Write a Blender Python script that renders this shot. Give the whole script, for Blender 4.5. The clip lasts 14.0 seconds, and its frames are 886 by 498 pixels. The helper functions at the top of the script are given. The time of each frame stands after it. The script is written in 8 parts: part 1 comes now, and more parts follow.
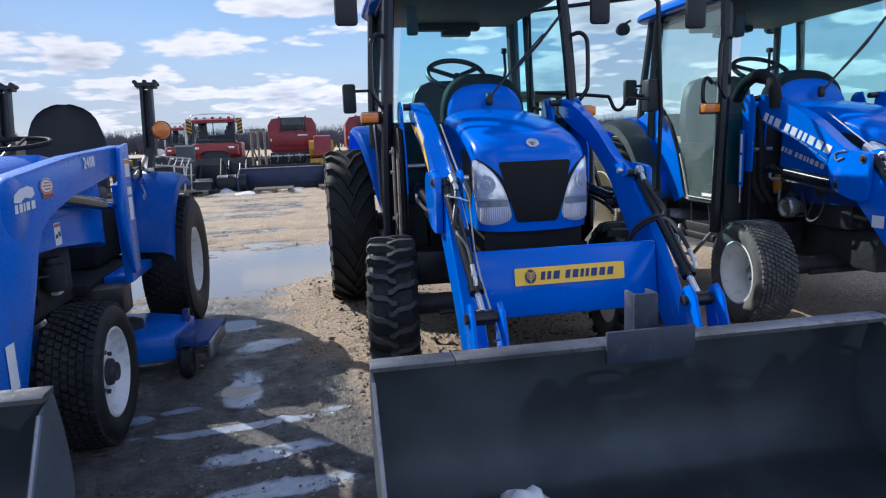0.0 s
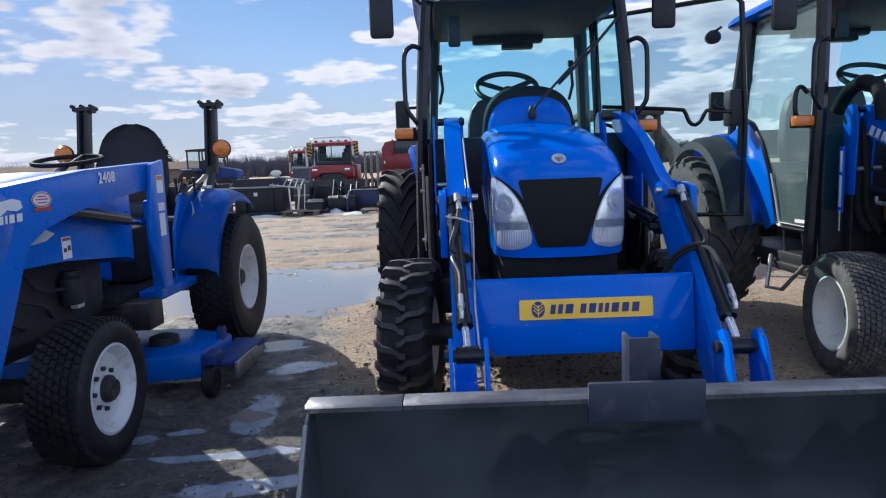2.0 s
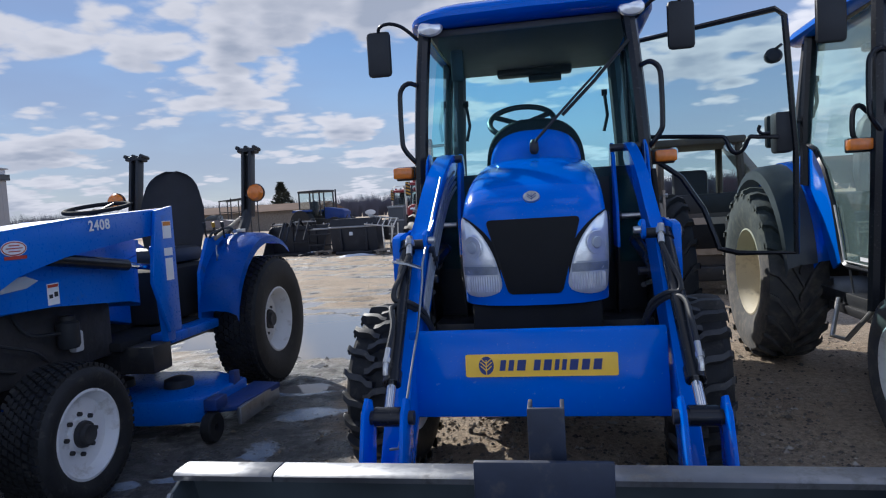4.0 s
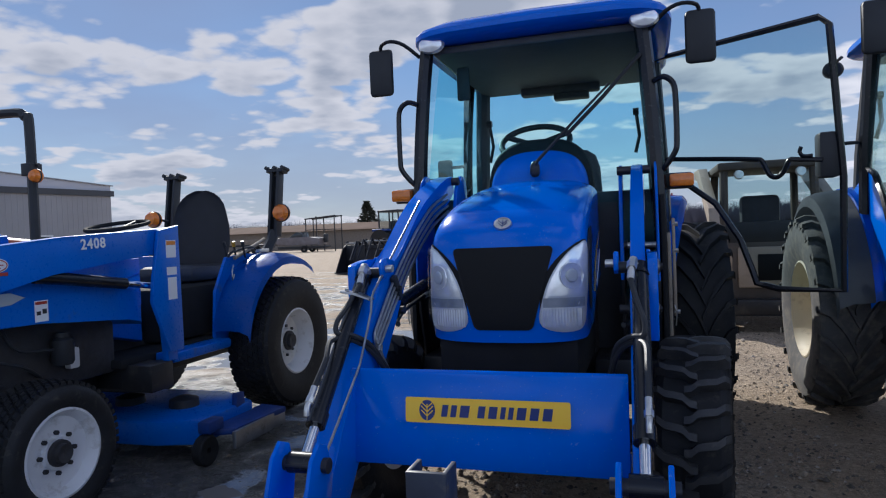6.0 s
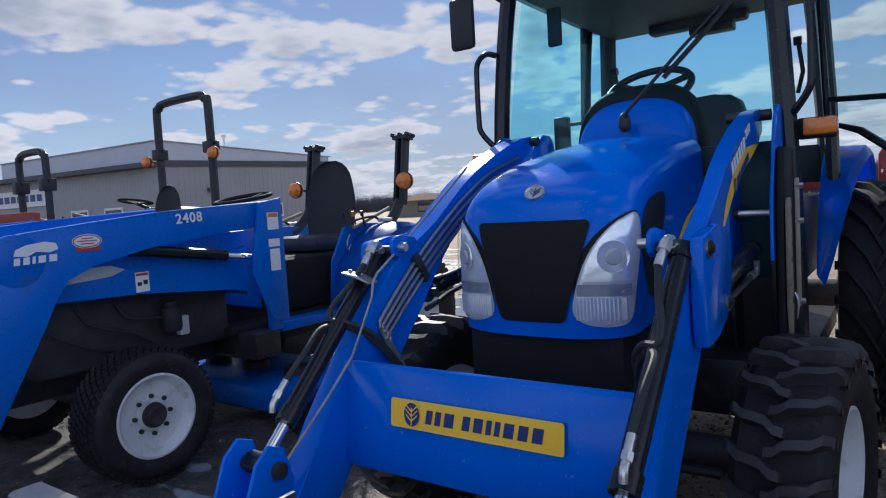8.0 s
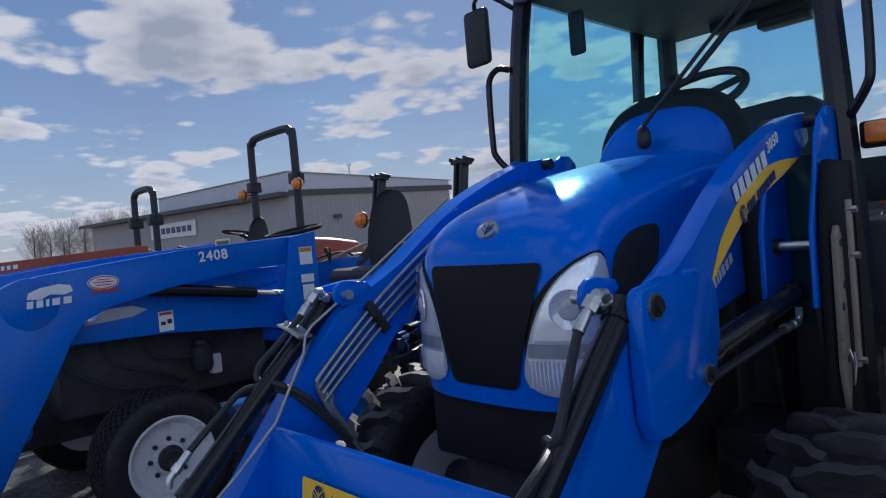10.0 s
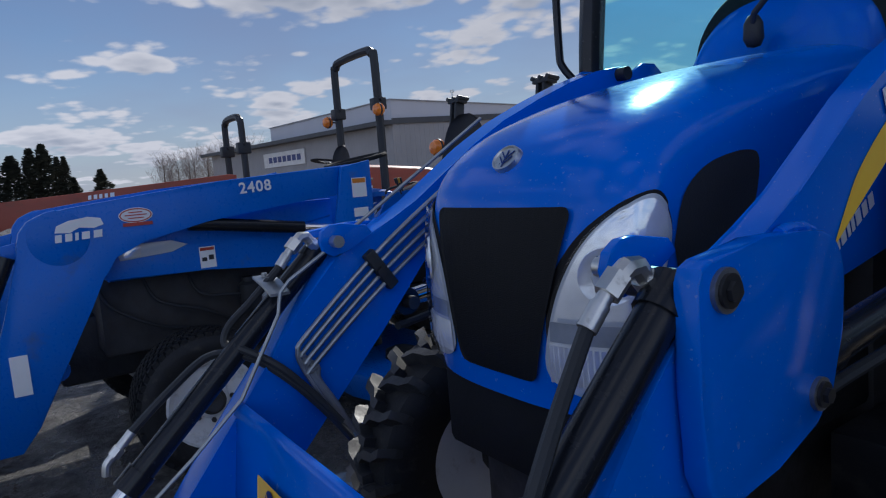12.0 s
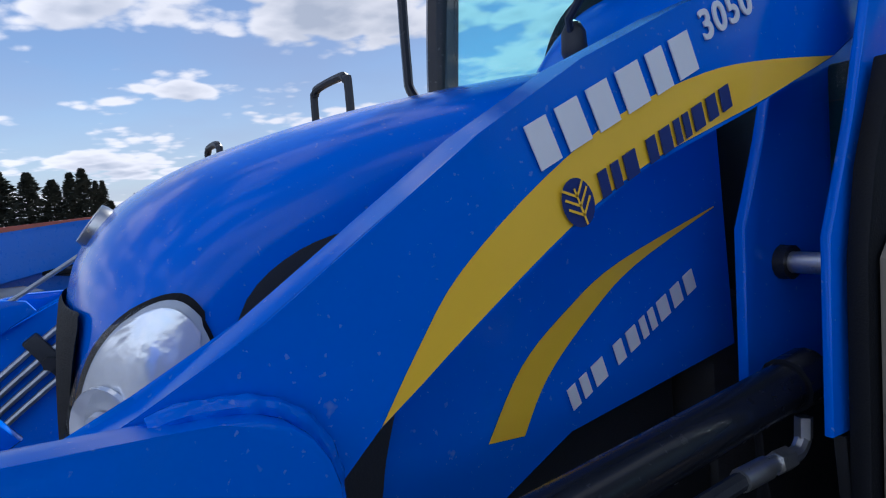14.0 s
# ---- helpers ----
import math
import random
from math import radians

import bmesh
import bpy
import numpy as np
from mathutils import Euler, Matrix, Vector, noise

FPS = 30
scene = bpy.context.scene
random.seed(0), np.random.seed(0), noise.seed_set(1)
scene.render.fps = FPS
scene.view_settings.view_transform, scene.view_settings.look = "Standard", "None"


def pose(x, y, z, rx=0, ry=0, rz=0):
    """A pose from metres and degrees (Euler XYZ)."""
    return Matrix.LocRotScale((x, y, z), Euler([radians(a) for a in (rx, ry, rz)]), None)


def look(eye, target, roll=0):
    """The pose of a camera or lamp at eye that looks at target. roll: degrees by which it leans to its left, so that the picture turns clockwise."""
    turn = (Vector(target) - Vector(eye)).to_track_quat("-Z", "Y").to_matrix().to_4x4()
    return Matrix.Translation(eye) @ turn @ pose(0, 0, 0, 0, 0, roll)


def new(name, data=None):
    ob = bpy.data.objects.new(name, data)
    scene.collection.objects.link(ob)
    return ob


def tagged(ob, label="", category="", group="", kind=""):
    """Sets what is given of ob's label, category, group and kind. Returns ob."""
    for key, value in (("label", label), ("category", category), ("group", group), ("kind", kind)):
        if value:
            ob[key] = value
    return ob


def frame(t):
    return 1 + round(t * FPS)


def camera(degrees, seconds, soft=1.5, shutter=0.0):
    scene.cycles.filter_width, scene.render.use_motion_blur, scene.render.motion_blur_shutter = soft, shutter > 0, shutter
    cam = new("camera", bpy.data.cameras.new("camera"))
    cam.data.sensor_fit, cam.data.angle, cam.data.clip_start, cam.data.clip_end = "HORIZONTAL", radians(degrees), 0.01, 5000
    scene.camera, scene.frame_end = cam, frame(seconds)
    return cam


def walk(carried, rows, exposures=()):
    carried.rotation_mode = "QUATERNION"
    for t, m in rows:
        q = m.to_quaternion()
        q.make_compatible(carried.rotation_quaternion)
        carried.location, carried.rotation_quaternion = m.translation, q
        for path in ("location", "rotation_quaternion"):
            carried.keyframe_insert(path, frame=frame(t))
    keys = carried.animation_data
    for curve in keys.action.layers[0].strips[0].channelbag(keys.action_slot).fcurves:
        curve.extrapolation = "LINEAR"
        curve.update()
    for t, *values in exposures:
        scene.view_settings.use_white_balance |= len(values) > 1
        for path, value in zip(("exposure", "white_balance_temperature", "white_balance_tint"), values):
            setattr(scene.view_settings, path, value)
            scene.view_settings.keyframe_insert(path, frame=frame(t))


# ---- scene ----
cam = camera(68.0, 14.0, 1.15)
PATH = [
    (0, (-1.165, 2.495, 1.44), (-0.81, 4.436, 1.11), -2.2),
    (0.5, (-1.025, 2.552, 1.43), (-0.791, 4.51, 1.092), -1.6),
    (1, (-0.797, 2.556, 1.433), (-0.707, 4.528, 1.108), -0.0),
    (1.5, (-0.699, 2.6, 1.415), (-0.644, 4.57, 1.072), -1.1),
    (2, (-0.574, 2.761, 1.381), (-0.579, 4.746, 1.133), -2.1),
    (2.5, (-0.486, 2.883, 1.361), (-0.359, 4.864, 1.114), -3.3),
    (3, (-0.236, 2.923, 1.366), (-0.332, 4.915, 1.211), -2.8),
    (3.2, (-0.138, 2.924, 1.376), (-0.322, 4.911, 1.232), -3.0),
    (5.3, (0.379, 3.278, 1.36), (-0.1, 5.218, 1.289), -3.1),
    (5.5, (0.45, 3.271, 1.365), (-0.081, 5.198, 1.306), -3.1),
    (6, (0.551, 3.371, 1.372), (-0.036, 5.282, 1.323), -2.3),
    (6.5, (0.619, 3.665, 1.361), (-0.048, 5.549, 1.286), -0.9),
    (7, (0.678, 3.834, 1.352), (-0.023, 5.699, 1.182), -3.4),
    (7.5, (0.85, 3.944, 1.36), (-0.131, 5.682, 1.236), -2.2),
    (8, (1.022, 4.017, 1.376), (-0.134, 5.644, 1.243), -3.4),
    (8.2, (1.059, 4.056, 1.382), (-0.126, 5.661, 1.238), -4.6),
    (10.3, (1.25, 4.711, 1.396), (-0.236, 6.048, 1.345), -4.5),
    (10.5, (1.24, 4.744, 1.387), (-0.266, 6.059, 1.316), -4.4),
    (11, (1.125, 4.901, 1.377), (-0.383, 6.204, 1.211), -2.8),
    (11.5, (1.017, 4.995, 1.399), (-0.555, 6.215, 1.188), -3.0),
    (12, (1.033, 5.146, 1.382), (-0.62, 6.248, 1.152), -4.7),
    (12.5, (1.149, 5.39, 1.415), (-0.463, 6.559, 1.234), -2.0),
    (13, (1.161, 5.573, 1.407), (-0.405, 6.803, 1.213), -3.3),
    (13.5, (1.041, 5.822, 1.392), (-0.583, 6.966, 1.16), -3.0),
    (14, (1.014, 5.95, 1.397), (-0.696, 6.975, 1.249), -4.4),
]
EXPOSURES = [(0, 0.45, 6000, 10), (2.0, 0.4, 6000, 10), (3.2, 0.25, 6000, 10), (5.3, 0.0, 6000, 10), (7.5, 0.15, 6000, 10), (10.3, -0.15, 6000, 10), (10.9, 0.2, 6000, 10), (11.1, 0.15, 6000, 10), (11.4, -0.2, 6000, 10), (12.5, -0.25, 6000, 10), (13.3, 0.25, 6000, 10), (14.0, 0.35, 6000, 10)]
walk(cam, [(t, look(eye, target, roll)) for t, eye, target, roll in PATH], EXPOSURES)

# ---- world, sun ----
SUN_AZ, SUN_EL = radians(40), radians(32.5)   # left of +y, above the ground
to_sun = Vector((-math.sin(SUN_AZ) * math.cos(SUN_EL), math.cos(SUN_AZ) * math.cos(SUN_EL), math.sin(SUN_EL)))
world = bpy.data.worlds.new("sky")
scene.world = world
world.use_nodes = True
wt = world.node_tree
wt.nodes.clear()


def wnode(kind, **kw):
    n = wt.nodes.new(kind)
    for k, v in kw.items():
        n.inputs[k].default_value = v
    return n


def wmath(op, a, b=None):
    n = wt.nodes.new("ShaderNodeMath")
    n.operation = op
    for i, v in enumerate((a, b)):
        if v is None:
            continue
        if isinstance(v, (int, float)):
            n.inputs[i].default_value = v
        else:
            wt.links.new(v, n.inputs[i])
    return n.outputs[0]


sky = wt.nodes.new("ShaderNodeTexSky")
sky.sky_type, sky.sun_disc = "NISHITA", False
sky.sun_elevation, sky.sun_rotation = SUN_EL, -SUN_AZ
sky.air_density, sky.dust_density, sky.ozone_density = 1.0, 0.15, 5.0
coord = wt.nodes.new("ShaderNodeTexCoord")
sep = wt.nodes.new("ShaderNodeSeparateXYZ")
wt.links.new(coord.outputs["Generated"], sep.inputs[0])
up = wmath("ADD", wmath("MAXIMUM", sep.outputs[2], 0.0), 0.16)
flat = wt.nodes.new("ShaderNodeCombineXYZ")
wt.links.new(wmath("DIVIDE", sep.outputs[0], up), flat.inputs[0])
wt.links.new(wmath("DIVIDE", sep.outputs[1], up), flat.inputs[1])


def wnoise(scale, detail, rough, off):
    m = wt.nodes.new("ShaderNodeMapping")
    m.inputs["Location"].default_value = off
    wt.links.new(flat.outputs[0], m.inputs[0])
    n = wnode("ShaderNodeTexNoise", Scale=scale, Detail=detail, Roughness=rough)
    wt.links.new(m.outputs[0], n.inputs["Vector"])
    return n.outputs["Fac"]


def wramp(v, a, b):
    n = wt.nodes.new("ShaderNodeMapRange")
    n.interpolation_type = "SMOOTHSTEP"
    n.inputs["From Min"].default_value, n.inputs["From Max"].default_value = a, b
    wt.links.new(v, n.inputs["Value"])
    return n.outputs[0]


def billow(spread):
    """Density of the heaped clouds: broad noise with cauliflower lumps; spread > 1 looks it up nearer the horizon."""
    m = wt.nodes.new("ShaderNodeMapping")
    m.inputs["Location"].default_value = (3.1, 1.7, 0)
    m.inputs["Scale"].default_value = (spread, spread, 1)
    wt.links.new(flat.outputs[0], m.inputs[0])
    n = wnode("ShaderNodeTexNoise", Scale=1.25, Detail=7.0, Roughness=0.5)
    wt.links.new(m.outputs[0], n.inputs["Vector"])
    lumps = []
    for scale, amount in ((5.0, 0.13), (12.0, 0.07)):
        v = wnode("ShaderNodeTexVoronoi", Scale=scale)
        wt.links.new(m.outputs[0], v.inputs["Vector"])
        lumps.append(wmath("MULTIPLY", v.outputs["Distance"], -amount))
    return wmath("ADD", n.outputs["Fac"], wmath("ADD", lumps[0], lumps[1]))


thick = billow(1.0)
heaps = wramp(thick, 0.402, 0.464)
veil = wmath("MULTIPLY", wramp(wnoise(0.38, 5.0, 0.6, (8.0, 4.0, 2)), 0.30, 0.66), 0.50)
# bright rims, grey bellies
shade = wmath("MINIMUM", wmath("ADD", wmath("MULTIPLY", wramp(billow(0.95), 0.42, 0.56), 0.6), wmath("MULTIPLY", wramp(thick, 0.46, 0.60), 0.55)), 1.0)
# whole sky, not only clouds, dimmed towards the sun and raised behind as added fill
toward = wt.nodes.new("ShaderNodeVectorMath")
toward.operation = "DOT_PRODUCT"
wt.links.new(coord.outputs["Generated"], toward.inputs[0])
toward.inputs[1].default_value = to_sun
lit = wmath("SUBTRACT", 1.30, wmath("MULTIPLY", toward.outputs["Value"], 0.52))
cloud_col = wt.nodes.new("ShaderNodeMix")
cloud_col.data_type = "RGBA"
wt.links.new(shade, cloud_col.inputs["Factor"])
cloud_col.inputs["A"].default_value = (8.3, 8.2, 8.7, 1)
cloud_col.inputs["B"].default_value = (4.5, 4.9, 5.9, 1)
mix = wt.nodes.new("ShaderNodeMix")
mix.data_type = "RGBA"
haze = wt.nodes.new("ShaderNodeMix")
haze.data_type = "RGBA"
wt.links.new(wmath("ADD", veil, 0.08), haze.inputs["Factor"])
wt.links.new(sky.outputs[0], haze.inputs["A"])
haze.inputs["B"].default_value = (3.2, 3.7, 5.6, 1)
wt.links.new(heaps, mix.inputs["Factor"])
# pale mist low over the skyline
mist = wt.nodes.new("ShaderNodeMix")
mist.data_type = "RGBA"
wt.links.new(wmath("MULTIPLY", wramp(sep.outputs[2], 0.26, -0.02), 0.62), mist.inputs["Factor"])
wt.links.new(haze.outputs["Result"], mist.inputs["A"])
mist.inputs["B"].default_value = (5.0, 5.2, 6.0, 1)
wt.links.new(mist.outputs["Result"], mix.inputs["A"])
wt.links.new(cloud_col.outputs["Result"], mix.inputs["B"])
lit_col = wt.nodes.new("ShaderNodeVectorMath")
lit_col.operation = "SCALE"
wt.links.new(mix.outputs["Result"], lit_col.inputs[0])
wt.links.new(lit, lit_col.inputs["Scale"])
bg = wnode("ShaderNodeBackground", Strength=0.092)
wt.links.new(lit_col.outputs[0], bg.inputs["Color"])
wout = wt.nodes.new("ShaderNodeOutputWorld")
wt.links.new(bg.outputs[0], wout.inputs[0])

sun = new("sun", bpy.data.lights.new("sun", "SUN"))
sun.data.energy, sun.data.angle, sun.data.color = 4.6, radians(0.53), (1.0, 0.93, 0.82)
sun.matrix_world = look((0, 0, 30), Vector((0, 0, 30)) - to_sun)


# ---- materials ----
def material(name, colour, rough=0.5, metal=0.0, vary=0.12, scale=6.0, bump=0.0, bump_scale=60.0, coat=0.0, dirt=None, dirt_amount=0.0, object_random=0.0, spec=0.5, rough_vary=0.11, specks=0.0):
    m = bpy.data.materials.new(name)
    m.use_nodes = True
    nt = m.node_tree
    b = nt.nodes["Principled BSDF"]
    b.inputs["Metallic"].default_value = metal
    b.inputs["Specular IOR Level"].default_value = spec
    b.inputs["Coat Weight"].default_value = coat
    b.inputs["Coat Roughness"].default_value = 0.06
    tc = nt.nodes.new("ShaderNodeTexCoord")
    big = nt.nodes.new("ShaderNodeTexNoise")
    big.inputs["Scale"].default_value, big.inputs["Detail"].default_value = scale, 6
    nt.links.new(tc.outputs["Object"], big.inputs["Vector"])
    fine = nt.nodes.new("ShaderNodeTexNoise")
    fine.inputs["Scale"].default_value, fine.inputs["Detail"].default_value = bump_scale, 4
    nt.links.new(tc.outputs["Object"], fine.inputs["Vector"])
    hsv = nt.nodes.new("ShaderNodeMapRange")
    hsv.inputs["From Min"].default_value, hsv.inputs["From Max"].default_value = 0.25, 0.75
    hsv.inputs["To Min"].default_value, hsv.inputs["To Max"].default_value = 1 - vary, 1 + vary
    nt.links.new(big.outputs["Fac"], hsv.inputs["Value"])
    mul = nt.nodes.new("ShaderNodeMix")
    mul.data_type, mul.blend_type = "RGBA", "MULTIPLY"
    mul.inputs["Factor"].default_value = 1
    mul.inputs["A"].default_value = (*colour, 1)
    nt.links.new(hsv.outputs[0], mul.inputs["B"])
    col = mul.outputs["Result"]
    rr = nt.nodes.new("ShaderNodeMapRange")
    rr.inputs["To Min"].default_value, rr.inputs["To Max"].default_value = max(0.02, rough - rough_vary), min(1, rough + rough_vary)
    nt.links.new(fine.outputs["Fac"], rr.inputs["Value"])
    rough_out = rr.outputs[0]
    if dirt:
        dn = nt.nodes.new("ShaderNodeTexNoise")
        dn.inputs["Scale"].default_value, dn.inputs["Detail"].default_value, dn.inputs["Roughness"].default_value = scale * 1.7, 9, 0.65
        nt.links.new(tc.outputs["Object"], dn.inputs["Vector"])
        dr = nt.nodes.new("ShaderNodeMapRange")
        dr.inputs["From Min"].default_value, dr.inputs["From Max"].default_value = 0.62 - dirt_amount * 0.3, 0.8 - dirt_amount * 0.2
        dr.inputs["To Max"].default_value = 0.85
        nt.links.new(dn.outputs["Fac"], dr.inputs["Value"])
        dm = nt.nodes.new("ShaderNodeMix")
        dm.data_type = "RGBA"
        nt.links.new(dr.outputs[0], dm.inputs["Factor"])
        nt.links.new(col, dm.inputs["A"])
        dm.inputs["B"].default_value = (*dirt, 1)
        col = dm.outputs["Result"]
        rm = nt.nodes.new("ShaderNodeMix")
        nt.links.new(dr.outputs[0], rm.inputs["Factor"])
        nt.links.new(rough_out, rm.inputs["A"])
        rm.inputs["B"].default_value = 0.9
        rough_out = rm.outputs["Result"]
    if specks:   # dried splashes and road dust
        for sc, lo in ((140.0, 0.665), (38.0, 0.70)):
            sp = nt.nodes.new("ShaderNodeTexNoise")
            sp.inputs["Scale"].default_value, sp.inputs["Detail"].default_value = sc, 3
            nt.links.new(tc.outputs["Object"], sp.inputs["Vector"])
            sm = nt.nodes.new("ShaderNodeMapRange")
            sm.inputs["From Min"].default_value, sm.inputs["From Max"].default_value, sm.inputs["To Max"].default_value = lo, lo + 0.06, specks
            nt.links.new(sp.outputs["Fac"], sm.inputs["Value"])
            dm = nt.nodes.new("ShaderNodeMix")
            dm.data_type = "RGBA"
            nt.links.new(sm.outputs[0], dm.inputs["Factor"])
            nt.links.new(col, dm.inputs["A"])
            dm.inputs["B"].default_value = (0.40, 0.46, 0.55, 1)
            col = dm.outputs["Result"]
    if object_random:
        oi = nt.nodes.new("ShaderNodeObjectInfo")
        om = nt.nodes.new("ShaderNodeMapRange")
        om.inputs["To Min"].default_value, om.inputs["To Max"].default_value = 1 - object_random, 1 + object_random
        nt.links.new(oi.outputs["Random"], om.inputs["Value"])
        o2 = nt.nodes.new("ShaderNodeMix")
        o2.data_type, o2.blend_type = "RGBA", "MULTIPLY"
        o2.inputs["Factor"].default_value = 1
        nt.links.new(col, o2.inputs["A"])
        nt.links.new(om.outputs[0], o2.inputs["B"])
        col = o2.outputs["Result"]
    nt.links.new(col, b.inputs["Base Color"])
    nt.links.new(rough_out, b.inputs["Roughness"])
    if bump:
        bn = nt.nodes.new("ShaderNodeBump")
        bn.inputs["Strength"].default_value, bn.inputs["Distance"].default_value = 1.0, bump
        nt.links.new(fine.outputs["Fac"], bn.inputs["Height"])
        nt.links.new(bn.outputs[0], b.inputs["Normal"])
    return m


def glass_material(name, tint, ior=1.45):
    m = bpy.data.materials.new(name)
    m.use_nodes = True
    nt = m.node_tree
    nt.nodes.clear()
    out = nt.nodes.new("ShaderNodeOutputMaterial")
    tr = nt.nodes.new("ShaderNodeBsdfTransparent")
    tr.inputs[0].default_value = (*tint, 1)
    gl = nt.nodes.new("ShaderNodeBsdfGlossy")
    gl.inputs["Roughness"].default_value = 0.02
    # Schlick's rule, alike from both sides of the thin pane
    fr = nt.nodes.new("ShaderNodeLayerWeight")
    fr.inputs["Blend"].default_value = 0.5
    f0 = ((ior - 1) / (ior + 1)) ** 2
    steep = nt.nodes.new("ShaderNodeMath")
    steep.operation = "POWER"
    nt.links.new(fr.outputs["Facing"], steep.inputs[0])
    steep.inputs[1].default_value = 5.0
    gloss = nt.nodes.new("ShaderNodeMath")
    gloss.operation = "MULTIPLY_ADD"
    nt.links.new(steep.outputs[0], gloss.inputs[0])
    gloss.inputs[1].default_value, gloss.inputs[2].default_value = 1 - f0, f0
    mx = nt.nodes.new("ShaderNodeMixShader")
    nt.links.new(gloss.outputs[0], mx.inputs[0])
    nt.links.new(tr.outputs[0], mx.inputs[1])
    nt.links.new(gl.outputs[0], mx.inputs[2])
    nt.links.new(mx.outputs[0], out.inputs[0])
    return m


blue = material("blue_paint", (0.001, 0.137, 0.69), 0.15, vary=0.06, scale=2.5, spec=0.24, rough_vary=0.05, specks=0.22)
blue_worn = material("worn_blue_paint", (0.002, 0.128, 0.57), 0.30, vary=0.10, scale=3.0, spec=0.35, specks=0.22, dirt=(0.08, 0.11, 0.20), dirt_amount=0.04)
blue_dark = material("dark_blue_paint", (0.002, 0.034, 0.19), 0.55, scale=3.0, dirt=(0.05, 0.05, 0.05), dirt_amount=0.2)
black = material("black_plastic", (0.030, 0.033, 0.038), 0.45, spec=0.28, scale=8, bump=0.0006, bump_scale=300)
black_gloss = material("black_paint", (0.011, 0.013, 0.018), 0.24, scale=8, coat=0.06, spec=0.32)
black_steel = material("black_steel", (0.028, 0.029, 0.033), 0.42, metal=0.3, scale=5, vary=0.3, dirt=(0.10, 0.09, 0.075), dirt_amount=0.25)
dark_steel = material("dark_attachment_paint", (0.012, 0.014, 0.021), 0.45, scale=4, vary=0.3, spec=0.35, dirt=(0.05, 0.048, 0.046), dirt_amount=0.15)
engine = material("oily_cast_iron", (0.032, 0.032, 0.035), 0.6, scale=9, vary=0.4, bump=0.004, bump_scale=25, dirt=(0.045, 0.038, 0.032), dirt_amount=0.3)
rubber = material("tyre_rubber", (0.016, 0.017, 0.019), 0.62, spec=0.3, scale=9, vary=0.3, bump=0.0012, bump_scale=90, dirt=(0.085, 0.078, 0.066), dirt_amount=0.16)
rubber_worn = material("worn_bar_rubber", (0.036, 0.037, 0.039), 0.55, scale=14, vary=0.35, bump=0.0012, bump_scale=90, dirt=(0.11, 0.10, 0.085), dirt_amount=0.22)
rubber_dusty = material("dusty_tyre_rubber", (0.085, 0.085, 0.086), 0.8, scale=7, vary=0.2, bump=0.001, bump_scale=90, dirt=(0.20, 0.18, 0.15), dirt_amount=0.5)
white_rim = material("white_rim_paint", (0.72, 0.73, 0.74), 0.38, vary=0.06, scale=6, dirt=(0.32, 0.29, 0.25), dirt_amount=0.18)
cream_rim = material("cream_rim_paint", (0.62, 0.56, 0.42), 0.45, vary=0.08, scale=6, dirt=(0.3, 0.25, 0.18), dirt_amount=0.25)
chrome = material("chrome", (0.75, 0.76, 0.78), 0.12, metal=1.0, vary=0.05)
zinc = material("zinc_plate", (0.62, 0.62, 0.60), 0.32, metal=0.9, vary=0.15, scale=20, dirt=(0.2, 0.18, 0.15), dirt_amount=0.1)
bare_steel = material("bright_worn_steel", (0.28, 0.29, 0.31), 0.38, metal=0.8, vary=0.2, scale=9, dirt=(0.12, 0.11, 0.10), dirt_amount=0.2)
bucket_steel = material("grey_bucket_steel", (0.075, 0.095, 0.115), 0.46, metal=0.35, vary=0.35, scale=3.2, bump=0.0012, bump_scale=30, dirt=(0.12, 0.13, 0.13), dirt_amount=0.06)
lip_steel = material("worn_lip_steel", (0.19, 0.20, 0.22), 0.34, metal=0.8, vary=0.4, scale=5, dirt=(0.06, 0.06, 0.06), dirt_amount=0.35)
yellow = material("yellow_decal", (1.0, 0.61, 0.04), 0.35, vary=0.05, scale=4, coat=0.3)
grille_black = material("grille_mesh", (0.007, 0.008, 0.010), 0.55, spec=0.2, scale=8, bump=0.0008, bump_scale=400)
pusher_paint = material("dark_navy_steel", (0.013, 0.024, 0.075), 0.5, scale=3, vary=0.2, dirt=(0.1, 0.09, 0.08), dirt_amount=0.25)
navy = material("navy_decal", (0.012, 0.03, 0.17), 0.35, vary=0.05)
white_decal = material("white_decal", (0.80, 0.81, 0.83), 0.4, vary=0.05)
red_decal = material("red_decal", (0.42, 0.05, 0.03), 0.4, vary=0.08)
orange_decal = material("orange_decal", (0.65, 0.22, 0.03), 0.4)
amber = material("amber_lens", (0.75, 0.20, 0.015), 0.22, vary=0.12, scale=40, coat=0.5)
lamp_silver = material("lamp_reflector", (0.93, 0.95, 0.97), 0.14, metal=0.45, vary=0.12, scale=24, bump=0.003, bump_scale=14)
lamp_bezel = material("smoked_lamp_edge", (0.45, 0.49, 0.54), 0.12, scale=8, vary=0.1, spec=0.6)
lamp_lens = glass_material("lamp_lens", (0.95, 0.96, 0.97))
cab_glass = glass_material("green_tinted_cab_glass", (0.62, 0.93, 0.97), 1.16)
door_glass = glass_material("green_door_glass", (0.70, 0.88, 0.85), 1.9)
open_door_glass = glass_material("faint_green_door_glass", (0.64, 0.76, 0.77), 1.16)
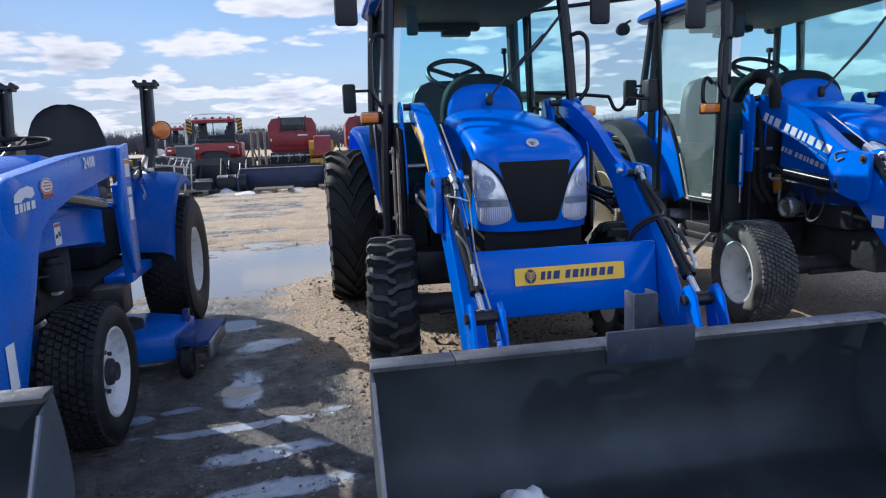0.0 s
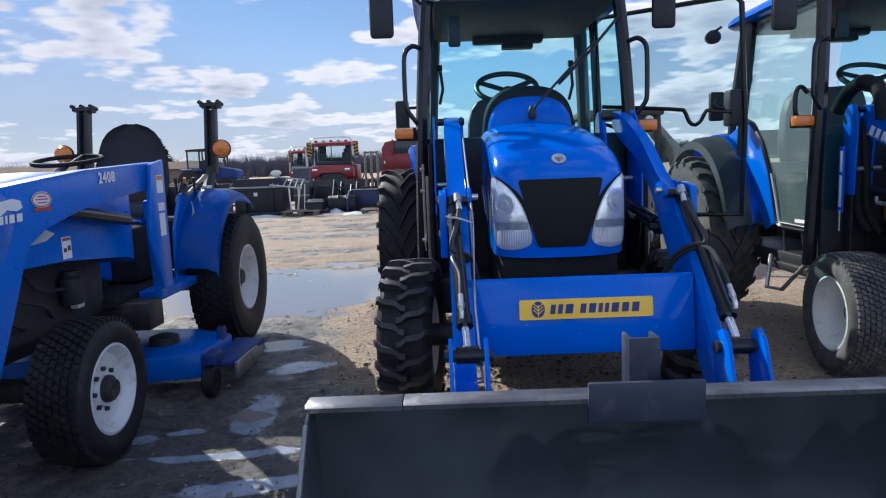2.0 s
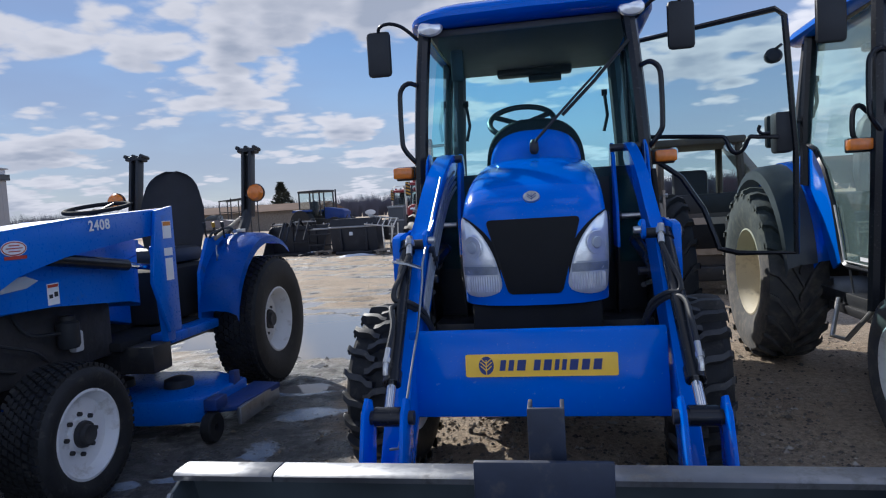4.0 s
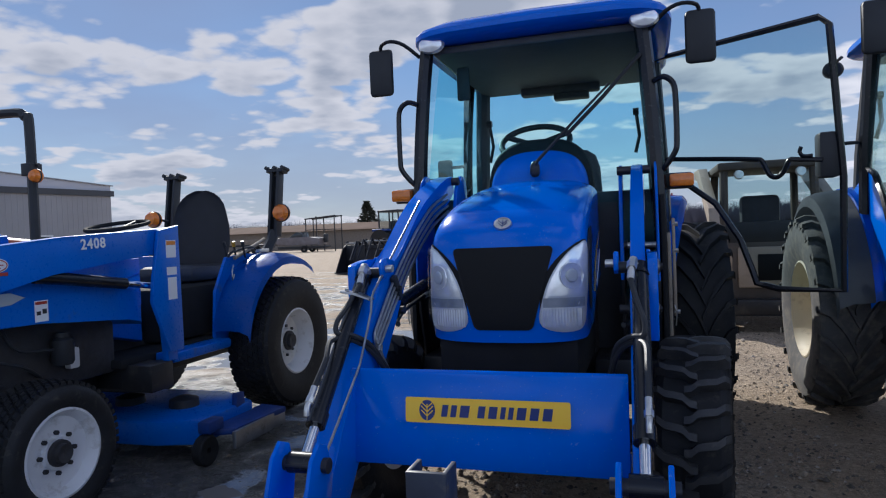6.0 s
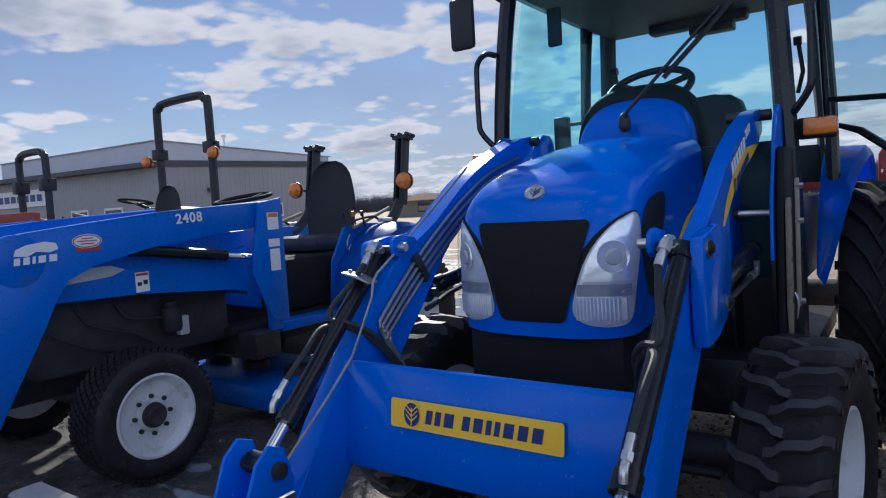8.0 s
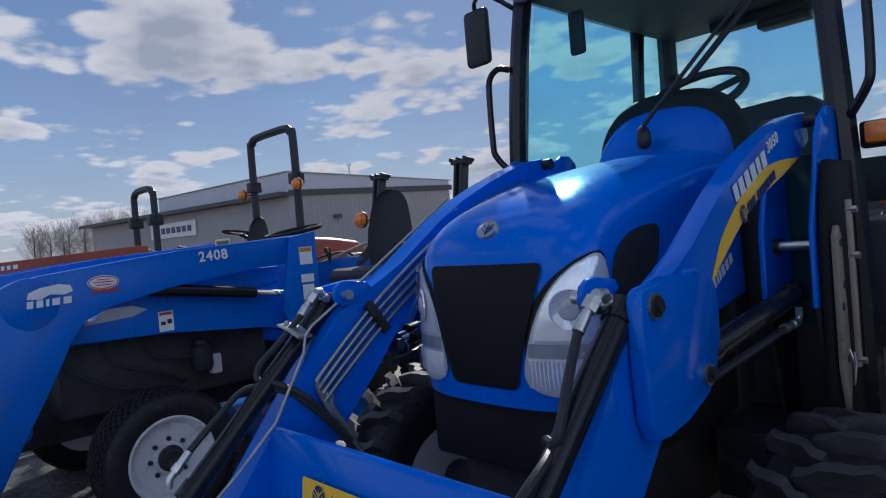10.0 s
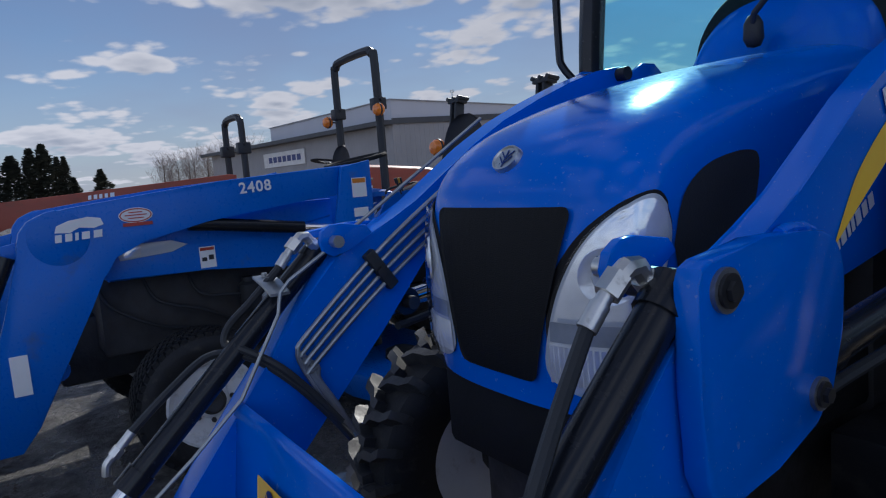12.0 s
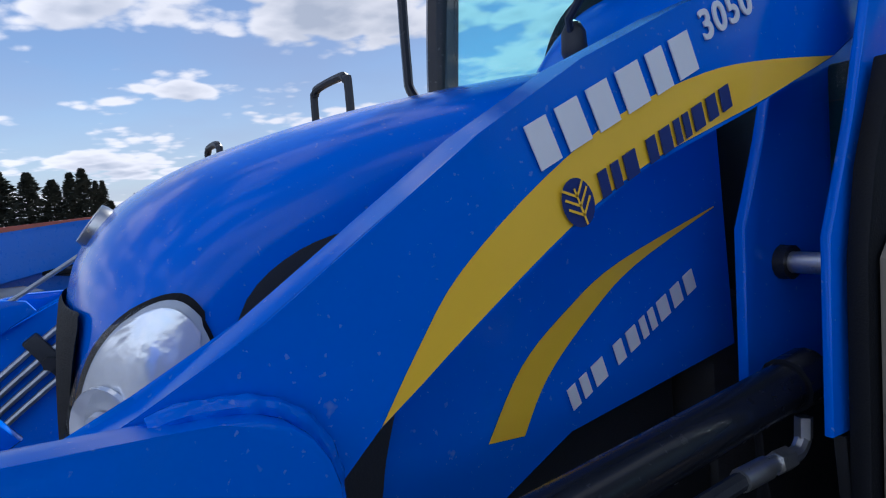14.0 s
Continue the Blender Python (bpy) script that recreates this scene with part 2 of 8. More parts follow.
# a film of dust on the closed doors; its pale green also paints in reflected sky
dg = door_glass.node_tree
dust_sheen = dg.nodes.new("ShaderNodeBsdfDiffuse")
dust_sheen.inputs[0].default_value = (0.36, 0.53, 0.52, 1)
dmx = dg.nodes.new("ShaderNodeMixShader")
dnz = dg.nodes.new("ShaderNodeTexNoise")
dnz.inputs["Scale"].default_value, dnz.inputs["Detail"].default_value = 5.0, 6
dmr = dg.nodes.new("ShaderNodeMapRange")
dmr.inputs["To Min"].default_value, dmr.inputs["To Max"].default_value = 0.07, 0.27
dg.links.new(dnz.outputs["Fac"], dmr.inputs["Value"])
dg.links.new(dmr.outputs[0], dmx.inputs[0])
d_out = [n for n in dg.nodes if n.type == "OUTPUT_MATERIAL"][0]
d_mix = [n for n in dg.nodes if n.type == "MIX_SHADER" and n != dmx][0]
dg.links.new(d_mix.outputs[0], dmx.inputs[1])
dg.links.new(dust_sheen.outputs[0], dmx.inputs[2])
dg.links.new(dmx.outputs[0], d_out.inputs[0])
clear_glass = glass_material("clear_cab_glass", (0.88, 0.95, 0.95), 1.3)
line_steel = material("dull_steel_line", (0.34, 0.36, 0.38), 0.35, metal=0.8, vary=0.2, scale=20)
hook_paint = material("blue_grey_paint", (0.022, 0.032, 0.060), 0.5, vary=0.3, scale=8, dirt=(0.12, 0.11, 0.1), dirt_amount=0.2)
seat_fabric = material("dark_seat_vinyl", (0.030, 0.034, 0.045), 0.55, scale=12, bump=0.001, bump_scale=200)
grey_trim = material("dark_grey_cab_trim", (0.055, 0.060, 0.070), 0.6, scale=8)
baler_red = material("dark_red_paint", (0.21, 0.014, 0.022), 0.4, scale=2, vary=0.2, dirt=(0.10, 0.05, 0.045), dirt_amount=0.22)
red_paint = material("red_paint", (0.28, 0.018, 0.018), 0.42, scale=2, vary=0.2, coat=0.2, dirt=(0.12, 0.06, 0.05), dirt_amount=0.2)
orange_paint = material("orange_paint", (0.30, 0.055, 0.025), 0.42, scale=2, vary=0.15, dirt=(0.14, 0.08, 0.05), dirt_amount=0.2)
yellow_paint = material("yellow_paint", (0.52, 0.28, 0.03), 0.5, scale=2, vary=0.2, dirt=(0.14, 0.10, 0.05), dirt_amount=0.3)
siding = material("grey_steel_siding", (0.29, 0.29, 0.305), 0.5, scale=0.6, vary=0.08, object_random=0.04)
roofing = material("grey_steel_roofing", (0.30, 0.32, 0.36), 0.45, scale=0.5, vary=0.1, object_random=0.05)
trim_dark = material("dark_trim", (0.05, 0.055, 0.065), 0.5, scale=2)
white_paint = material("white_paint", (0.66, 0.66, 0.66), 0.5, scale=3, dirt=(0.35, 0.32, 0.28), dirt_amount=0.2)
stand_paint = material("smudged_tan_paint", (0.27, 0.23, 0.18), 0.6, scale=9, vary=0.25, dirt=(0.10, 0.07, 0.05), dirt_amount=0.35)
flare_plastic = material("grey_fender_plastic", (0.11, 0.125, 0.14), 0.45, scale=5, vary=0.2)
shed_roofing = material("faded_brown_roofing", (0.14, 0.095, 0.075), 0.95, scale=0.4, vary=0.2, spec=0.05)
soiled_paint = material("soiled_brown_paint", (0.075, 0.062, 0.052), 0.7, scale=3, vary=0.3, dirt=(0.14, 0.11, 0.08), dirt_amount=0.3)
upper_siding = material("pale_steel_cladding", (0.46, 0.48, 0.54), 0.5, scale=0.6, vary=0.06)
cream_paint = material("cream_paint", (0.33, 0.27, 0.21), 0.5, scale=3, vary=0.15, dirt=(0.18, 0.15, 0.11), dirt_amount=0.3)
# boat hull: the shade of its backlit side is put into this grey
gelcoat_shaded = material("shaded_grey_gelcoat", (0.17, 0.16, 0.175), 0.45, scale=2, vary=0.2)
smoked_lens = material("smoked_lamp_band", (0.27, 0.30, 0.35), 0.14, scale=20, vary=0.25, spec=0.6)
window_dark = material("dark_window", (0.03, 0.04, 0.05), 0.08, scale=1)
bark = material("bark", (0.10, 0.08, 0.065), 0.9, scale=8, vary=0.3)
twigs = material("bare_twigs", (0.27, 0.24, 0.23), 0.95, scale=3, vary=0.25)
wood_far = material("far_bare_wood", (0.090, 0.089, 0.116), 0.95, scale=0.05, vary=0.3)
needles = material("conifer_needles", (0.075, 0.088, 0.072), 0.9, scale=1.5, vary=0.4)
grip = material("matt_grip_plastic", (0.022, 0.023, 0.025), 0.7, spec=0.06, scale=8)
slush_ice = material("wet_slush_ice", (0.46, 0.52, 0.58), 0.14, scale=11, vary=0.3, bump=0.006, bump_scale=25, dirt=(0.11, 0.10, 0.09), dirt_amount=0.55, rough_vary=0.08)
snow = material("dirty_snow", (0.62, 0.65, 0.70), 0.6, scale=5, vary=0.15, bump=0.01, bump_scale=12)
wood_grey = material("weathered_wood", (0.20, 0.17, 0.14), 0.85, scale=6, vary=0.3)


# ---- mesh helpers ----
ORIGIN = {}


def thing(name, label, category, at=(0, 0, 0), group=""):
    ob = new(name)
    ob.location = at
    ob.empty_display_size = 0.1
    ORIGIN[ob.name] = Vector(at)
    return tagged(ob, label, category, group)


def mesh_of(name, bm, mat, sharp=35):
    me = bpy.data.meshes.new(name)
    bm.normal_update()
    bm.to_mesh(me)
    bm.free()
    for p in me.polygons:
        p.use_smooth = True
    me.set_sharp_from_angle(angle=radians(sharp))
    me.materials.append(mat)
    return me


def part(name, bm, mat, parent, label="", sharp=35):
    """One mesh under a thing or part; the bmesh is in the coordinates that the thing was given in."""
    bmesh.ops.recalc_face_normals(bm, faces=bm.faces)
    o = ORIGIN.get(parent.name, Vector((0, 0, 0)))
    if o.length:
        bmesh.ops.translate(bm, verts=bm.verts, vec=-o)
    ob = new(name, mesh_of(name, bm, mat, sharp))
    ob.parent = parent
    ORIGIN[ob.name] = o
    if label:
        ob["label"] = label
    return ob


def single(name, bm, mat, label, category, kind="", group="", sharp=35):
    """A thing that is one mesh."""
    bmesh.ops.recalc_face_normals(bm, faces=bm.faces)
    ob = new(name, mesh_of(name, bm, mat, sharp))
    return tagged(ob, label, category, group, kind)


def box(bm, x0, x1, y0, y1, z0, z1, bevel=0.0, m=None):
    v = bmesh.ops.create_cube(bm, size=1)["verts"]
    mat = Matrix.Translation(((x0 + x1) / 2, (y0 + y1) / 2, (z0 + z1) / 2)) @ Matrix.Diagonal((abs(x1 - x0), abs(y1 - y0), abs(z1 - z0), 1))
    if m:
        mat = m @ mat
    bmesh.ops.transform(bm, matrix=mat, verts=v)
    if bevel:
        edges = list({e for q in v for e in q.link_edges})
        bmesh.ops.bevel(bm, geom=edges, offset=bevel, segments=2, profile=0.5, affect="EDGES")
    return bm


def BOX(*a, **k):
    return box(bmesh.new(), *a, **k)


def prism(bm, pts, x0, x1, bevel=0.0, axis="x"):
    """A plate with the outline pts, given in (y, z) for axis x, (x, z) for y, (x, y) for z, between two places on the axis."""
    def at(p, v):
        return {"x": (v, p[0], p[1]), "y": (p[0], v, p[1]), "z": (p[0], p[1], v)}[axis]
    a = [bm.verts.new(at(p, x0)) for p in pts]
    b = [bm.verts.new(at(p, x1)) for p in pts]
    n = len(pts)
    faces = [bm.faces.new(a), bm.faces.new(list(reversed(b)))]
    for i in range(n):
        faces.append(bm.faces.new((a[i], b[i], b[(i + 1) % n], a[(i + 1) % n])))
    if bevel:
        edges = list(set(faces[0].edges) | set(faces[1].edges))
        bmesh.ops.bevel(bm, geom=edges, offset=bevel, segments=2, profile=0.5, affect="EDGES")
    return bm


def PRISM(*a, **k):
    return prism(bmesh.new(), *a, **k)


def smooth_path(pts, steps=6):
    """Points along a Catmull-Rom curve through pts."""
    p = [Vector(q) for q in pts]
    out = []
    for i in range(len(p) - 1):
        a, b, c, d = p[max(i - 1, 0)], p[i], p[i + 1], p[min(i + 2, len(p) - 1)]
        for k in range(steps):
            t = k / steps
            out.append(0.5 * ((2 * b) + (c - a) * t + (2 * a - 5 * b + 4 * c - d) * t * t + (3 * b - a - 3 * c + d) * t ** 3))
    return out + [p[-1]]


def tube(bm, pts, r, n=8, r2=None, closed=False, flat=1.0):
    """A round bar along pts; r to r2 along it."""
    p = [Vector(q) for q in pts]
    rings = []
    side = None
    m = len(p)
    for i, q in enumerate(p):
        d = (p[(i + 1) % m if closed else min(i + 1, m - 1)] - p[(i - 1) % m if closed else max(i - 1, 0)]).normalized()
        if side is None:
            side = d.orthogonal().normalized()
        side = (side - d * side.dot(d)).normalized()
        other = d.cross(side)
        rad = r if r2 is None else r + (r2 - r) * i / max(1, m - 1)
        rings.append([bm.verts.new(q + (side * math.cos(a) + other * math.sin(a) * flat) * rad) for a in [2 * math.pi * k / n for k in range(n)]])
    for i in range(m if closed else m - 1):
        a, b = rings[i], rings[(i + 1) % m]
        for k in range(n):
            bm.faces.new((a[k], a[(k + 1) % n], b[(k + 1) % n], b[k]))
    if not closed:
        bm.faces.new(list(reversed(rings[0])))
        bm.faces.new(rings[-1])
    return bm


def TUBE(*a, **k):
    return tube(bmesh.new(), *a, **k)


def lathe(bm, profile, n=32, axis="x", at=(0, 0, 0), closed=True):
    """Turn a profile of (along, radius) about an axis."""
    rings = []
    for k in range(n):
        a = 2 * math.pi * k / n
        ring = []
        for u, r in profile:
            c, s = r * math.cos(a), r * math.sin(a)
            q = {"x": (u, c, s), "y": (c, u, s), "z": (c, s, u)}[axis]
            ring.append(bm.verts.new((q[0] + at[0], q[1] + at[1], q[2] + at[2])))
        rings.append(ring)
    m = len(profile)
    for k in range(n):
        a, b = rings[k], rings[(k + 1) % n]
        for i in range(m if closed else m - 1):
            bm.faces.new((a[i], a[(i + 1) % m], b[(i + 1) % m], b[i]))
    return bm


def grid(bm, rows):
    """Faces between rows of points of equal length."""
    v = [[bm.verts.new(p) for p in r] for r in rows]
    for i in range(len(v) - 1):
        for k in range(len(v[i]) - 1):
            bm.faces.new((v[i][k], v[i][k + 1], v[i + 1][k + 1], v[i + 1][k]))
    return v


def lettering(name, text, size, m, mat, parent, depth=0.001):
    """Each character is a part of its own."""
    for i, ch in enumerate(text):
        glyph(name, ch, size, m @ Matrix.Translation(((i - (len(text) - 1) / 2) * size * 0.565, 0, 0)), mat, parent, depth)


def glyph(name, text, size, m, mat, parent, depth):
    cu = bpy.data.curves.new(name, "FONT")
    cu.body, cu.size, cu.extrude, cu.align_x, cu.align_y = text, size, depth, "CENTER", "CENTER"
    cu.offset = size * 0.022   # bold strokes
    tmp = new(name + "_source", cu)
    bpy.context.view_layer.update()
    me = bpy.data.meshes.new_from_object(tmp.evaluated_get(bpy.context.evaluated_depsgraph_get()))
    bpy.data.objects.remove(tmp)
    me.materials.clear()
    me.materials.append(mat)
    o = ORIGIN.get(parent.name, Vector((0, 0, 0)))
    me.transform(Matrix.Translation(-o) @ m)
    ob = new(name, me)
    ob.parent = parent
    ORIGIN[ob.name] = o
    return ob


# ---- wheels ----
def wheel(parent, at, R, W, rim_r, side, style, rim_mat, rubber_mat, steer=0.0, dish=0.075, rim_label="white painted steel wheel with dull bolts"):
    """A wheel on a tractor: the steel rim with its bolts, and the tyre under it. side: +1 where its outer face looks to +x."""
    turn = Matrix.Translation(at) @ Matrix.Rotation(steer, 4, "Z")
    o = W / 2
    bm = bmesh.new()
    lathe(bm, [(-o * 0.8, rim_r), (o * 0.84, rim_r), (o * 0.86, rim_r - 0.012), (o * 0.70, rim_r - 0.03), (o * 0.45, rim_r * 0.80), (o * 0.2 - dish, rim_r * 0.74),
               (o * 0.2 - dish, rim_r * 0.40), (o * 0.32 - dish, rim_r * 0.36), (o * 0.32 - dish, 0.01), (-o * 0.6, 0.01)], 36)
    hub = bmesh.new()
    lathe(hub, [(o * 0.32 - dish, rim_r * 0.30), (o * 0.32 - dish + 0.02, rim_r * 0.29), (o * 0.32 - dish + 0.022, rim_r * 0.22), (o * 0.32 - dish + 0.045, rim_r * 0.2), (o * 0.32 - dish + 0.032, 0.0)], 20, "x", (0, 0, 0), False)
    if side < 0:
        bmesh.ops.scale(bm, vec=(-1, 1, 1), verts=bm.verts)
        bmesh.ops.reverse_faces(bm, faces=bm.faces)
    bmesh.ops.transform(bm, matrix=turn, verts=bm.verts)
    rim = part("wheel", bm, rim_mat, parent, rim_label)
    if side < 0:
        bmesh.ops.scale(hub, vec=(-1, 1, 1), verts=hub.verts)
    bmesh.ops.transform(hub, matrix=turn, verts=hub.verts)
    part("hub_cap", hub, engine, rim)
    for k in range(8):
        a = 2 * math.pi * k / 8
        c, s = math.cos(a) * rim_r * 0.45, math.sin(a) * rim_r * 0.45
        bolt = TUBE([(side * (o * 0.2 - dish), c, s), (side * (o * 0.2 - dish + 0.016), c, s)], 0.0125, 6)
        bmesh.ops.transform(bolt, matrix=turn, verts=bolt.verts)
        part("wheel_bolt", bolt, engine, rim)
    bm = bmesh.new()
    lug = {"bar": 0.042, "turf": 0.014, "rear": 0.036, "ribs": 0.012}[style]
    Rc = R - lug
    lathe(bm, [(-o * 0.82, rim_r - 0.004), (-o * 0.98, rim_r + (Rc - rim_r) * 0.3), (-o, rim_r + (Rc - rim_r) * 0.62), (-o * 0.93, Rc - 0.03), (-o * 0.74, Rc - 0.006), (0, Rc),
               (o * 0.74, Rc - 0.006), (o * 0.93, Rc - 0.03), (o, rim_r + (Rc - rim_r) * 0.62), (o * 0.98, rim_r + (Rc - rim_r) * 0.3), (o * 0.82, rim_r - 0.004)], 48)

    bmesh.ops.transform(bm, matrix=turn, verts=bm.verts)
    part("tyre", bm, rubber_mat, rim, "black rubber tyre with a worn tread")
    bm = bmesh.new()

    def block(path, half, r0, r1):
        """A raised rib of the tread along (across, angle) pairs, half wide in angle."""
        rows = []
        for u, a, top in path:
            rows.append([(u, r * math.cos(a + d), r * math.sin(a + d)) for r, d in ((r0 - 0.02, -half), (top, -half * 0.8), (top, half * 0.8), (r0 - 0.02, half))])
        v = grid(bm, rows)
        bm.faces.new(list(reversed(v[0])))
        bm.faces.new(v[-1])

    if style in ("bar", "rear"):
        n = 22
        sweep = 0.15 if style == "bar" else 0.40
        for k in range(n):
            for sg in (-1, 1):
                a0 = 2 * math.pi * (k + (0.5 if sg > 0 else 0)) / n
                half = (0.29 if style == "bar" else 0.25) * math.pi / n
                path = [(sg * o * u, a0 - sweep * f, R - drop) for u, f, drop in (((-0.16, 0.0, 0.006), (0.02, 0.05, 0.001), (0.20, 0.42, 0), (0.42, 0.52, 0), (0.66, 0.60, 0.003), (0.86, 0.95, 0.010), (0.98, 1.05, 0.032), (1.03, 1.08, 0.085)) if style == "bar" else ((-0.06, -0.15, 0.004), (0.3, 0.45, 0), (0.72, 0.9, 0.004), (0.97, 1.0, 0.03), (1.03, 1.0, 0.085)))]
                block(path, half, Rc, R)
    else:
        n, rows_n = (54, 7) if style == "turf" else (64, 9)
        for j in range(rows_n):
            u0 = -0.86 + 1.72 * j / rows_n
            u1 = u0 + 1.72 / rows_n * 0.80
            for k in range(n):
                a0 = 2 * math.pi * (k + 0.5 * (j % 2)) / n
                top = R - 0.02 * abs((u0 + u1) / 2) ** 3
                block([(o * u0, a0 - 0.015, top), (o * u1, a0 + 0.015, top)], 0.40 * 2 * math.pi / n, Rc, R)
    bmesh.ops.transform(bm, matrix=turn, verts=bm.verts)
    part("tread", bm, rubber_worn if style == "bar" else rubber_mat, rim)["kind"] = "stuff"
    return rim


# ---- cab tractors with a front loader ----
HOOD = [(5.955, 0.92), (5.945, 1.0), (5.944, 1.1), (5.950, 1.2), (5.962, 1.29), (5.985, 1.36), (6.03, 1.415), (6.11, 1.465), (6.22, 1.505), (6.37, 1.545), (6.6, 1.59), (6.88, 1.63)]
HOOD_W, HOOD_POWER = 0.325, 2.7
hood_path = smooth_path([(0, y, z) for y, z in HOOD], 4)


def hood_row(i):
    """The middle of the hood, its outward normal and how deep its edges lie at a station along the hood."""
    a, b = hood_path[max(i - 1, 0)], hood_path[min(i + 1, len(hood_path) - 1)]
    d = (b - a).normalized()
    nrm = Vector((0, -d.z, d.y))
    f = i / (len(hood_path) - 1)
    return hood_path[i], nrm, 0.135 - 0.03 * f


def hood_point(i, s, out=0.0):
    c, nrm, deep = hood_row(i)
    off = deep * (1 - (max(0.0, 1 - abs(s) ** HOOD_POWER)) ** (1 / HOOD_POWER))
    return Vector((HOOD_W * s, 0, 0)) + c - nrm * (off - out) + Vector((math.copysign(out, s) if abs(s) > 0.9 else 0, 0, 0))


def front_point(s, z, out=0.0):
    """The point of the hood's front at the fraction s of its half width and the height z."""
    prev = hood_point(0, s, out)
    for i in range(1, len(hood_path)):
        q = hood_point(i, s, out)
        if q.z >= z:
            f = (z - prev.z) / max(1e-6, q.z - prev.z)
            return prev.lerp(q, max(0.0, min(1.0, f)))
        prev = q
    return prev


def interp(table, v):
    for (a, p), (b, q) in zip(table, table[1:]):
        if v <= b:
            return p + (q - p) * max(0.0, (v - a) / (b - a))
    return table[-1][1]


def bars(parent, words, m, height, width, mat, slant=0.15, name="lettering_bar"):
    """Plain slanted bars in place of the maker's words; m takes (along, up) to the surface; each word is (start, end) of the width."""
    for a, b in words:
        bm = bmesh.new()
        gap = (b - a) * 0.11
        x0, x1, h = (a + gap) * width, (b - gap) * width, height / 2
        k = slant * height
        v = []
        for zz in (0.0, 0.0015):
            v.append([bm.verts.new(m @ Vector(p)) for p in ((x0 - k / 2, -h, zz), (x1 - k / 2, -h, zz), (x1 + k / 2, h, zz), (x0 + k / 2, h, zz))])
        bm.faces.new(v[1])
        for i in range(4):
            bm.faces.new((v[0][i], v[0][(i + 1) % 4], v[1][(i + 1) % 4], v[1][i]))
        part(name, bm, mat, parent)


def leaf_mark(parent, m, r, mat, inner):
    """A round mark split into slanted blades."""
    bm = bmesh.new()
    pts = [m @ Vector((math.cos(a) * r * 0.82, math.sin(a) * r, 0.0015)) for a in [2 * math.pi * k / 24 for k in range(24)]]
    bm.faces.new([bm.verts.new(p) for p in pts])
    disc = part("round_mark", bm, mat, parent)
    lines = [((0, -0.95), (0, 0.6))] + [((0, y), (sx * 0.75, y + 0.55)) for y in (-0.55, -0.15, 0.25) for sx in (-1, 1)]
    for a, b in lines:
        a, b = Vector((a[0] * r * 0.82, a[1] * r, 0.003)), Vector((b[0] * r * 0.82, b[1] * r, 0.003))
        w = Vector((-(b - a).y, (b - a).x, 0)).normalized() * r * 0.05
        bm = bmesh.new()
        bm.faces.new([bm.verts.new(m @ q) for q in (a - w, b - w, b + w, a + w)])
        part("mark_vein", bm, inner, disc)


WORDS = [(0.0, 0.07), (0.085, 0.15), (0.165, 0.27), (0.33, 0.41), (0.425, 0.52), (0.535, 0.59), (0.605, 0.66), (0.675, 0.775), (0.79, 0.885), (0.90, 1.0)]


def surf(o, right, upward):
    """A frame on a surface: origin, and the two directions in it."""
    r = Vector(right).normalized()
    u = (Vector(upward) - r * Vector(upward).dot(r)).normalized()
    n = r.cross(u)
    return Matrix(((r.x, u.x, n.x, o[0]), (r.y, u.y, n.y, o[1]), (r.z, u.z, n.z, o[2]), (0, 0, 0, 1)))


def cylinder_ram(parent, a, b, r, rod_r, rod_len, name):
    """A black hydraulic cylinder from a, whose chrome rod ends at b."""
    a, b = Vector(a), Vector(b)
    d = (b - a).normalized()
    e = b - d * rod_len
    bm = TUBE([a, e], r, 16)
    tube(bm, [e - d * 0.05, e], r * 1.18, 16)
    tube(bm, [a, a + d * 0.05], r * 1.15, 16)
    cyl = part(name, bm, black_gloss, parent, "black hydraulic cylinder")
    part("piston_rod", TUBE([e - d * 0.02, b], rod_r, 12), chrome, cyl, "bright chrome rod")
    bm = TUBE([b - Vector((0.045, 0, 0)), b + Vector((0.045, 0, 0))], rod_r * 1.9, 12)
    part("rod_eye", bm, black_gloss, cyl)
    return cyl


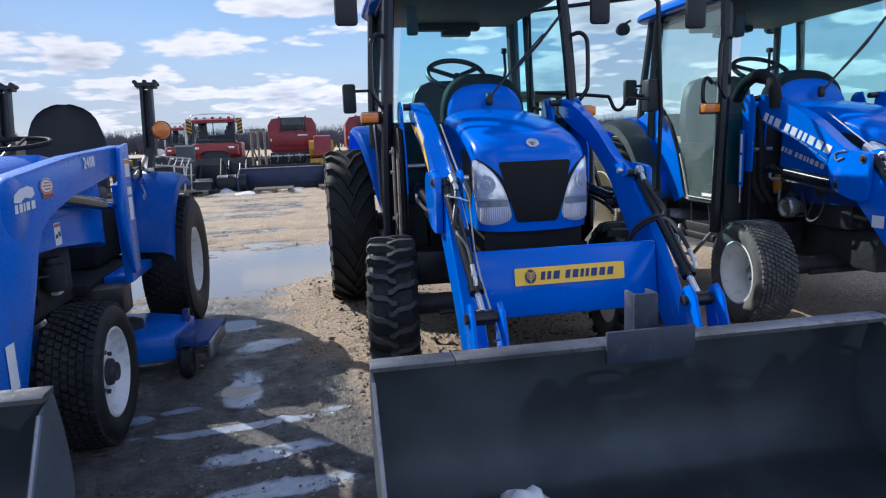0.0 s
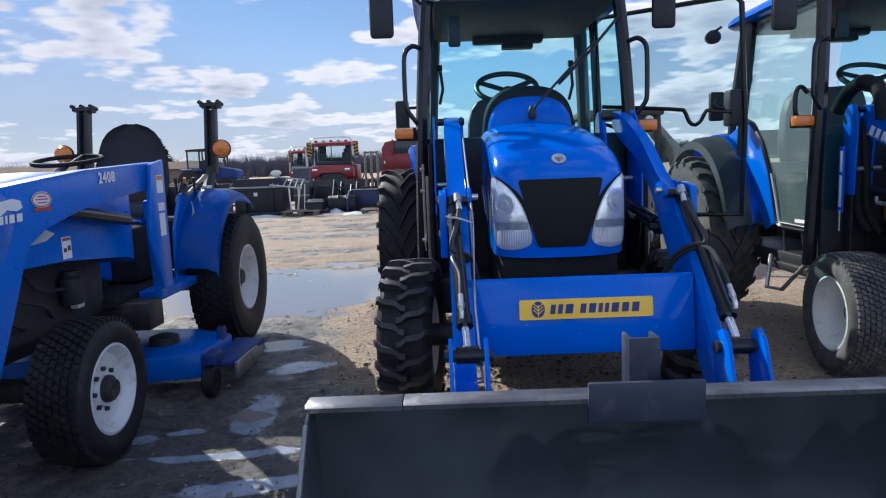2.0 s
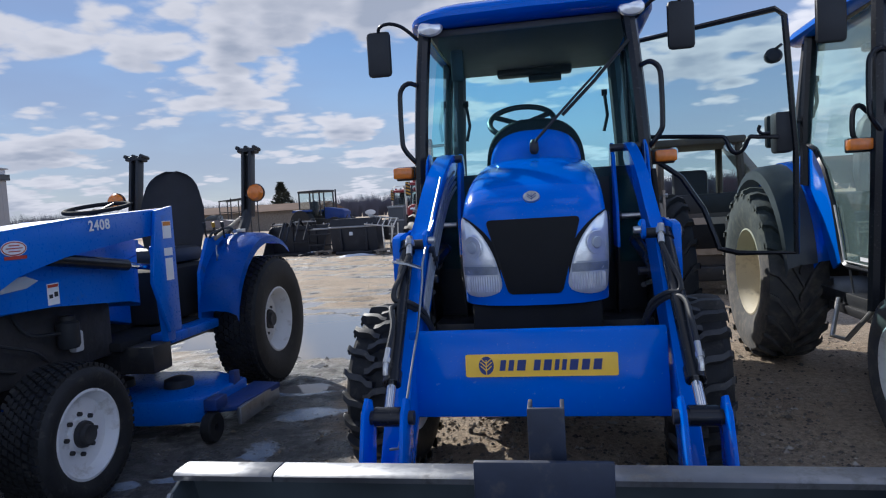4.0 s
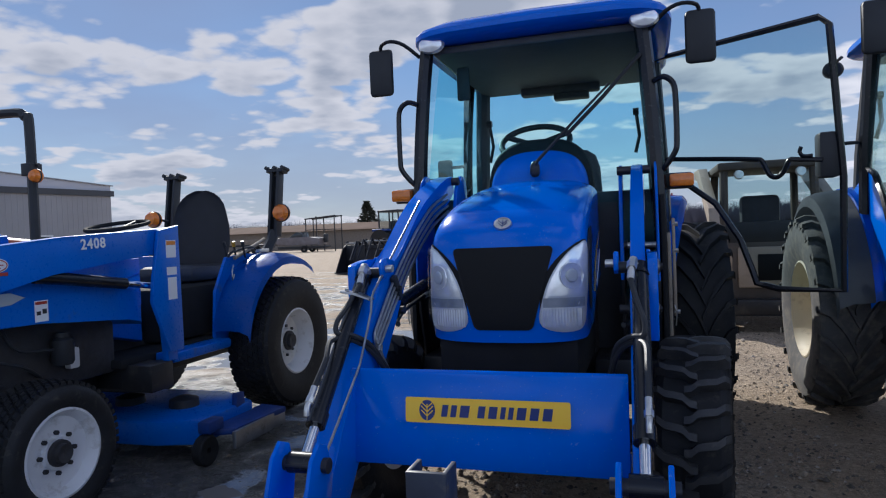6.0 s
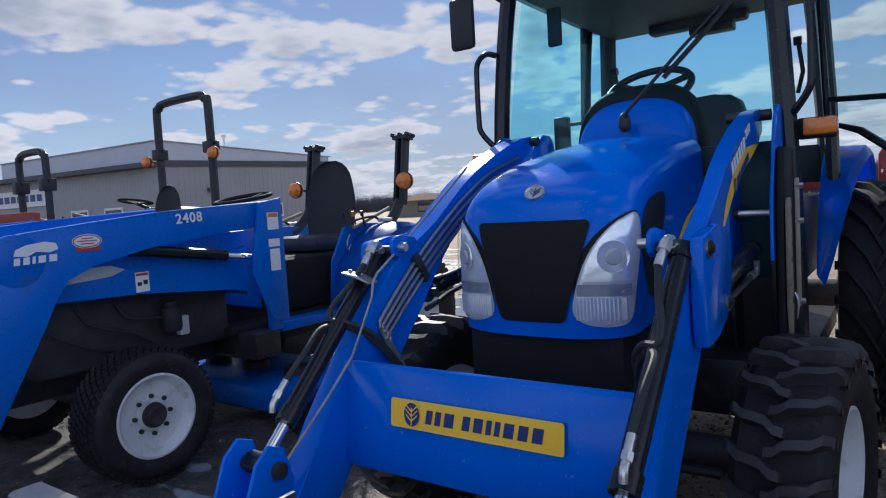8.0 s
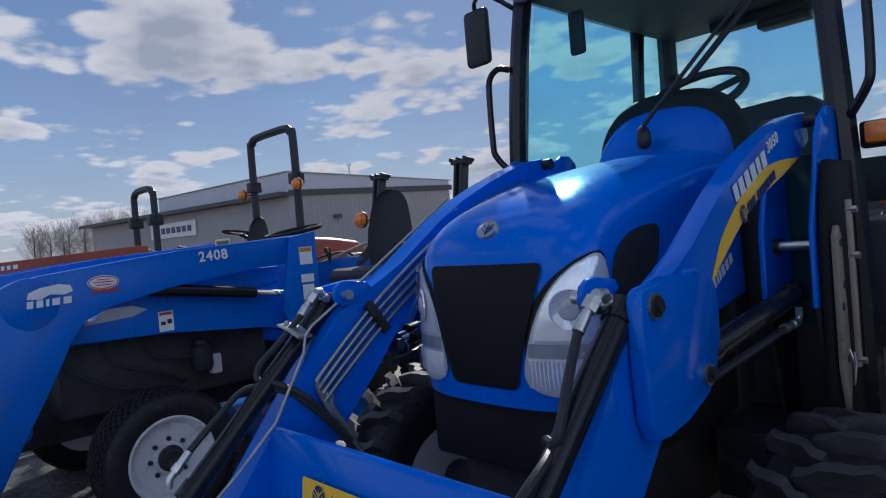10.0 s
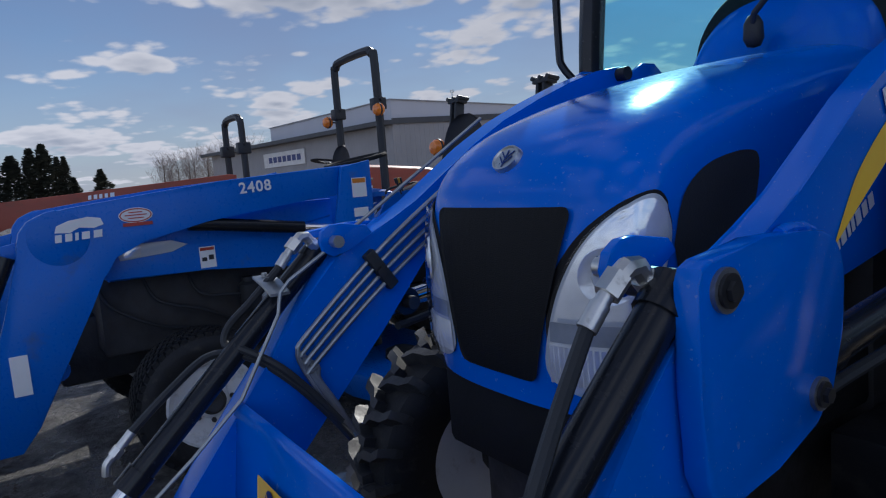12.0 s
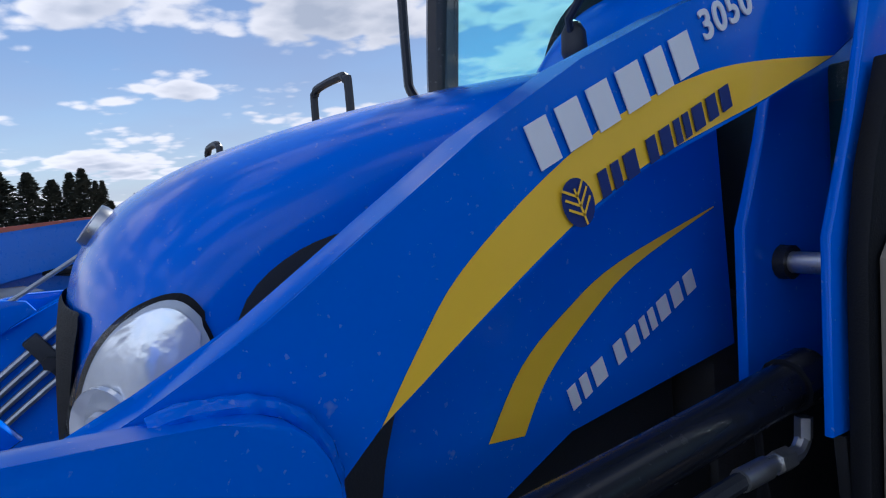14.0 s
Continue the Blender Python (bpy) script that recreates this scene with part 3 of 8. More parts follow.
def loader(t, near):
    """Arms, towers, rams, cross tube and hydraulic lines of the front loader."""
    for s in (-1, 1):
        xi, xo = (0.497 if s > 0 else 0.462) * s, 0.552 * s
        upper = [(6.95, 1.69), (6.83, 1.672), (6.70, 1.637), (6.55, 1.585), (6.40, 1.525), (6.27, 1.457), (6.057, 1.322), (5.975, 1.274), (5.82, 1.20), (5.72, 1.09), (5.42, 0.72), (5.16, 0.36), (5.14, 0.30), (5.20, 0.25),
                 (5.30, 0.28), (5.62, 0.66), (5.92, 1.0), (6.06, 1.15), (6.149, 1.228), (6.235, 1.282), (6.369, 1.364), (6.48, 1.418), (6.668, 1.477), (6.855, 1.545), (6.97, 1.60)]
        upper = [(6.157 + (y - 6.149) * 0.94, z - 0.006) if y > 5.9 else (y, z) for y, z in upper]
        if not near:   # the other tractor's arm is deeper
            upper = [(y, z - 0.068 * min(1.0, max(0.0, (y - 6.06) / 0.12))) if k >= 15 else (y, z) for k, (y, z) in enumerate(upper)]
        arm = part("loader_arm", PRISM(upper, xi, xo, 0.007), blue, t, "glossy blue curved loader arm")
        plate = [(5.907, 1.272), (5.80, 1.260), (5.782, 1.252), (5.774, 1.235), (5.775, 1.10), (5.78, 1.0), (5.80, 0.96), (5.85, 0.955), (5.93, 0.97), (6.03, 1.0), (6.075, 1.04), (6.10, 1.12), (6.109, 1.18), (6.108, 1.205), (6.102, 1.225), (6.091, 1.243), (6.075, 1.256), (6.055, 1.264), (6.03, 1.267), (6.0, 1.269)]
        lug = [(5.905, 1.268), (5.835, 1.280), (5.805, 1.278), (5.783, 1.264), (5.775, 1.24), (5.783, 1.214), (5.81, 1.200), (5.86, 1.212), (5.92, 1.248)]
        part("knee_plate", PRISM(plate, 0.558 * s, 0.592 * s, 0.004), blue, arm)
        part("knee_lug", PRISM(lug, 0.442 * s, 0.459 * s, 0.004), blue, arm)
        # painted weld round the plate's upper edge, laid in uneven beads
        bead = smooth_path([(0.563 * s, *q) for q in ((5.992, 1.2665), (6.01, 1.270), (6.03, 1.270), (6.057, 1.267), (6.078, 1.2585), (6.094, 1.245), (6.105, 1.2265), (6.111, 1.206), (6.112, 1.18), (6.107, 1.14))], 7)
        bm = TUBE(bead, 0.0088, 10)
        for v in bm.verts:
            c = min(bead, key=lambda q: (q - v.co).length)
            v.co = c + (v.co - c) * (0.92 + 0.22 * noise.noise(c * 90.0) + 0.08 * noise.noise(v.co * 160.0))
        part("weld_bead", bm, blue, arm)
        for yy, zz, r in ((5.822, 1.222, 0.021), (6.03, 1.045, 0.018)):
            bm = TUBE([(0.45 * s, yy, zz), (0.603 * s, yy, zz)], r, 16)
            part("pin_washer", TUBE([(0.592 * s, yy, zz), (0.5985 * s, yy, zz)], r * 1.3, 20), bare_steel, arm)
            tube(bm, [(0.60 * s, yy, zz), (0.610 * s, yy, zz)], r * 0.62, 6)
            part("pivot_pin", bm, black_steel, arm, "worn dark pivot pin")
        part("inner_pin", TUBE([(0.412 * s, 5.812, 1.238), (0.44 * s, 5.812, 1.238)], 0.015, 12), zinc, arm, "dull zinc pin end")
        # tower
        tower_out = [(6.775, 1.60), (6.73, 1.45), (6.677, 1.325), (6.673, 1.10), (7.02, 1.10), (7.02, 1.2), (7.00, 1.60), (6.98, 1.66), (6.94, 1.69), (6.88, 1.69), (6.81, 1.65)]
        if not near:
            tower_out = [(6.84, 1.60), (6.86, 1.10), (6.96, 1.10), (7.00, 1.60), (6.98, 1.66), (6.94, 1.69), (6.88, 1.69)]
        tower = part("loader_tower", PRISM(tower_out, 0.608 * s, 0.620 * s, 0.003), blue, t, "blue loader tower")
        inner = [(p[0] + 0.10, p[1]) for p in tower_out]
        part("tower_plate", PRISM(inner, 0.432 * s, 0.450 * s, 0.004), blue, tower)
        for x, d in ((0.608, 0.0), (0.434, 0.10)):
            leg = [(6.69 + d, 1.098), (6.71 + d, 0.95), (6.80 + d, 0.62), (7.02 + d, 0.60), (7.02 + d, 1.098)] if near else [(6.87 + d, 1.098), (6.87 + d, 0.62), (6.96 + d, 0.62), (6.96 + d, 1.098)]
            part("tower_leg", PRISM(leg, x * s, (x + 0.014) * s, 0.003), black_steel, tower, "soiled black lower tower plate")
        pin = part("tower_pin", TUBE([(0.45 * s, 6.86, 1.27), (0.606 * s, 6.86, 1.27)], 0.016, 14), zinc, tower, "zinc plated cross pin")
        part("pin_collar", TUBE([(0.451 * s, 6.86, 1.27), (0.468 * s, 6.86, 1.27)], 0.025, 14), black_steel, pin)
        bm = TUBE([(0.425 * s, 6.895, 1.655), (0.59 * s, 6.895, 1.655)], 0.022, 14)
        part("tower_top_pin", bm, black_steel, tower)
        bm = BOX(0.30 * s, 0.60 * s, 6.66, 7.0, 0.50, 0.72, 0.01)
        part("tower_foot", bm, black_steel, tower)
        cylinder_ram(t, (0.53 * s, 6.78, 1.135), (0.53 * s, 6.03, 1.045), 0.031, 0.020, 0.10, "lift_cylinder")
        cylinder_ram(t, (0.532 * s, 5.815, 1.225), ((0.535 if s > 0 else 0.50) * s, 5.20, 0.665), 0.029, 0.018, 0.13, "tilt_cylinder")
        # the lift hose runs below its cylinder from a zinc fitting
        x = 0.552 * s
        bm = TUBE([(x, 6.730, 1.095), (x, 6.728, 1.068)], 0.011, 6)
        tube(bm, smooth_path([(x, 6.728, 1.068), (x, 6.715, 1.054), (x, 6.695, 1.052)], 4), 0.010, 10)
        tube(bm, [(x, 6.695, 1.052), (x, 6.668, 1.052)], 0.0145, 6)
        tube(bm, [(x, 6.668, 1.052), (x, 6.650, 1.052)], 0.0105, 12)
        tube(bm, [(x, 6.650, 1.052), (x, 6.600, 1.050)], 0.0140, 12)
        part("lift_fitting", bm, zinc, t, "zinc hose fitting below the lift cylinder")
        part("lift_hose", TUBE(smooth_path([(x, 6.605, 1.050), (x, 6.45, 1.035), (x * 0.98, 6.25, 1.012), (x * 0.94, 6.12, 0.99), (x * 0.84, 5.98, 0.99)], 5), 0.011, 8), black, t)
        # bucket linkage
        link = [(5.22, 0.72), (5.17, 0.74), (5.12, 0.70), (5.02, 0.45), (5.0, 0.32), (5.10, 0.28), (5.20, 0.40), (5.25, 0.62)]
        k = 0.0 if s > 0 else -0.035
        for a, b in ((0.592 + k, 0.607 + k), (0.458 + k, 0.473 + k)):
            part("linkage_plate", PRISM(link, a * s, b * s, 0.004), blue, arm)
        part("linkage_pin", TUBE([((0.44 + k) * s, 5.19, 0.665), ((0.625 + k) * s, 5.19, 0.665)], 0.024, 14), black_steel, arm)
        # tilt hose with its bright elbow
        x = 0.512 * s
        bm = TUBE([(x, 5.795, 1.222), (x, 5.780, 1.238)], 0.0165, 6)
        tube(bm, [(x, 5.786, 1.232), (x, 5.770, 1.252), (x * 0.998, 5.754, 1.253), (x * 0.992, 5.742, 1.243)], 0.0140, 8)
        tube(bm, [(x * 0.992, 5.744, 1.245), (x * 0.987, 5.722, 1.224)], 0.0178, 6)
        tube(bm, [(x * 0.988, 5.726, 1.228), (x * 0.984, 5.712, 1.213)], 0.0105, 14)
        tube(bm, [(x * 0.984, 5.713, 1.214), (x * 0.98, 5.690, 1.188)], 0.0130, 14)
        part("hose_fitting", bm, zinc, t, "bright zinc hose elbow")
        f = 1.07 if s > 0 else 1.01
        bm = TUBE([(x * f, 5.325, 0.876), (x * f, 5.295, 0.846)], 0.011, 12)
        tube(bm, [(x * f, 5.297, 0.848), (x * f, 5.282, 0.833)], 0.014, 6)
        tube(bm, smooth_path([(x * f, 5.282, 0.833), (x * f, 5.268, 0.818), (x * f, 5.264, 0.795)], 4), 0.010, 10)
        part("hose_fitting", bm, zinc, t, "bright zinc hose elbow")
        hp = smooth_path([(x * 0.98, 5.69, 1.188), (x * 1.02, 5.62, 1.115), (x * 1.06, 5.565, 1.06), (x * 1.05, 5.55, 1.02), (x * 0.97, 5.575, 1.01), (x * 0.88, 5.64, 0.965), (x * 0.84, 5.71, 0.885), (x * 0.80, 5.77, 0.80)], 6)
        part("hydraulic_hose", TUBE(hp, 0.010, 8), black, t)
        hp = smooth_path([(x * f, 5.32, 0.872), (x * f, 5.41, 0.945), (x * 1.06, 5.51, 0.998), (x * 0.97, 5.585, 0.99), (x * 0.88, 5.655, 0.935), (x * 0.83, 5.73, 0.845), (x * 0.79, 5.79, 0.755)], 6)
        part("hydraulic_hose", TUBE(hp, 0.010, 8), black, t)
        # rigid lines along the inner side of the arm
        for k in range(4) if s < 0 else ():
            o = 0.030 * k
            xx = (0.450 - 0.002 * k) * s
            pts = [(xx, 6.74, 1.575 - o), (xx, 6.48, 1.505 - o), (xx, 6.28, 1.413 - o), (xx, 6.14, 1.333 - o), (xx, 5.92, 1.187 - o), (xx, 5.72, 1.022 - o * 0.92), (xx, 5.694 + o * 0.5, 0.985 - o * 0.5), (xx, 5.702 + o * 0.4, 0.945 - o * 0.4), (xx * 0.97, 5.735 + o * 0.4, 0.87 - o * 0.3), (xx * 0.94, 5.775 + o * 0.4, 0.78 - o * 0.3)]
            part("hydraulic_line", TUBE(smooth_path(pts, 4), 0.0065, 8), line_steel, arm, "grey steel hydraulic line")
        if s < 0:
            turn = Matrix.Translation((0.446 * s, 5.935, 1.150)) @ Matrix.Rotation(radians(35), 4, "X")
            clamp = part("line_clamp", BOX(-0.012, 0.012, -0.016, 0.016, -0.058, 0.058, 0.004, m=turn), black, arm)
            part("clamp_bolt", TUBE([(0.440 * s, 5.930, 1.146), (0.424 * s, 5.930, 1.146)], 0.014, 6), black_steel, clamp)
        # decals on the outer side of the arm
        xd = 0.5535 * s
        up_c = [(6.149, 1.228), (6.19, 1.285), (6.24, 1.343), (6.342, 1.416), (6.454, 1.475), (6.586, 1.517), (6.70, 1.535), (6.855, 1.547)]
        lo_c = [(6.149, 1.228), (6.193, 1.256), (6.245, 1.29), (6.369, 1.366), (6.48, 1.42), (6.60, 1.459), (6.70, 1.49), (6.855, 1.545)]
        if not near:
            rt = (0, s, 0.37 * s)
            m = surf((xd + 0.001 * s, 6.12 if s > 0 else 6.82, 1.262 if s > 0 else 1.521), rt, (0, 0, 1))
            bars(arm, WORDS, m, 0.060, 0.74, white_decal)
            for k in range(8):   # a thin line follows the arm's lower edge
                y = 6.20 + 0.095 * k
                z = 1.218 + 0.53 * (y - 6.20) - 0.165 * (y - 6.20) ** 2
                m = surf((xd + 0.001 * s, y, z), (0, s, (0.53 - 0.33 * (y - 6.15)) * s), (0, 0, 1))
                bars(arm, [(-0.5, 0.5)], m, 0.008, 0.11, zinc, 0.0, name="thin_line_decal")
            part("warning_sticker", BOX(0.553 * s, 0.5545 * s, 5.675, 5.765, 0.80, 0.875), white_decal, arm, "white warning sticker")
            hook = [(0.596 * s, y, z) for y, z in ((5.955, 1.268), (6.02, 1.262), (6.05, 1.248), (6.045, 1.215), (6.03, 1.205), (5.975, 1.225))]
            part("knee_hook", TUBE(hook, 0.006, 6), line_steel, arm)
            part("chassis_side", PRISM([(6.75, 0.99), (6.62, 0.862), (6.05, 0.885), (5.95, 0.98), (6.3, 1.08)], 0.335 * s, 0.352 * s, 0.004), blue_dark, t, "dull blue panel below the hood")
            # blue stand with its pale bar
            st = part("parking_stand", BOX(0.655 * s, 0.672 * s, 6.90, 6.945, 0.98, 1.42, 0.004), blue, t, "blue steel parking stand with a pale bar")
            for za, zb in ((1.02, 1.23), (1.25, 1.39)):
                part("stand_bar", BOX(0.673 * s, 0.684 * s, 6.900, 6.914, za, zb, 0.002), white_paint, st)
            part("stand_rod", TUBE([(0.675 * s, 6.91, 0.86), (0.675 * s, 6.91, 1.0)], 0.006, 6), zinc, st)
            continue
        up_c, lo_c = ([(6.157 + (y - 6.149) * 0.94, z - 0.006) for y, z in c] for c in (up_c, lo_c))
        bm = bmesh.new()
        grid(bm, [smooth_path([(xd, a[0], a[1]) for a in up_c], 4), smooth_path([(xd, a[0] + 0.001, a[1] + 0.002) for a in lo_c], 4)])
        part("arm_stripe", bm, yellow, arm, "curved yellow stripe decal")
        rt = (0, s, 0.442 * s)
        m = surf((xd + 0.001 * s, 6.437, 1.485), rt, (0, 0, 1))
        bars(arm, [(-0.5, -0.36), (-0.345, -0.19), (-0.175, -0.02), (-0.005, 0.17), (0.185, 0.32), (0.335, 0.5)], m, 0.043, 0.252, white_decal, 0.0, "white_lettering_bar")
        m3 = surf((xd + 0.001 * s, 6.608, 1.576), rt, (0, 0, 1))
        lettering("model_number", "3050", 0.044, m3, white_decal, arm)
        m = surf((xd + 0.002 * s, 6.402 if s > 0 else 6.608, 1.398 if s > 0 else 1.489), rt, (0, 0, 1))
        bars(arm, WORDS, m, 0.025, 0.225, navy)
        leaf_mark(arm, surf((xd + 0.002 * s, 6.374, 1.385), rt, (0, 0, 1)), 0.024, navy, yellow)
    # level rod on the right hand arm
    rod = [(-0.455, 6.30, 1.525), (-0.452, 6.07, 1.385), (-0.448, 5.80, 1.222), (-0.445, 5.69, 1.160), (-0.445, 5.665, 1.135), (-0.445, 5.655, 1.085), (-0.452, 5.55, 0.905), (-0.455, 5.43, 0.80), (-0.45, 5.16, 0.60), (-0.45, 5.13, 0.58), (-0.48, 5.12, 0.58)]
    part("level_rod", TUBE(rod, 0.0048, 8), line_steel, t, "thin zinc level indicator rod")
    bracket = part("rod_bracket", PRISM([(-0.565, 1.160), (-0.50, 1.150), (-0.445, 1.128), (-0.445, 1.135), (-0.50, 1.157), (-0.565, 1.167)], 5.64, 5.69, 0.002, axis="y"), line_steel, t, "bent dull zinc rod bracket")
    for x, z in ((-0.545, 1.164), (-0.508, 1.158)):
        part("bracket_bolt", TUBE([(x, 5.665, z), (x, 5.665, z + 0.010)], 0.008, 6), line_steel, bracket)
    # cross tube
    bar_pts = [(5.556, 0.893), (5.545, 0.889), (5.538, 0.878), (5.50, 0.59), (5.505, 0.565), (5.53, 0.555), (5.66, 0.585), (5.655, 0.60), (5.535, 0.575), (5.53, 0.60), (5.568, 0.88)]
    tube_ob = part("cross_tube", PRISM(bar_pts, -0.487, 0.487, 0.004), blue, t, "wide blue loader cross tube")
    m = surf((0.02, 5.508, 0.762), (1, 0, 0), (0, 0.12, 1))
    bm = bmesh.new()
    w, h, r = 0.285, 0.043, 0.008
    out = []
    for cx, cy, a0 in ((w - r, h - r, 0), (-w + r, h - r, 90), (-w + r, -h + r, 180), (w - r, -h + r, 270)):
        out += [m @ Vector((cx + r * math.cos(radians(a0 + k * 30)), cy + r * math.sin(radians(a0 + k * 30)), 0.001)) for k in range(4)]
    bm.faces.new([bm.verts.new(p) for p in out])
    decal = part("maker_decal", bm, yellow, tube_ob, "yellow maker decal plate")
    mm = m @ Matrix.Translation((-0.155, 0, 0.002))
    bars(decal, WORDS, mm, 0.040, 0.385, navy)
    leaf_mark(decal, m @ Matrix.Translation((-0.205, 0, 0.002)), 0.035, navy, yellow)


def bucket(name, label, at, x0, x1, y_back, top, depth):
    """A loader bucket, open to the front (-y)."""
    t = thing(name, label, "loader bucket", at)
    prof = [(y_back, top), (y_back + 0.05, top - 0.18), (y_back + 0.06, top - 0.36), (y_back + 0.0, top - 0.52), (y_back - 0.14, 0.05), (y_back - depth, 0.015)]
    curve = smooth_path([(0, a, b) for a, b in prof], 5)
    bm = bmesh.new()
    n = 10
    rows = []
    for q in curve:
        rows.append([(x0 + (x1 - x0) * k / n, q.y, q.z) for k in range(n + 1)])
    grid(bm, rows)
    bmesh.ops.solidify(bm, geom=bm.faces[:], thickness=-0.010)
    part("shell", bm, bucket_steel, t, "curved dull grey bucket shell")
    side = [(q.y, q.z) for q in curve]
    side += [(y_back - depth * 0.98, 0.05), (y_back - depth * 0.55, 0.26), (y_back - 0.10, top - 0.04)]
    for x in (x0, x1):
        s = -1 if x == x0 else 1
        part("side_plate", PRISM(side, x, x + 0.012 * s, 0.003), bucket_steel, t)
        edge = [(x + 0.006 * s, y_back - depth * 0.98, 0.05), (x + 0.006 * s, y_back - depth * 0.55, 0.26), (x + 0.006 * s, y_back - 0.10, top - 0.04)]
        part("worn_side_edge", TUBE(edge, 0.009, 6), bare_steel, t)
    lip = [(y_back - 0.075, top + 0.004), (y_back - 0.072, top - 0.012), (y_back + 0.01, top - 0.006), (y_back + 0.012, top + 0.012), (y_back - 0.06, top + 0.012)]
    mid = x0 + (x1 - x0) * 0.14
    part("top_lip", PRISM(lip, x0 - 0.012, mid - 0.002, 0.002), lip_steel, t, "worn bright steel lip")
    part("top_lip", PRISM(lip, mid + 0.002, x1 + 0.012, 0.002), lip_steel, t, "worn bright steel lip")
    part("cutting_edge", BOX(x0, x1, y_back - depth - 0.10, y_back - depth + 0.06, 0.008, 0.026, 0.004), bare_steel, t)
    return t


def cab(t, near):
    """Pillars, glass, roof, mirrors, lamps and the inside of the cab."""
    for s in (-1, 1):
        # front, middle and rear pillars
        bm = TUBE(smooth_path([((0.68 if near else 0.715) * s, 7.02, 0.62), ((0.675 if near else 0.70) * s, 7.02, 1.10), ((0.655 if near else 0.69) * s, 7.0, 1.65), ((0.628 if near else 0.675) * s, 7.02, 2.10), ((0.600 if near else 0.655) * s, 7.06, 2.45)], 4), 0.042, 8)
        part("front_pillar", bm, black_gloss, t, "black cab pillar")
        bm = TUBE([(0.70 * s, 8.12, 1.30), (0.69 * s, 8.12, 1.8), (0.655 * s, 8.10, 2.48)], 0.035, 8)
        part("middle_pillar", bm, black_gloss, t)
        bm = TUBE([(0.66 * s, 8.45, 1.35), (0.645 * s, 8.42, 1.8), (0.60 * s, 8.34, 2.48)], 0.055 if near else 0.032, 8)
        part("rear_pillar", bm, grey_trim, t)
        # side and quarter glass
        if not (near and s > 0):
            door(t, s, 0, cab_glass if near else door_glass)
        bm = bmesh.new()
        grid(bm, [[(0.69 * s, 8.16, 1.40), (0.66 * s, 8.42, 1.40)], [(0.655 * s, 8.13, 2.44), (0.60 * s, 8.32, 2.44)]])
        part("quarter_glass", bm, cab_glass, t)
        # grab rail
        hp = [(0.655 * s, 6.99, 2.12), (0.70 * s, 6.96, 2.13), (0.745 * s, 6.95, 2.09), (0.755 * s, 6.95, 2.0), (0.755 * s, 6.95, 1.80), (0.745 * s, 6.95, 1.74), (0.70 * s, 6.97, 1.675), (0.675 * s, 6.99, 1.65)]
        part("grab_rail", TUBE(smooth_path(hp, 3), 0.015, 8), black_gloss, t, "black tube grab rail")
        # turn signal
        sig = part("turn_signal", BOX(0.715 * s, 0.835 * s, 6.985, 7.06, 1.565, 1.632, 0.012), amber, t, "amber turn signal lens")
        part("signal_housing", BOX(0.69 * s, 0.83 * s, 7.04, 7.085, 1.555, 1.64, 0.01), black, sig)
        # mirror on its bent arm
        hp = [(0.64 * s, 7.04, 2.40), (0.72 * s, 6.99, 2.47), (0.80 * s, 6.99, 2.50), (0.875 * s, 7.03, 2.495), (0.888 * s, 7.05, 2.45)]
        arm = part("mirror_arm", TUBE(smooth_path(hp, 3), 0.011, 8), black_gloss, t)
        part("mirror_housing", BOX(0.815 * s, 0.965 * s, 7.03, 7.075, 2.20, 2.475, 0.024), black, arm, "black plastic mirror back")
        part("mirror_face", BOX(0.83 * s, 0.95 * s, 7.074, 7.080, 2.22, 2.455, 0.003), chrome, arm)
        # work lamp in the roof's corner
        bm = bmesh.new()
        lathe(bm, [(-0.018, 0.0), (-0.016, 0.03), (-0.008, 0.055), (0.02, 0.062), (0.05, 0.05), (0.05, 0.0)], 20, "y", (0, 0, 0), False)
        bmesh.ops.scale(bm, vec=(1.25, 1, 0.78), verts=bm.verts)
        bmesh.ops.translate(bm, verts=bm.verts, vec=(0.585 * s, 6.985, 2.45))
        part("roof_lamp", bm, lamp_silver, t, "oval work lamp with a clear lens")
        # fender
        arc = []
        for k in range(15):
            a = radians((12 if near else 8) + (130 if near else 134) * k / 14)
            arc.append((8.60 - math.cos(a) * 0.80, 0.70 + math.sin(a) * 0.86))
        bm = bmesh.new()
        rows = []
        for k, (y, z) in enumerate(arc):
            w = 0.665 + 0.185 * min(1.0, k / 7.5) ** 0.8 if near else 0.745
            rows.append([(x * s, y + dy, z + dz) for x, dy, dz in ((0.64, 0, 0.03), (0.65, 0, 0.03), (w - 0.02, 0, 0.02), (w, 0.004, -0.005), (w + 0.012, 0.008, -0.03))])
        grid(bm, rows)
        bmesh.ops.solidify(bm, geom=bm.faces[:], thickness=0.012)
        fender = part("rear_fender", bm, blue, t, "glossy blue rear fender")
        if not near:
            bm = bmesh.new()
            grid(bm, [[(x * s, y, z + dz) for x, dz in ((0.735, 0.012), (0.85, 0.0), (0.91, -0.03), (0.925, -0.10))] for y, z in arc])
            bmesh.ops.solidify(bm, geom=bm.faces[:], thickness=0.01)
            part("fender_flare", bm, flare_plastic, fender, "dark plastic fender flare")
            side = [(8.10, 1.665), (7.94, 1.60), (7.765, 1.465), (7.63, 1.24), (7.56, 1.04), (7.51, 0.88), (7.70, 0.80), (7.95, 1.15), (8.25, 1.48), (8.40, 1.56)]
            part("fender_panel", PRISM(side, 0.672 * s, 0.690 * s, 0.005), blue, fender)
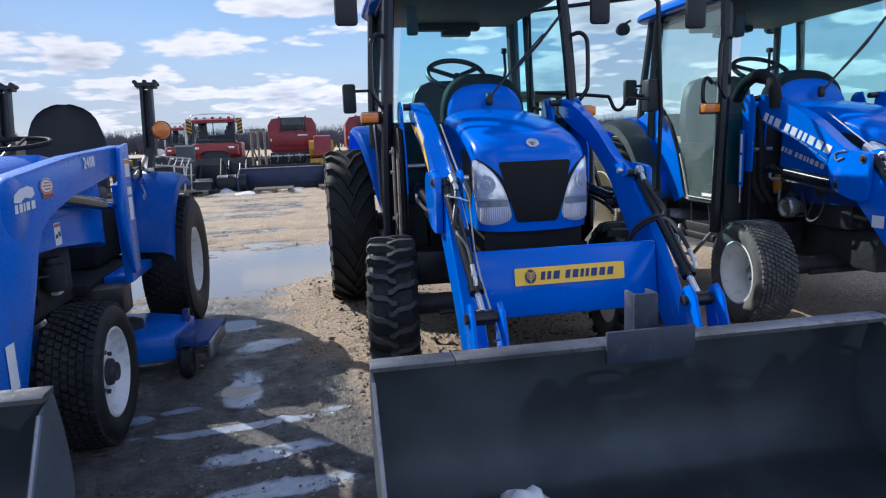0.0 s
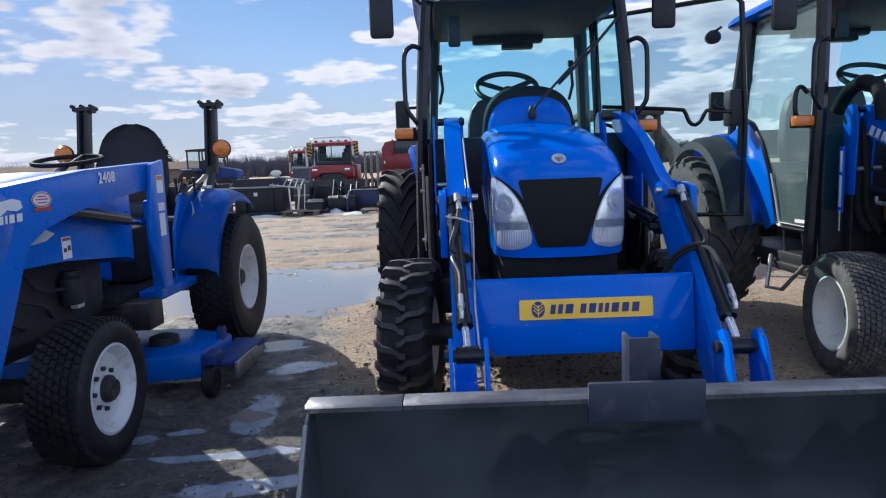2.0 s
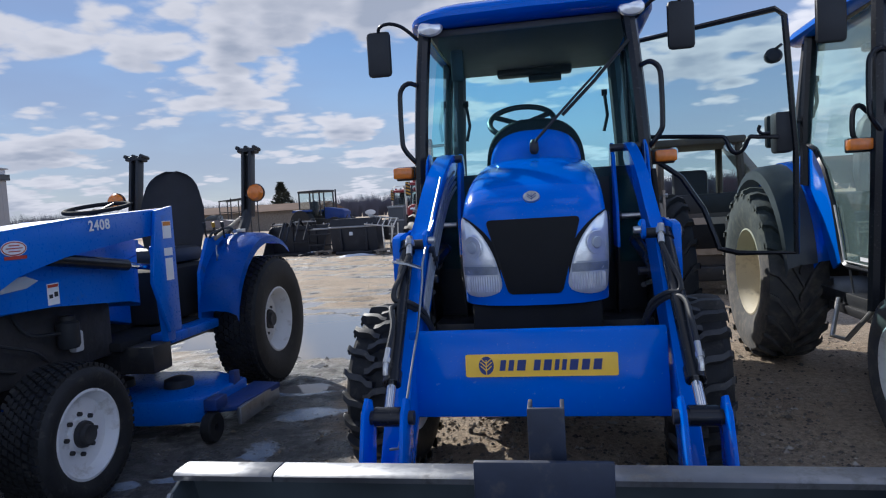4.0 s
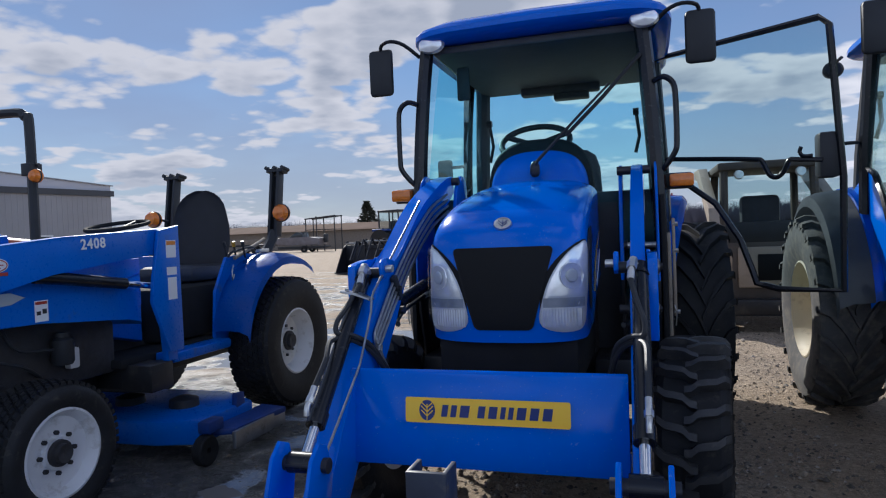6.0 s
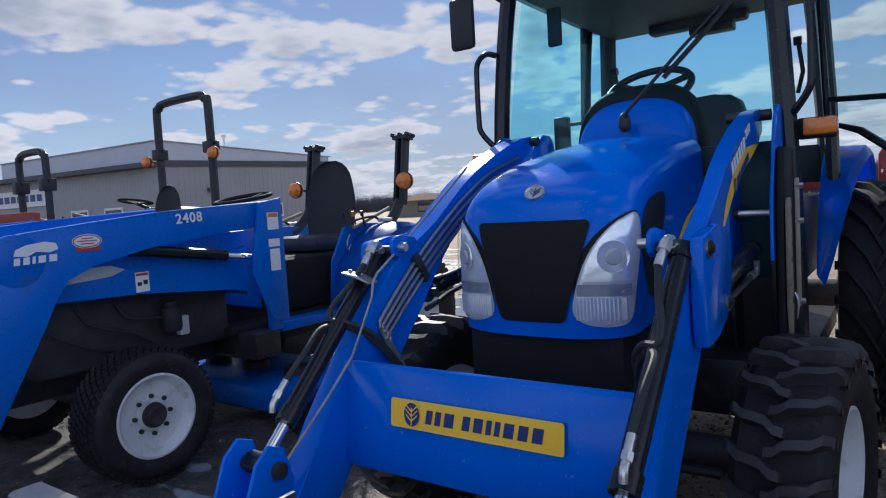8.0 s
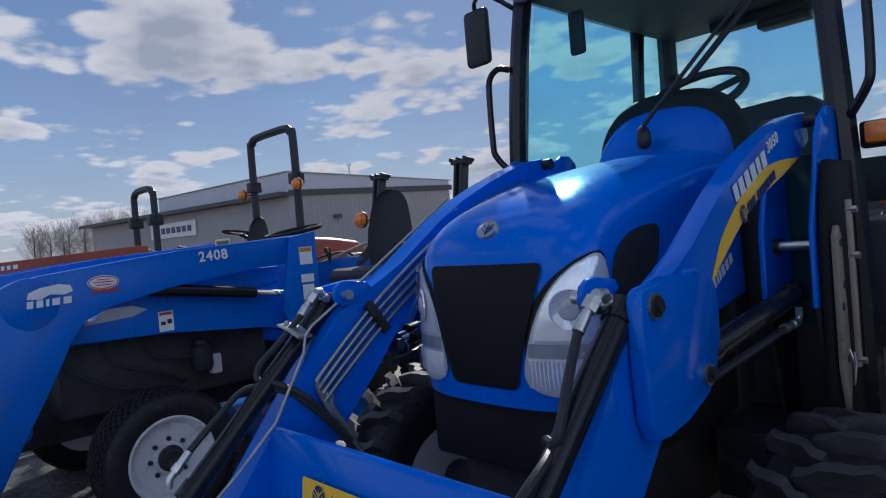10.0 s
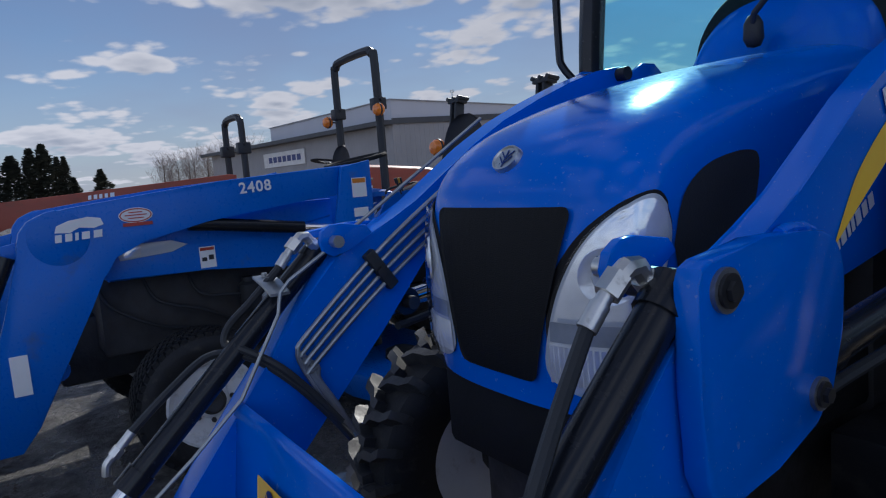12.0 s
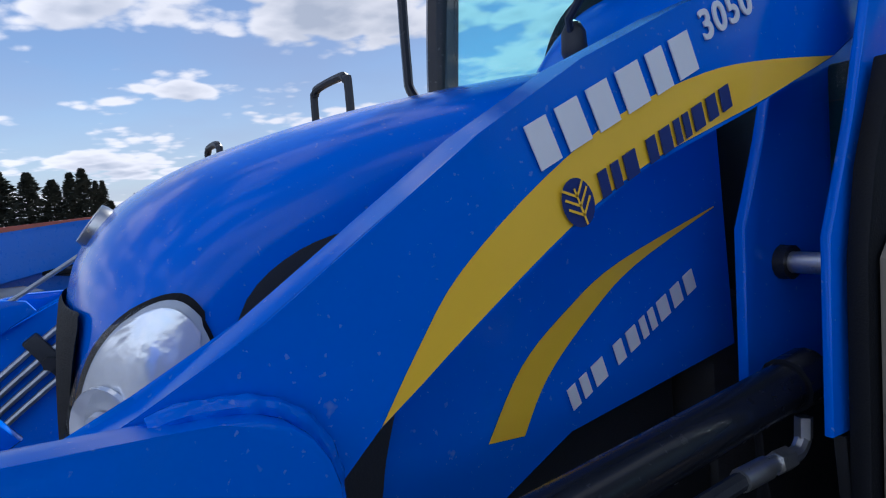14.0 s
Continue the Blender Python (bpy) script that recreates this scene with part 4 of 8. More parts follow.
        bm = BOX(0.45 * s, 0.70 * s, 7.05, 7.75, 0.52, 0.58, 0.01)
        step = part("step", bm, black_steel, t)
        part("step_rail", TUBE([(0.70 * s, 7.05, 0.64), (0.80 * s, 7.18, 0.42), (0.80 * s, 7.4, 0.40), (0.71 * s, 7.55, 0.62)], 0.014, 8), zinc, step)
        if not near:
            continue
        part("tower_guard", PRISM([(6.76, 1.52), (6.71, 1.40), (6.69, 1.30), (6.68, 0.80), (6.98, 0.60), (6.98, 1.52)], 0.628 * s, 0.652 * s, 0.004), grille_black, t)
        # parking stand beside the tower
        bm = PRISM([(6.705, 1.30), (6.73, 1.33), (6.75, 1.30), (6.765, 0.92), (6.735, 0.80), (6.70, 0.92)], 0.655 * s, 0.672 * s, 0.003)
        st = part("parking_stand", bm, stand_paint, t, "smudged tan steel parking stand with holes")
        part("stand_bar", BOX(0.68 * s, 0.695 * s, 6.765, 6.782, 0.92, 1.40, 0.003), cream_paint, st)
        for zz in (1.37, 1.24, 0.94):
            part("stand_bolt", TUBE([(0.68 * s, 6.774, zz), (0.708 * s, 6.774, zz)], 0.011, 6), zinc, st)
        for yy, zz in ((6.735, 1.28), (6.745, 1.16), (6.722, 1.10), (6.738, 0.95)):
            part("stand_hole", TUBE([(0.669 * s, yy, zz), (0.6735 * s, yy, zz)], 0.012, 12), black, st)
        part("retaining_clip", TUBE(smooth_path([(0.68 * s, 6.72, 0.98), (0.69 * s, 6.715, 0.94), (0.685 * s, 6.725, 0.88), (0.69 * s, 6.735, 0.93), (0.685 * s, 6.74, 0.97)], 4), 0.0025, 6), zinc, st)
    # windscreen and rear window
    bm = bmesh.new()
    rows = []
    for z, w, y in ((1.50, 0.64, 6.97), (1.70, 0.62, 6.975), (2.10, 0.575, 6.995), (2.40, 0.54, 7.03)):
        rows.append([(w * k / 4, y - 0.03 * (1 - (k / 4) ** 2), z) for k in range(-4, 5)])
    grid(bm, rows)
    part("windscreen", bm, cab_glass, t, "green tinted curved windscreen")
    bm = bmesh.new()
    grid(bm, [[(-0.60, 8.44, 1.55), (0.60, 8.44, 1.55)], [(-0.56, 8.36, 2.45), (0.56, 8.36, 2.45)]])
    part("rear_window", bm, clear_glass, t)
    for z0, z1, y in ((1.38, 1.60, 8.43), (2.42, 2.50, 8.34)):
        part("rear_rail", BOX(-0.62, 0.62, y - 0.02, y + 0.03, z0, z1, 0.008), black, t)
    part("lower_front_panel", BOX(-0.66, 0.66, 7.0, 7.06, 0.62, 1.56, 0.01), black, t)
    for s in (-1, 1):
        part("lower_side_glass", BOX(0.42 * s, 0.65 * s, 6.985, 6.992, 1.0, 1.50), cab_glass, t)
    part("cab_floor", BOX(-0.68, 0.68, 7.0, 8.4, 0.56, 0.66, 0.01), black, t)
    # roof: dished underside, swept front edge
    bm = bmesh.new()
    outline = []
    for k in range(28):
        a = 2 * math.pi * k / 28
        c, sn = math.cos(a), math.sin(a)
        outline.append((0.735 * math.copysign(abs(c) ** 0.30, c), 7.74 + 0.83 * math.copysign(abs(sn) ** 0.30, sn)))
    levels = [(0.86, 2.455), (0.97, 2.463), (1.0, 2.482), (1.0, 2.510), (0.978, 2.532), (0.88, 2.575), (0.45, 2.63)]
    rings = [[bm.verts.new((x * f, 7.74 + (y - 7.74) * f, z + 0.012 * (1 - (x / 0.74) ** 2))) for x, y in outline] for f, z in levels]
    for a, b in zip(rings, rings[1:]):
        for k in range(28):
            bm.faces.new((a[k], a[(k + 1) % 28], b[(k + 1) % 28], b[k]))
    bm.faces.new(list(reversed(rings[0])))
    bm.faces.new(rings[-1])
    roof = part("roof", bm, blue, t, "glossy blue cab roof")
    bm = BOX(-0.60, 0.60, 7.06, 8.40, 2.405, 2.455, 0.02)
    part("headliner", bm, grey_trim, roof, "dark grey moulded headliner")
    bm = BOX(-0.29, 0.28, 8.20, 8.30, 2.35, 2.43, 0.02)
    box(bm, -0.05, 0.20, 8.22, 8.32, 2.31, 2.36, 0.01)
    part("wiper_motor_box", bm, black, roof)
    for x in (-0.56, 0.52):   # gas struts of the rear window
        part("gas_strut", TUBE([(x, 8.33, 2.20), (x + 0.02, 8.36, 2.02), (x - 0.01, 8.37, 1.90)], 0.013, 6), black, roof)
        part("strut_knob", TUBE([(x - 0.02, 8.33, 2.19), (x + 0.02, 8.33, 2.19)], 0.026, 8), black, roof)
    # wiper
    wb = [(0.0, 6.90, 1.70), (0.02, 6.875, 1.735), (0.25, 6.91, 1.97), (0.40, 6.945, 2.12)]
    wip = part("wiper", TUBE(wb, 0.010, 8, 0.006), black, t)
    part("wiper_blade", TUBE([(0.17, 6.925, 1.865), (0.36, 6.95, 2.05), (0.56, 7.0, 2.27)], 0.011, 6), black, wip)
    bm = bmesh.new()
    lathe(bm, [(-0.045, 0.0), (-0.04, 0.018), (-0.02, 0.027), (0.02, 0.025), (0.04, 0.014), (0.045, 0.0)], 18, "z", (0.0, 6.905, 1.695), False)
    part("wiper_motor", bm, black, wip, "", 60)
    if not near:   # work lamp under the roof's rear corner
        for s in (-1, 1):
            bm = bmesh.new()
            lathe(bm, [(-0.05, 0.0), (-0.05, 0.045), (-0.035, 0.062), (0.02, 0.055), (0.05, 0.02), (0.05, 0.0)], 16, "y", (0.735 * s, 8.66, 2.45), False)
            part("rear_work_lamp", bm, black, t, "round black work lamp under the roof")
            part("lamp_bracket", TUBE([(0.70 * s, 8.56, 2.52), (0.735 * s, 8.66, 2.49)], 0.012, 6), black, t)
    part("low_mirror", BOX(-0.93, -0.82, 8.13, 8.19, 1.68, 1.92, 0.02), black, t)
    part("low_mirror_arm", TUBE([(-0.69, 8.12, 1.86), (-0.83, 8.15, 1.86)], 0.012, 8), black, t)
    # dash, wheel and seat
    bm = bmesh.new()
    rows = []
    for y, w, h in ((6.95, 0.225, 1.59), (6.965, 0.25, 1.67), (6.985, 0.264, 1.735), (7.02, 0.271, 1.785), (7.06, 0.274, 1.82)):
        rows.append([(w * math.copysign(abs(math.cos(radians(180 - 6 * k))) ** 0.75, math.cos(radians(180 - 6 * k))), y, 1.52 + (h - 1.52) * abs(math.sin(radians(6 * k))) ** 0.6) for k in range(31)])
    v = grid(bm, rows)
    bm.faces.new(v[0])
    cowl = part("dash_cowl", bm, blue, t, "blue dash cowl with a black top", 60)
    bm = bmesh.new()
    rows = []
    for y, w, h in ((7.045, 0.278, 1.81), (7.05, 0.290, 1.85), (7.08, 0.296, 1.875), (7.16, 0.298, 1.888), (7.24, 0.27, 1.85)):
        rows.append([(w * math.copysign(abs(math.cos(radians(180 - 6 * k))) ** 0.75, math.cos(radians(180 - 6 * k))), y, 1.50 + (h - 1.50) * abs(math.sin(radians(6 * k))) ** 0.6) for k in range(31)])
    v = grid(bm, rows)
    bm.faces.new(v[0])
    bm.faces.new(v[-1])
    part("dash_hood", bm, grip, cowl, "matt black dash hood", 60)
    ring = [(-0.06 + 0.215 * math.cos(a), 7.55 + 0.175 * math.sin(a), 1.925 + 0.12 * math.sin(a)) for a in [2 * math.pi * k / 28 for k in range(28)]]
    sw = part("steering_wheel", TUBE(ring, 0.019, 10, closed=True), black, t, "black steering wheel")
    bm = bmesh.new()
    for a in (25, 155, 270):
        tube(bm, [(-0.06, 7.53, 1.90), (-0.06 + 0.205 * math.cos(radians(a)), 7.55 + 0.165 * math.sin(radians(a)), 1.925 + 0.115 * math.sin(radians(a)))], 0.022, 8, flat=0.6)
    tube(bm, [(-0.06, 7.53, 1.91), (-0.03, 7.22, 1.60)], 0.032, 10)
    part("wheel_spoke", bm, black, sw)
    seat = part("seat_back", PRISM([(-0.30, 1.05), (-0.35, 1.45), (-0.345, 1.72), (-0.32, 1.83), (-0.27, 1.90), (-0.18, 1.930), (0.10, 1.935), (0.18, 1.925), (0.235, 1.885), (0.262, 1.80), (0.27, 1.65), (0.26, 1.40), (0.20, 1.05)], 8.18, 8.31, 0.03, axis="y"), seat_fabric, t, "dark vinyl seat")
    part("seat_cushion", BOX(-0.30, 0.18, 7.68, 8.16, 0.98, 1.14, 0.05), seat_fabric, seat)
    part("arm_rest", BOX(0.22, 0.36, 7.75, 8.2, 1.25, 1.36, 0.03), seat_fabric, seat)
    part("side_console", BOX(0.42, 0.62, 7.55, 8.35, 0.9, 1.32, 0.03), black, t)
    part("side_console", BOX(-0.62, -0.42, 7.55, 8.35, 0.9, 1.32, 0.03), black, t)
    part("inside_mirror", BOX(-0.50, -0.42, 7.20, 7.23, 2.16, 2.36, 0.015), black, t)


def door(t, s, angle, pane=None):
    """A glass cab door hinged on the middle pillar; angle: degrees by which it stands open."""
    z0, z1 = (0.95, 2.47) if angle else (0.90, 2.44) if pane != door_glass else (0.845, 2.44)
    n = [(0.0, z1), (0.98, z1 + 0.03), (1.03, z1 - 0.02), (1.065, 1.60), (1.05, z0), (0.70, z0), (0.62, z0 + 0.02), (0.575, 0.98), (0.55, 1.06), (0.48, 1.26), (0.34, 1.49), (0.16, 1.63), (0.0, 1.69)]
    hinge = Matrix.Translation((0.70 * s, 8.10, 0)) @ Matrix.Rotation(radians(-90 + angle) if s > 0 else radians(-90 - angle), 4, "Z")

    def at(p, d=0.0):
        if angle:   # an open door still leans the way it is bowed
            return hinge @ Vector((p[0], d - s * 0.10 * max(0.0, (p[1] - 1.3) / 1.15), p[1]))
        lean = 0.075 * max(0.0, (p[1] - 1.5) / 0.95)
        return hinge @ Vector((p[0], d - lean * s, p[1]))
    bm = TUBE([at(p) for p in n], 0.020, 6, closed=True)
    d = part("door_frame", bm, black_gloss, t, "black framed glass cab door standing open" if angle else "black framed glass cab door")
    bm = bmesh.new()
    bm.faces.new([bm.verts.new(at(p)) for p in n])
    part("door_glass", bm, open_door_glass if angle else pane, d)
    if pane == door_glass:
        trim = [at(p, 0.012 * s) for p in ((0.52, 1.24), (0.60, 1.04), (0.655, z0 + 0.035), (1.02, z0 + 0.030), (1.035, 1.55), (1.01, 2.30))]
        part("door_seal", TUBE(trim, 0.0055, 6), white_paint, d, "pale edge of the door glass")
        for a, b in ((0.70, 0.62), (0.95, 0.90)):
            part("step_brace", TUBE([at((a, z0 - 0.02), 0.0), at((b, z0 - 0.20), -0.05 * s)], 0.006, 6), line_steel, d)
        bm = bmesh.new()
        bm.faces.new([bm.verts.new(at(p, 0.004 * s)) for p in ((0.86, z0 + 0.05), (1.0, z0 + 0.05), (1.0, z0 + 0.075), (0.86, z0 + 0.075))])
        part("door_sticker", bm, white_decal, d, "small white sticker on the glass")
    if angle:
        bar = smooth_path([at(p, -0.06) for p in ((0.05, 1.80), (0.40, 1.765), (0.61, 1.74), (0.655, 1.725), (0.69, 1.645), (0.73, 1.622), (0.77, 1.65), (0.805, 1.715), (0.85, 1.715), (0.98, 1.70))], 3)
        part("door_bar", TUBE(bar, 0.015, 8), black_gloss, d)
        q = [at((0.93, 1.64)), at((1.06, 1.86))]
        hook = smooth_path([at((0.93, 1.73), -0.06), at((0.885, 1.73), -0.07), at((0.865, 1.755), -0.07), at((0.875, 1.785), -0.07)], 3)
        part("latch_hook", TUBE(hook, 0.011, 8), black_gloss, d)
        part("door_latch", BOX(q[0].x, q[1].x, q[0].y - 0.07, q[0].y + 0.05, 1.60, 1.86, 0.02), black, d)
    return d


def cab_tractor(name, label, near, place):
    t = thing(name, label, "tractor", (0, 6.6, 0))
    # hood
    bm = bmesh.new()
    cols = [math.copysign(1 - (1 - abs(k / 14)) ** 1.7, k) for k in range(-14, 15)]
    v = grid(bm, [[hood_point(i, s) for s in cols] for i in range(len(hood_path))])
    for side, s in ((0, -1), (-1, 1)):
        edge = [r[side] for r in v]
        ends = [bm.verts.new((HOOD_W * s, 6.92, 1.12)), bm.verts.new((HOOD_W * s, 6.55, 1.06)), bm.verts.new((HOOD_W * s, 6.35, 0.96))]
        bm.faces.new(edge + ends)
    hood = part("hood", bm, blue, t, "glossy blue rounded hood", 40)
    # grille and lamps lie on the hood's front
    bm = bmesh.new()
    rows = []
    for k in range(25):
        z = 1.1385 - 0.1665 * math.cos(math.pi * k / 24)
        w = interp([(0.972, 0.118), (1.0, 0.125), (1.3, 0.208), (1.31, 0.21)], z)
        edge = min(1.0, max(0.0, 1 - min(z - 0.972, 1.305 - z) / 0.022))
        w = (w - 0.022 * (1 - math.sqrt(1 - edge * edge))) / HOOD_W
        rows.append([front_point(w * j / 16, z, 0.006 + 0.0025 * math.cos(j * math.pi) * (1 < k < 23)) for j in range(-16, 17)])
    grid(bm, rows)
    part("grille", bm, grille_black, hood, "black mesh grille", 80)
    def smooth_table(rows):
        return [(q.y, q.z) for q in smooth_path([(0, z, v) for z, v in rows], 6)]
    # in u, with s = 1 - (1 - u) ** 2, the hood's turn to its sides is spread evenly
    inner_u = smooth_table([(0.94, 0.26), (0.97, 0.25), (1.03, 0.256), (1.13, 0.312), (1.2, 0.385), (1.26, 0.48), (1.30, 0.57), (1.335, 0.67), (1.36, 0.74)])
    outer_u = smooth_table([(0.94, 0.74), (0.966, 0.79), (1.05, 0.86), (1.14, 0.945), (1.2, 1.01), (1.25, 1.05), (1.29, 1.06), (1.33, 1.05)])
    for s in (-1, 1):
        for nm, out, mt, grow in (("lamp_surround", 0.003, grille_black, 0.06), ("headlight", 0.005, lamp_bezel, 0.0), ("lamp_bowl", 0.0065, lamp_silver, -0.1), ("headlight_lens", 0.015, lamp_lens, 0.0)):
            bm = bmesh.new()
            rows = []
            for k in range(33):
                f = -math.cos(math.pi * k / 32)
                z = 1.141 + (0.179 + max(0.0, grow) * 0.10 * (f > 0)) * f * (0.96 if grow < 0 else 1)
                round_off = max(0.0, 1 - abs(f) ** (4.5 if f > 0 else 10)) ** 0.5
                a, b = interp(inner_u, z), interp(outer_u, z)
                c, half = (a + b) / 2, (b - a) / 2 * round_off * (0.94 if grow < 0 else 1)
                lo = c - half - max(0.0, grow) * round_off * min(1.0, max(0.0, (z - 1.05) / 0.12))
                row = []
                for j in range(17):
                    u = lo + (c + half - lo) * j / 16
                    p = front_point(s * min(0.9997, 1 - (1 - min(u, 1.0)) ** 2), z, out)
                    if u > 1.0:
                        p.y += (u - 1.0) * 0.45
                    row.append(p)
                rows.append(row)
            grid(bm, rows)
            if nm in ("headlight_lens", "lamp_bowl"):
                part(nm, bm, mt, lamp)
            else:
                lamp = part(nm, bm, mt, hood, "clear wrap-around headlight" if nm == "headlight" else "", 60)
        bm = bmesh.new()
        grid(bm, [[front_point(s * (0.56 + 0.42 * j / 10), z, 0.0085) for j in range(11)] for z in (1.100, 1.108)])
        part("lamp_divider", bm, lamp_bezel, lamp)
        bm = bmesh.new()
        grid(bm, [[front_point(s * (0.50 + 0.46 * j / 12), z, 0.0078) for j in range(13)] for z in (1.062, 1.080, 1.099)])
        part("smoked_band", bm, smoked_lens, lamp)
        bm = bmesh.new()   # upright flutes in the lower chamber
        grid(bm, [[front_point(s * (0.48 + 0.45 * j / 26), z, 0.0075 + 0.0035 * (j % 2)) for j in range(27)] for z in (0.985, 1.02, 1.055)])
        part("lamp_flutes", bm, lamp_silver, lamp, "", 10)
        for z, sf, r in ((1.185, 0.84, 0.052),):
            q = front_point(s * sf, z, 0.006)
            bm = bmesh.new()
            lathe(bm, [(0.0, r), (-0.005, r * 0.97), (-0.003, r * 0.85), (-0.001, r * 0.3), (-0.006, r * 0.22), (-0.008, 0.0)], 24, "y", (0, 0, 0), False)
            bmesh.ops.transform(bm, matrix=Matrix.Translation(q) @ Matrix.Rotation(radians(34 * s), 4, "Z"), verts=bm.verts)
            part("lamp_reflector", bm, lamp_silver, lamp)
            bm = bmesh.new()
            lathe(bm, [(-0.004, r * 0.52), (-0.010, r * 0.46), (-0.012, r * 0.30), (-0.010, 0.0)], 20, "y", (0, 0, 0), False)
            bmesh.ops.transform(bm, matrix=Matrix.Translation(q) @ Matrix.Rotation(radians(34 * s), 4, "Z"), verts=bm.verts)
            part("bulb_cover", bm, lamp_bezel, lamp)
        # side air scoop, stripe and bars on the side panel
        xs = (HOOD_W + 0.003) * s
        bm = bmesh.new()
        bm.faces.new([bm.verts.new(q) for q in smooth_path([(xs, y, z) for y, z in ((6.09, 1.23), (6.12, 1.31), (6.18, 1.355), (6.26, 1.375), (6.33, 1.378), (6.355, 1.36), (6.345, 1.30), (6.315, 1.24), (6.285, 1.17), (6.262, 1.10), (6.245, 1.04), (6.19, 1.03), (6.14, 1.06), (6.105, 1.15), (6.09, 1.23))], 4)[:-1]])
        part("side_scoop", bm, black, hood, "black side air scoop")
        bm = bmesh.new()
        a = [(6.407, 1.08), (6.469, 1.17), (6.553, 1.233), (6.656, 1.287), (6.878, 1.354)]
        b = [(6.466, 1.076), (6.511, 1.146), (6.594, 1.218), (6.69, 1.279), (6.878, 1.352)]
        grid(bm, [smooth_path([(xs, *p) for p in a], 5), smooth_path([(xs, *p) for p in b], 5)])
        if near:
            part("hood_stripe", bm, yellow, hood, "thin curved yellow stripe")
        else:
            bm.free()
        rt = (0, 1, 0.51) if s > 0 else (0, -1, -0.51)
        m = surf((xs + 0.001 * s, 6.545 if s > 0 else 6.83, 1.105 if s > 0 else 1.25), rt, (0, 0, 1))
        if not near:
            m = surf((xs + 0.001 * s, 6.44 if s > 0 else 6.905, 1.135 if s > 0 else 1.27), (0, s, 0.29 * s), (0, 0, 1))
        bars(hood, WORDS, m, 0.032 if near else 0.038, 0.31 if near else 0.48, white_decal)
    bm = bmesh.new()
    lathe(bm, [(-0.004, 0.0), (-0.005, 0.030), (-0.008, 0.033), (-0.008, 0.036), (0.0, 0.038), (0.01, 0.038), (0.01, 0.0)], 32, "y", (0, 0, 0), False)
    bmesh.ops.scale(bm, vec=(1, 1, 0.82), verts=bm.verts)
    bmesh.ops.transform(bm, matrix=Matrix.Translation((0, 6.008, 1.398)) @ Matrix.Rotation(radians(-38), 4, "X"), verts=bm.verts)
    badge = part("badge", bm, zinc, hood, "oval dull chrome badge")
    bm = bmesh.new()
    for a, b in [((0, -0.026), (0, 0.022))] + [((0, z), (sx * 0.019, z + 0.022)) for z in (-0.018, -0.003) for sx in (-1, 1)]:
        tube(bm, [(a[0], -0.006, a[1] * 0.82), (b[0], -0.006, b[1] * 0.82)], 0.0014, 5)
    bmesh.ops.transform(bm, matrix=Matrix.Translation((0, 6.008, 1.398)) @ Matrix.Rotation(radians(-38), 4, "X"), verts=bm.verts)
    part("badge_relief", bm, blue_dark, badge)
    part("front_chin", BOX(-0.29, 0.29, 6.0, 6.9, 0.72, 0.93, 0.02), grip, t)
    part("radiator_core", BOX(-0.26, 0.26, 6.06, 6.85, 0.78, 1.2, 0.02), black, t)
    bm = BOX(-0.22, 0.22, 6.05, 8.5, 0.42, 0.78, 0.03)
    box(bm, -0.30, 0.30, 6.9, 8.5, 0.5, 1.2, 0.04)
    tube(bm, [(-0.70, 6.44, 0.43), (0.66, 6.44, 0.43)], 0.065, 12)
    tube(bm, [(-0.80, 8.6, 0.69), (0.80, 8.6, 0.69)], 0.10, 12)
    part("chassis", bm, engine, t, "dark oily chassis and axles")
    bm = TUBE([(-0.5, 6.33, 0.40), (0.5, 6.33, 0.40)], 0.02, 8)
    part("steering_ram", bm, black_steel, t)
    if not near:   # the open engine side
        for x, y, z, r, mt, nm in ((-0.30, 6.95, 0.98, 0.045, orange_decal, "fuel_filter"), (-0.36, 6.72, 0.86, 0.055, black, "oil_filter"), (-0.33, 6.45, 1.0, 0.05, engine, "starter_motor")):
            bm = bmesh.new()
            lathe(bm, [(-0.07, 0.0), (-0.07, r * 0.8), (-0.055, r), (0.05, r), (0.06, r * 0.7), (0.08, r * 0.7), (0.08, 0.0)], 16, "z", (x, y, z), False)
            part(nm, bm, mt, t)
        bm = bmesh.new()
        lathe(bm, [(-0.035, 0.0), (-0.035, 0.03), (-0.02, 0.035), (-0.02, 0.055), (-0.045, 0.06), (-0.045, 0.072), (-0.02, 0.08), (0.03, 0.078), (0.04, 0.05), (0.10, 0.05)], 24, "x", (-0.42, 6.67, 0.83), False)
        part("alternator", bm, zinc, t, "bare metal alternator housing")
        for k in range(4):
            hp = smooth_path([(-0.36, 7.0 - 0.13 * k, 0.95), (-0.40, 6.95 - 0.15 * k, 0.85 - 0.03 * k), (-0.38, 6.80 - 0.13 * k, 0.78), (-0.34, 6.70 - 0.10 * k, 0.86 + 0.03 * k)], 5)
            part("engine_hose", TUBE(hp, 0.010 + 0.003 * (k % 2), 8), line_steel if k == 1 else black, t)
        part("engine_block", BOX(-0.31, 0.31, 6.2, 7.0, 0.70, 1.10, 0.03), engine, t)
    loader(t, near)
    before = set(t.children)
    cab(t, near)
    if not near:
        for ob in set(t.children_recursive) - before:
            if ob.parent == t or ob.parent not in before:
                ob.data.transform(Matrix.Diagonal((1.13, 1, 1, 1)))
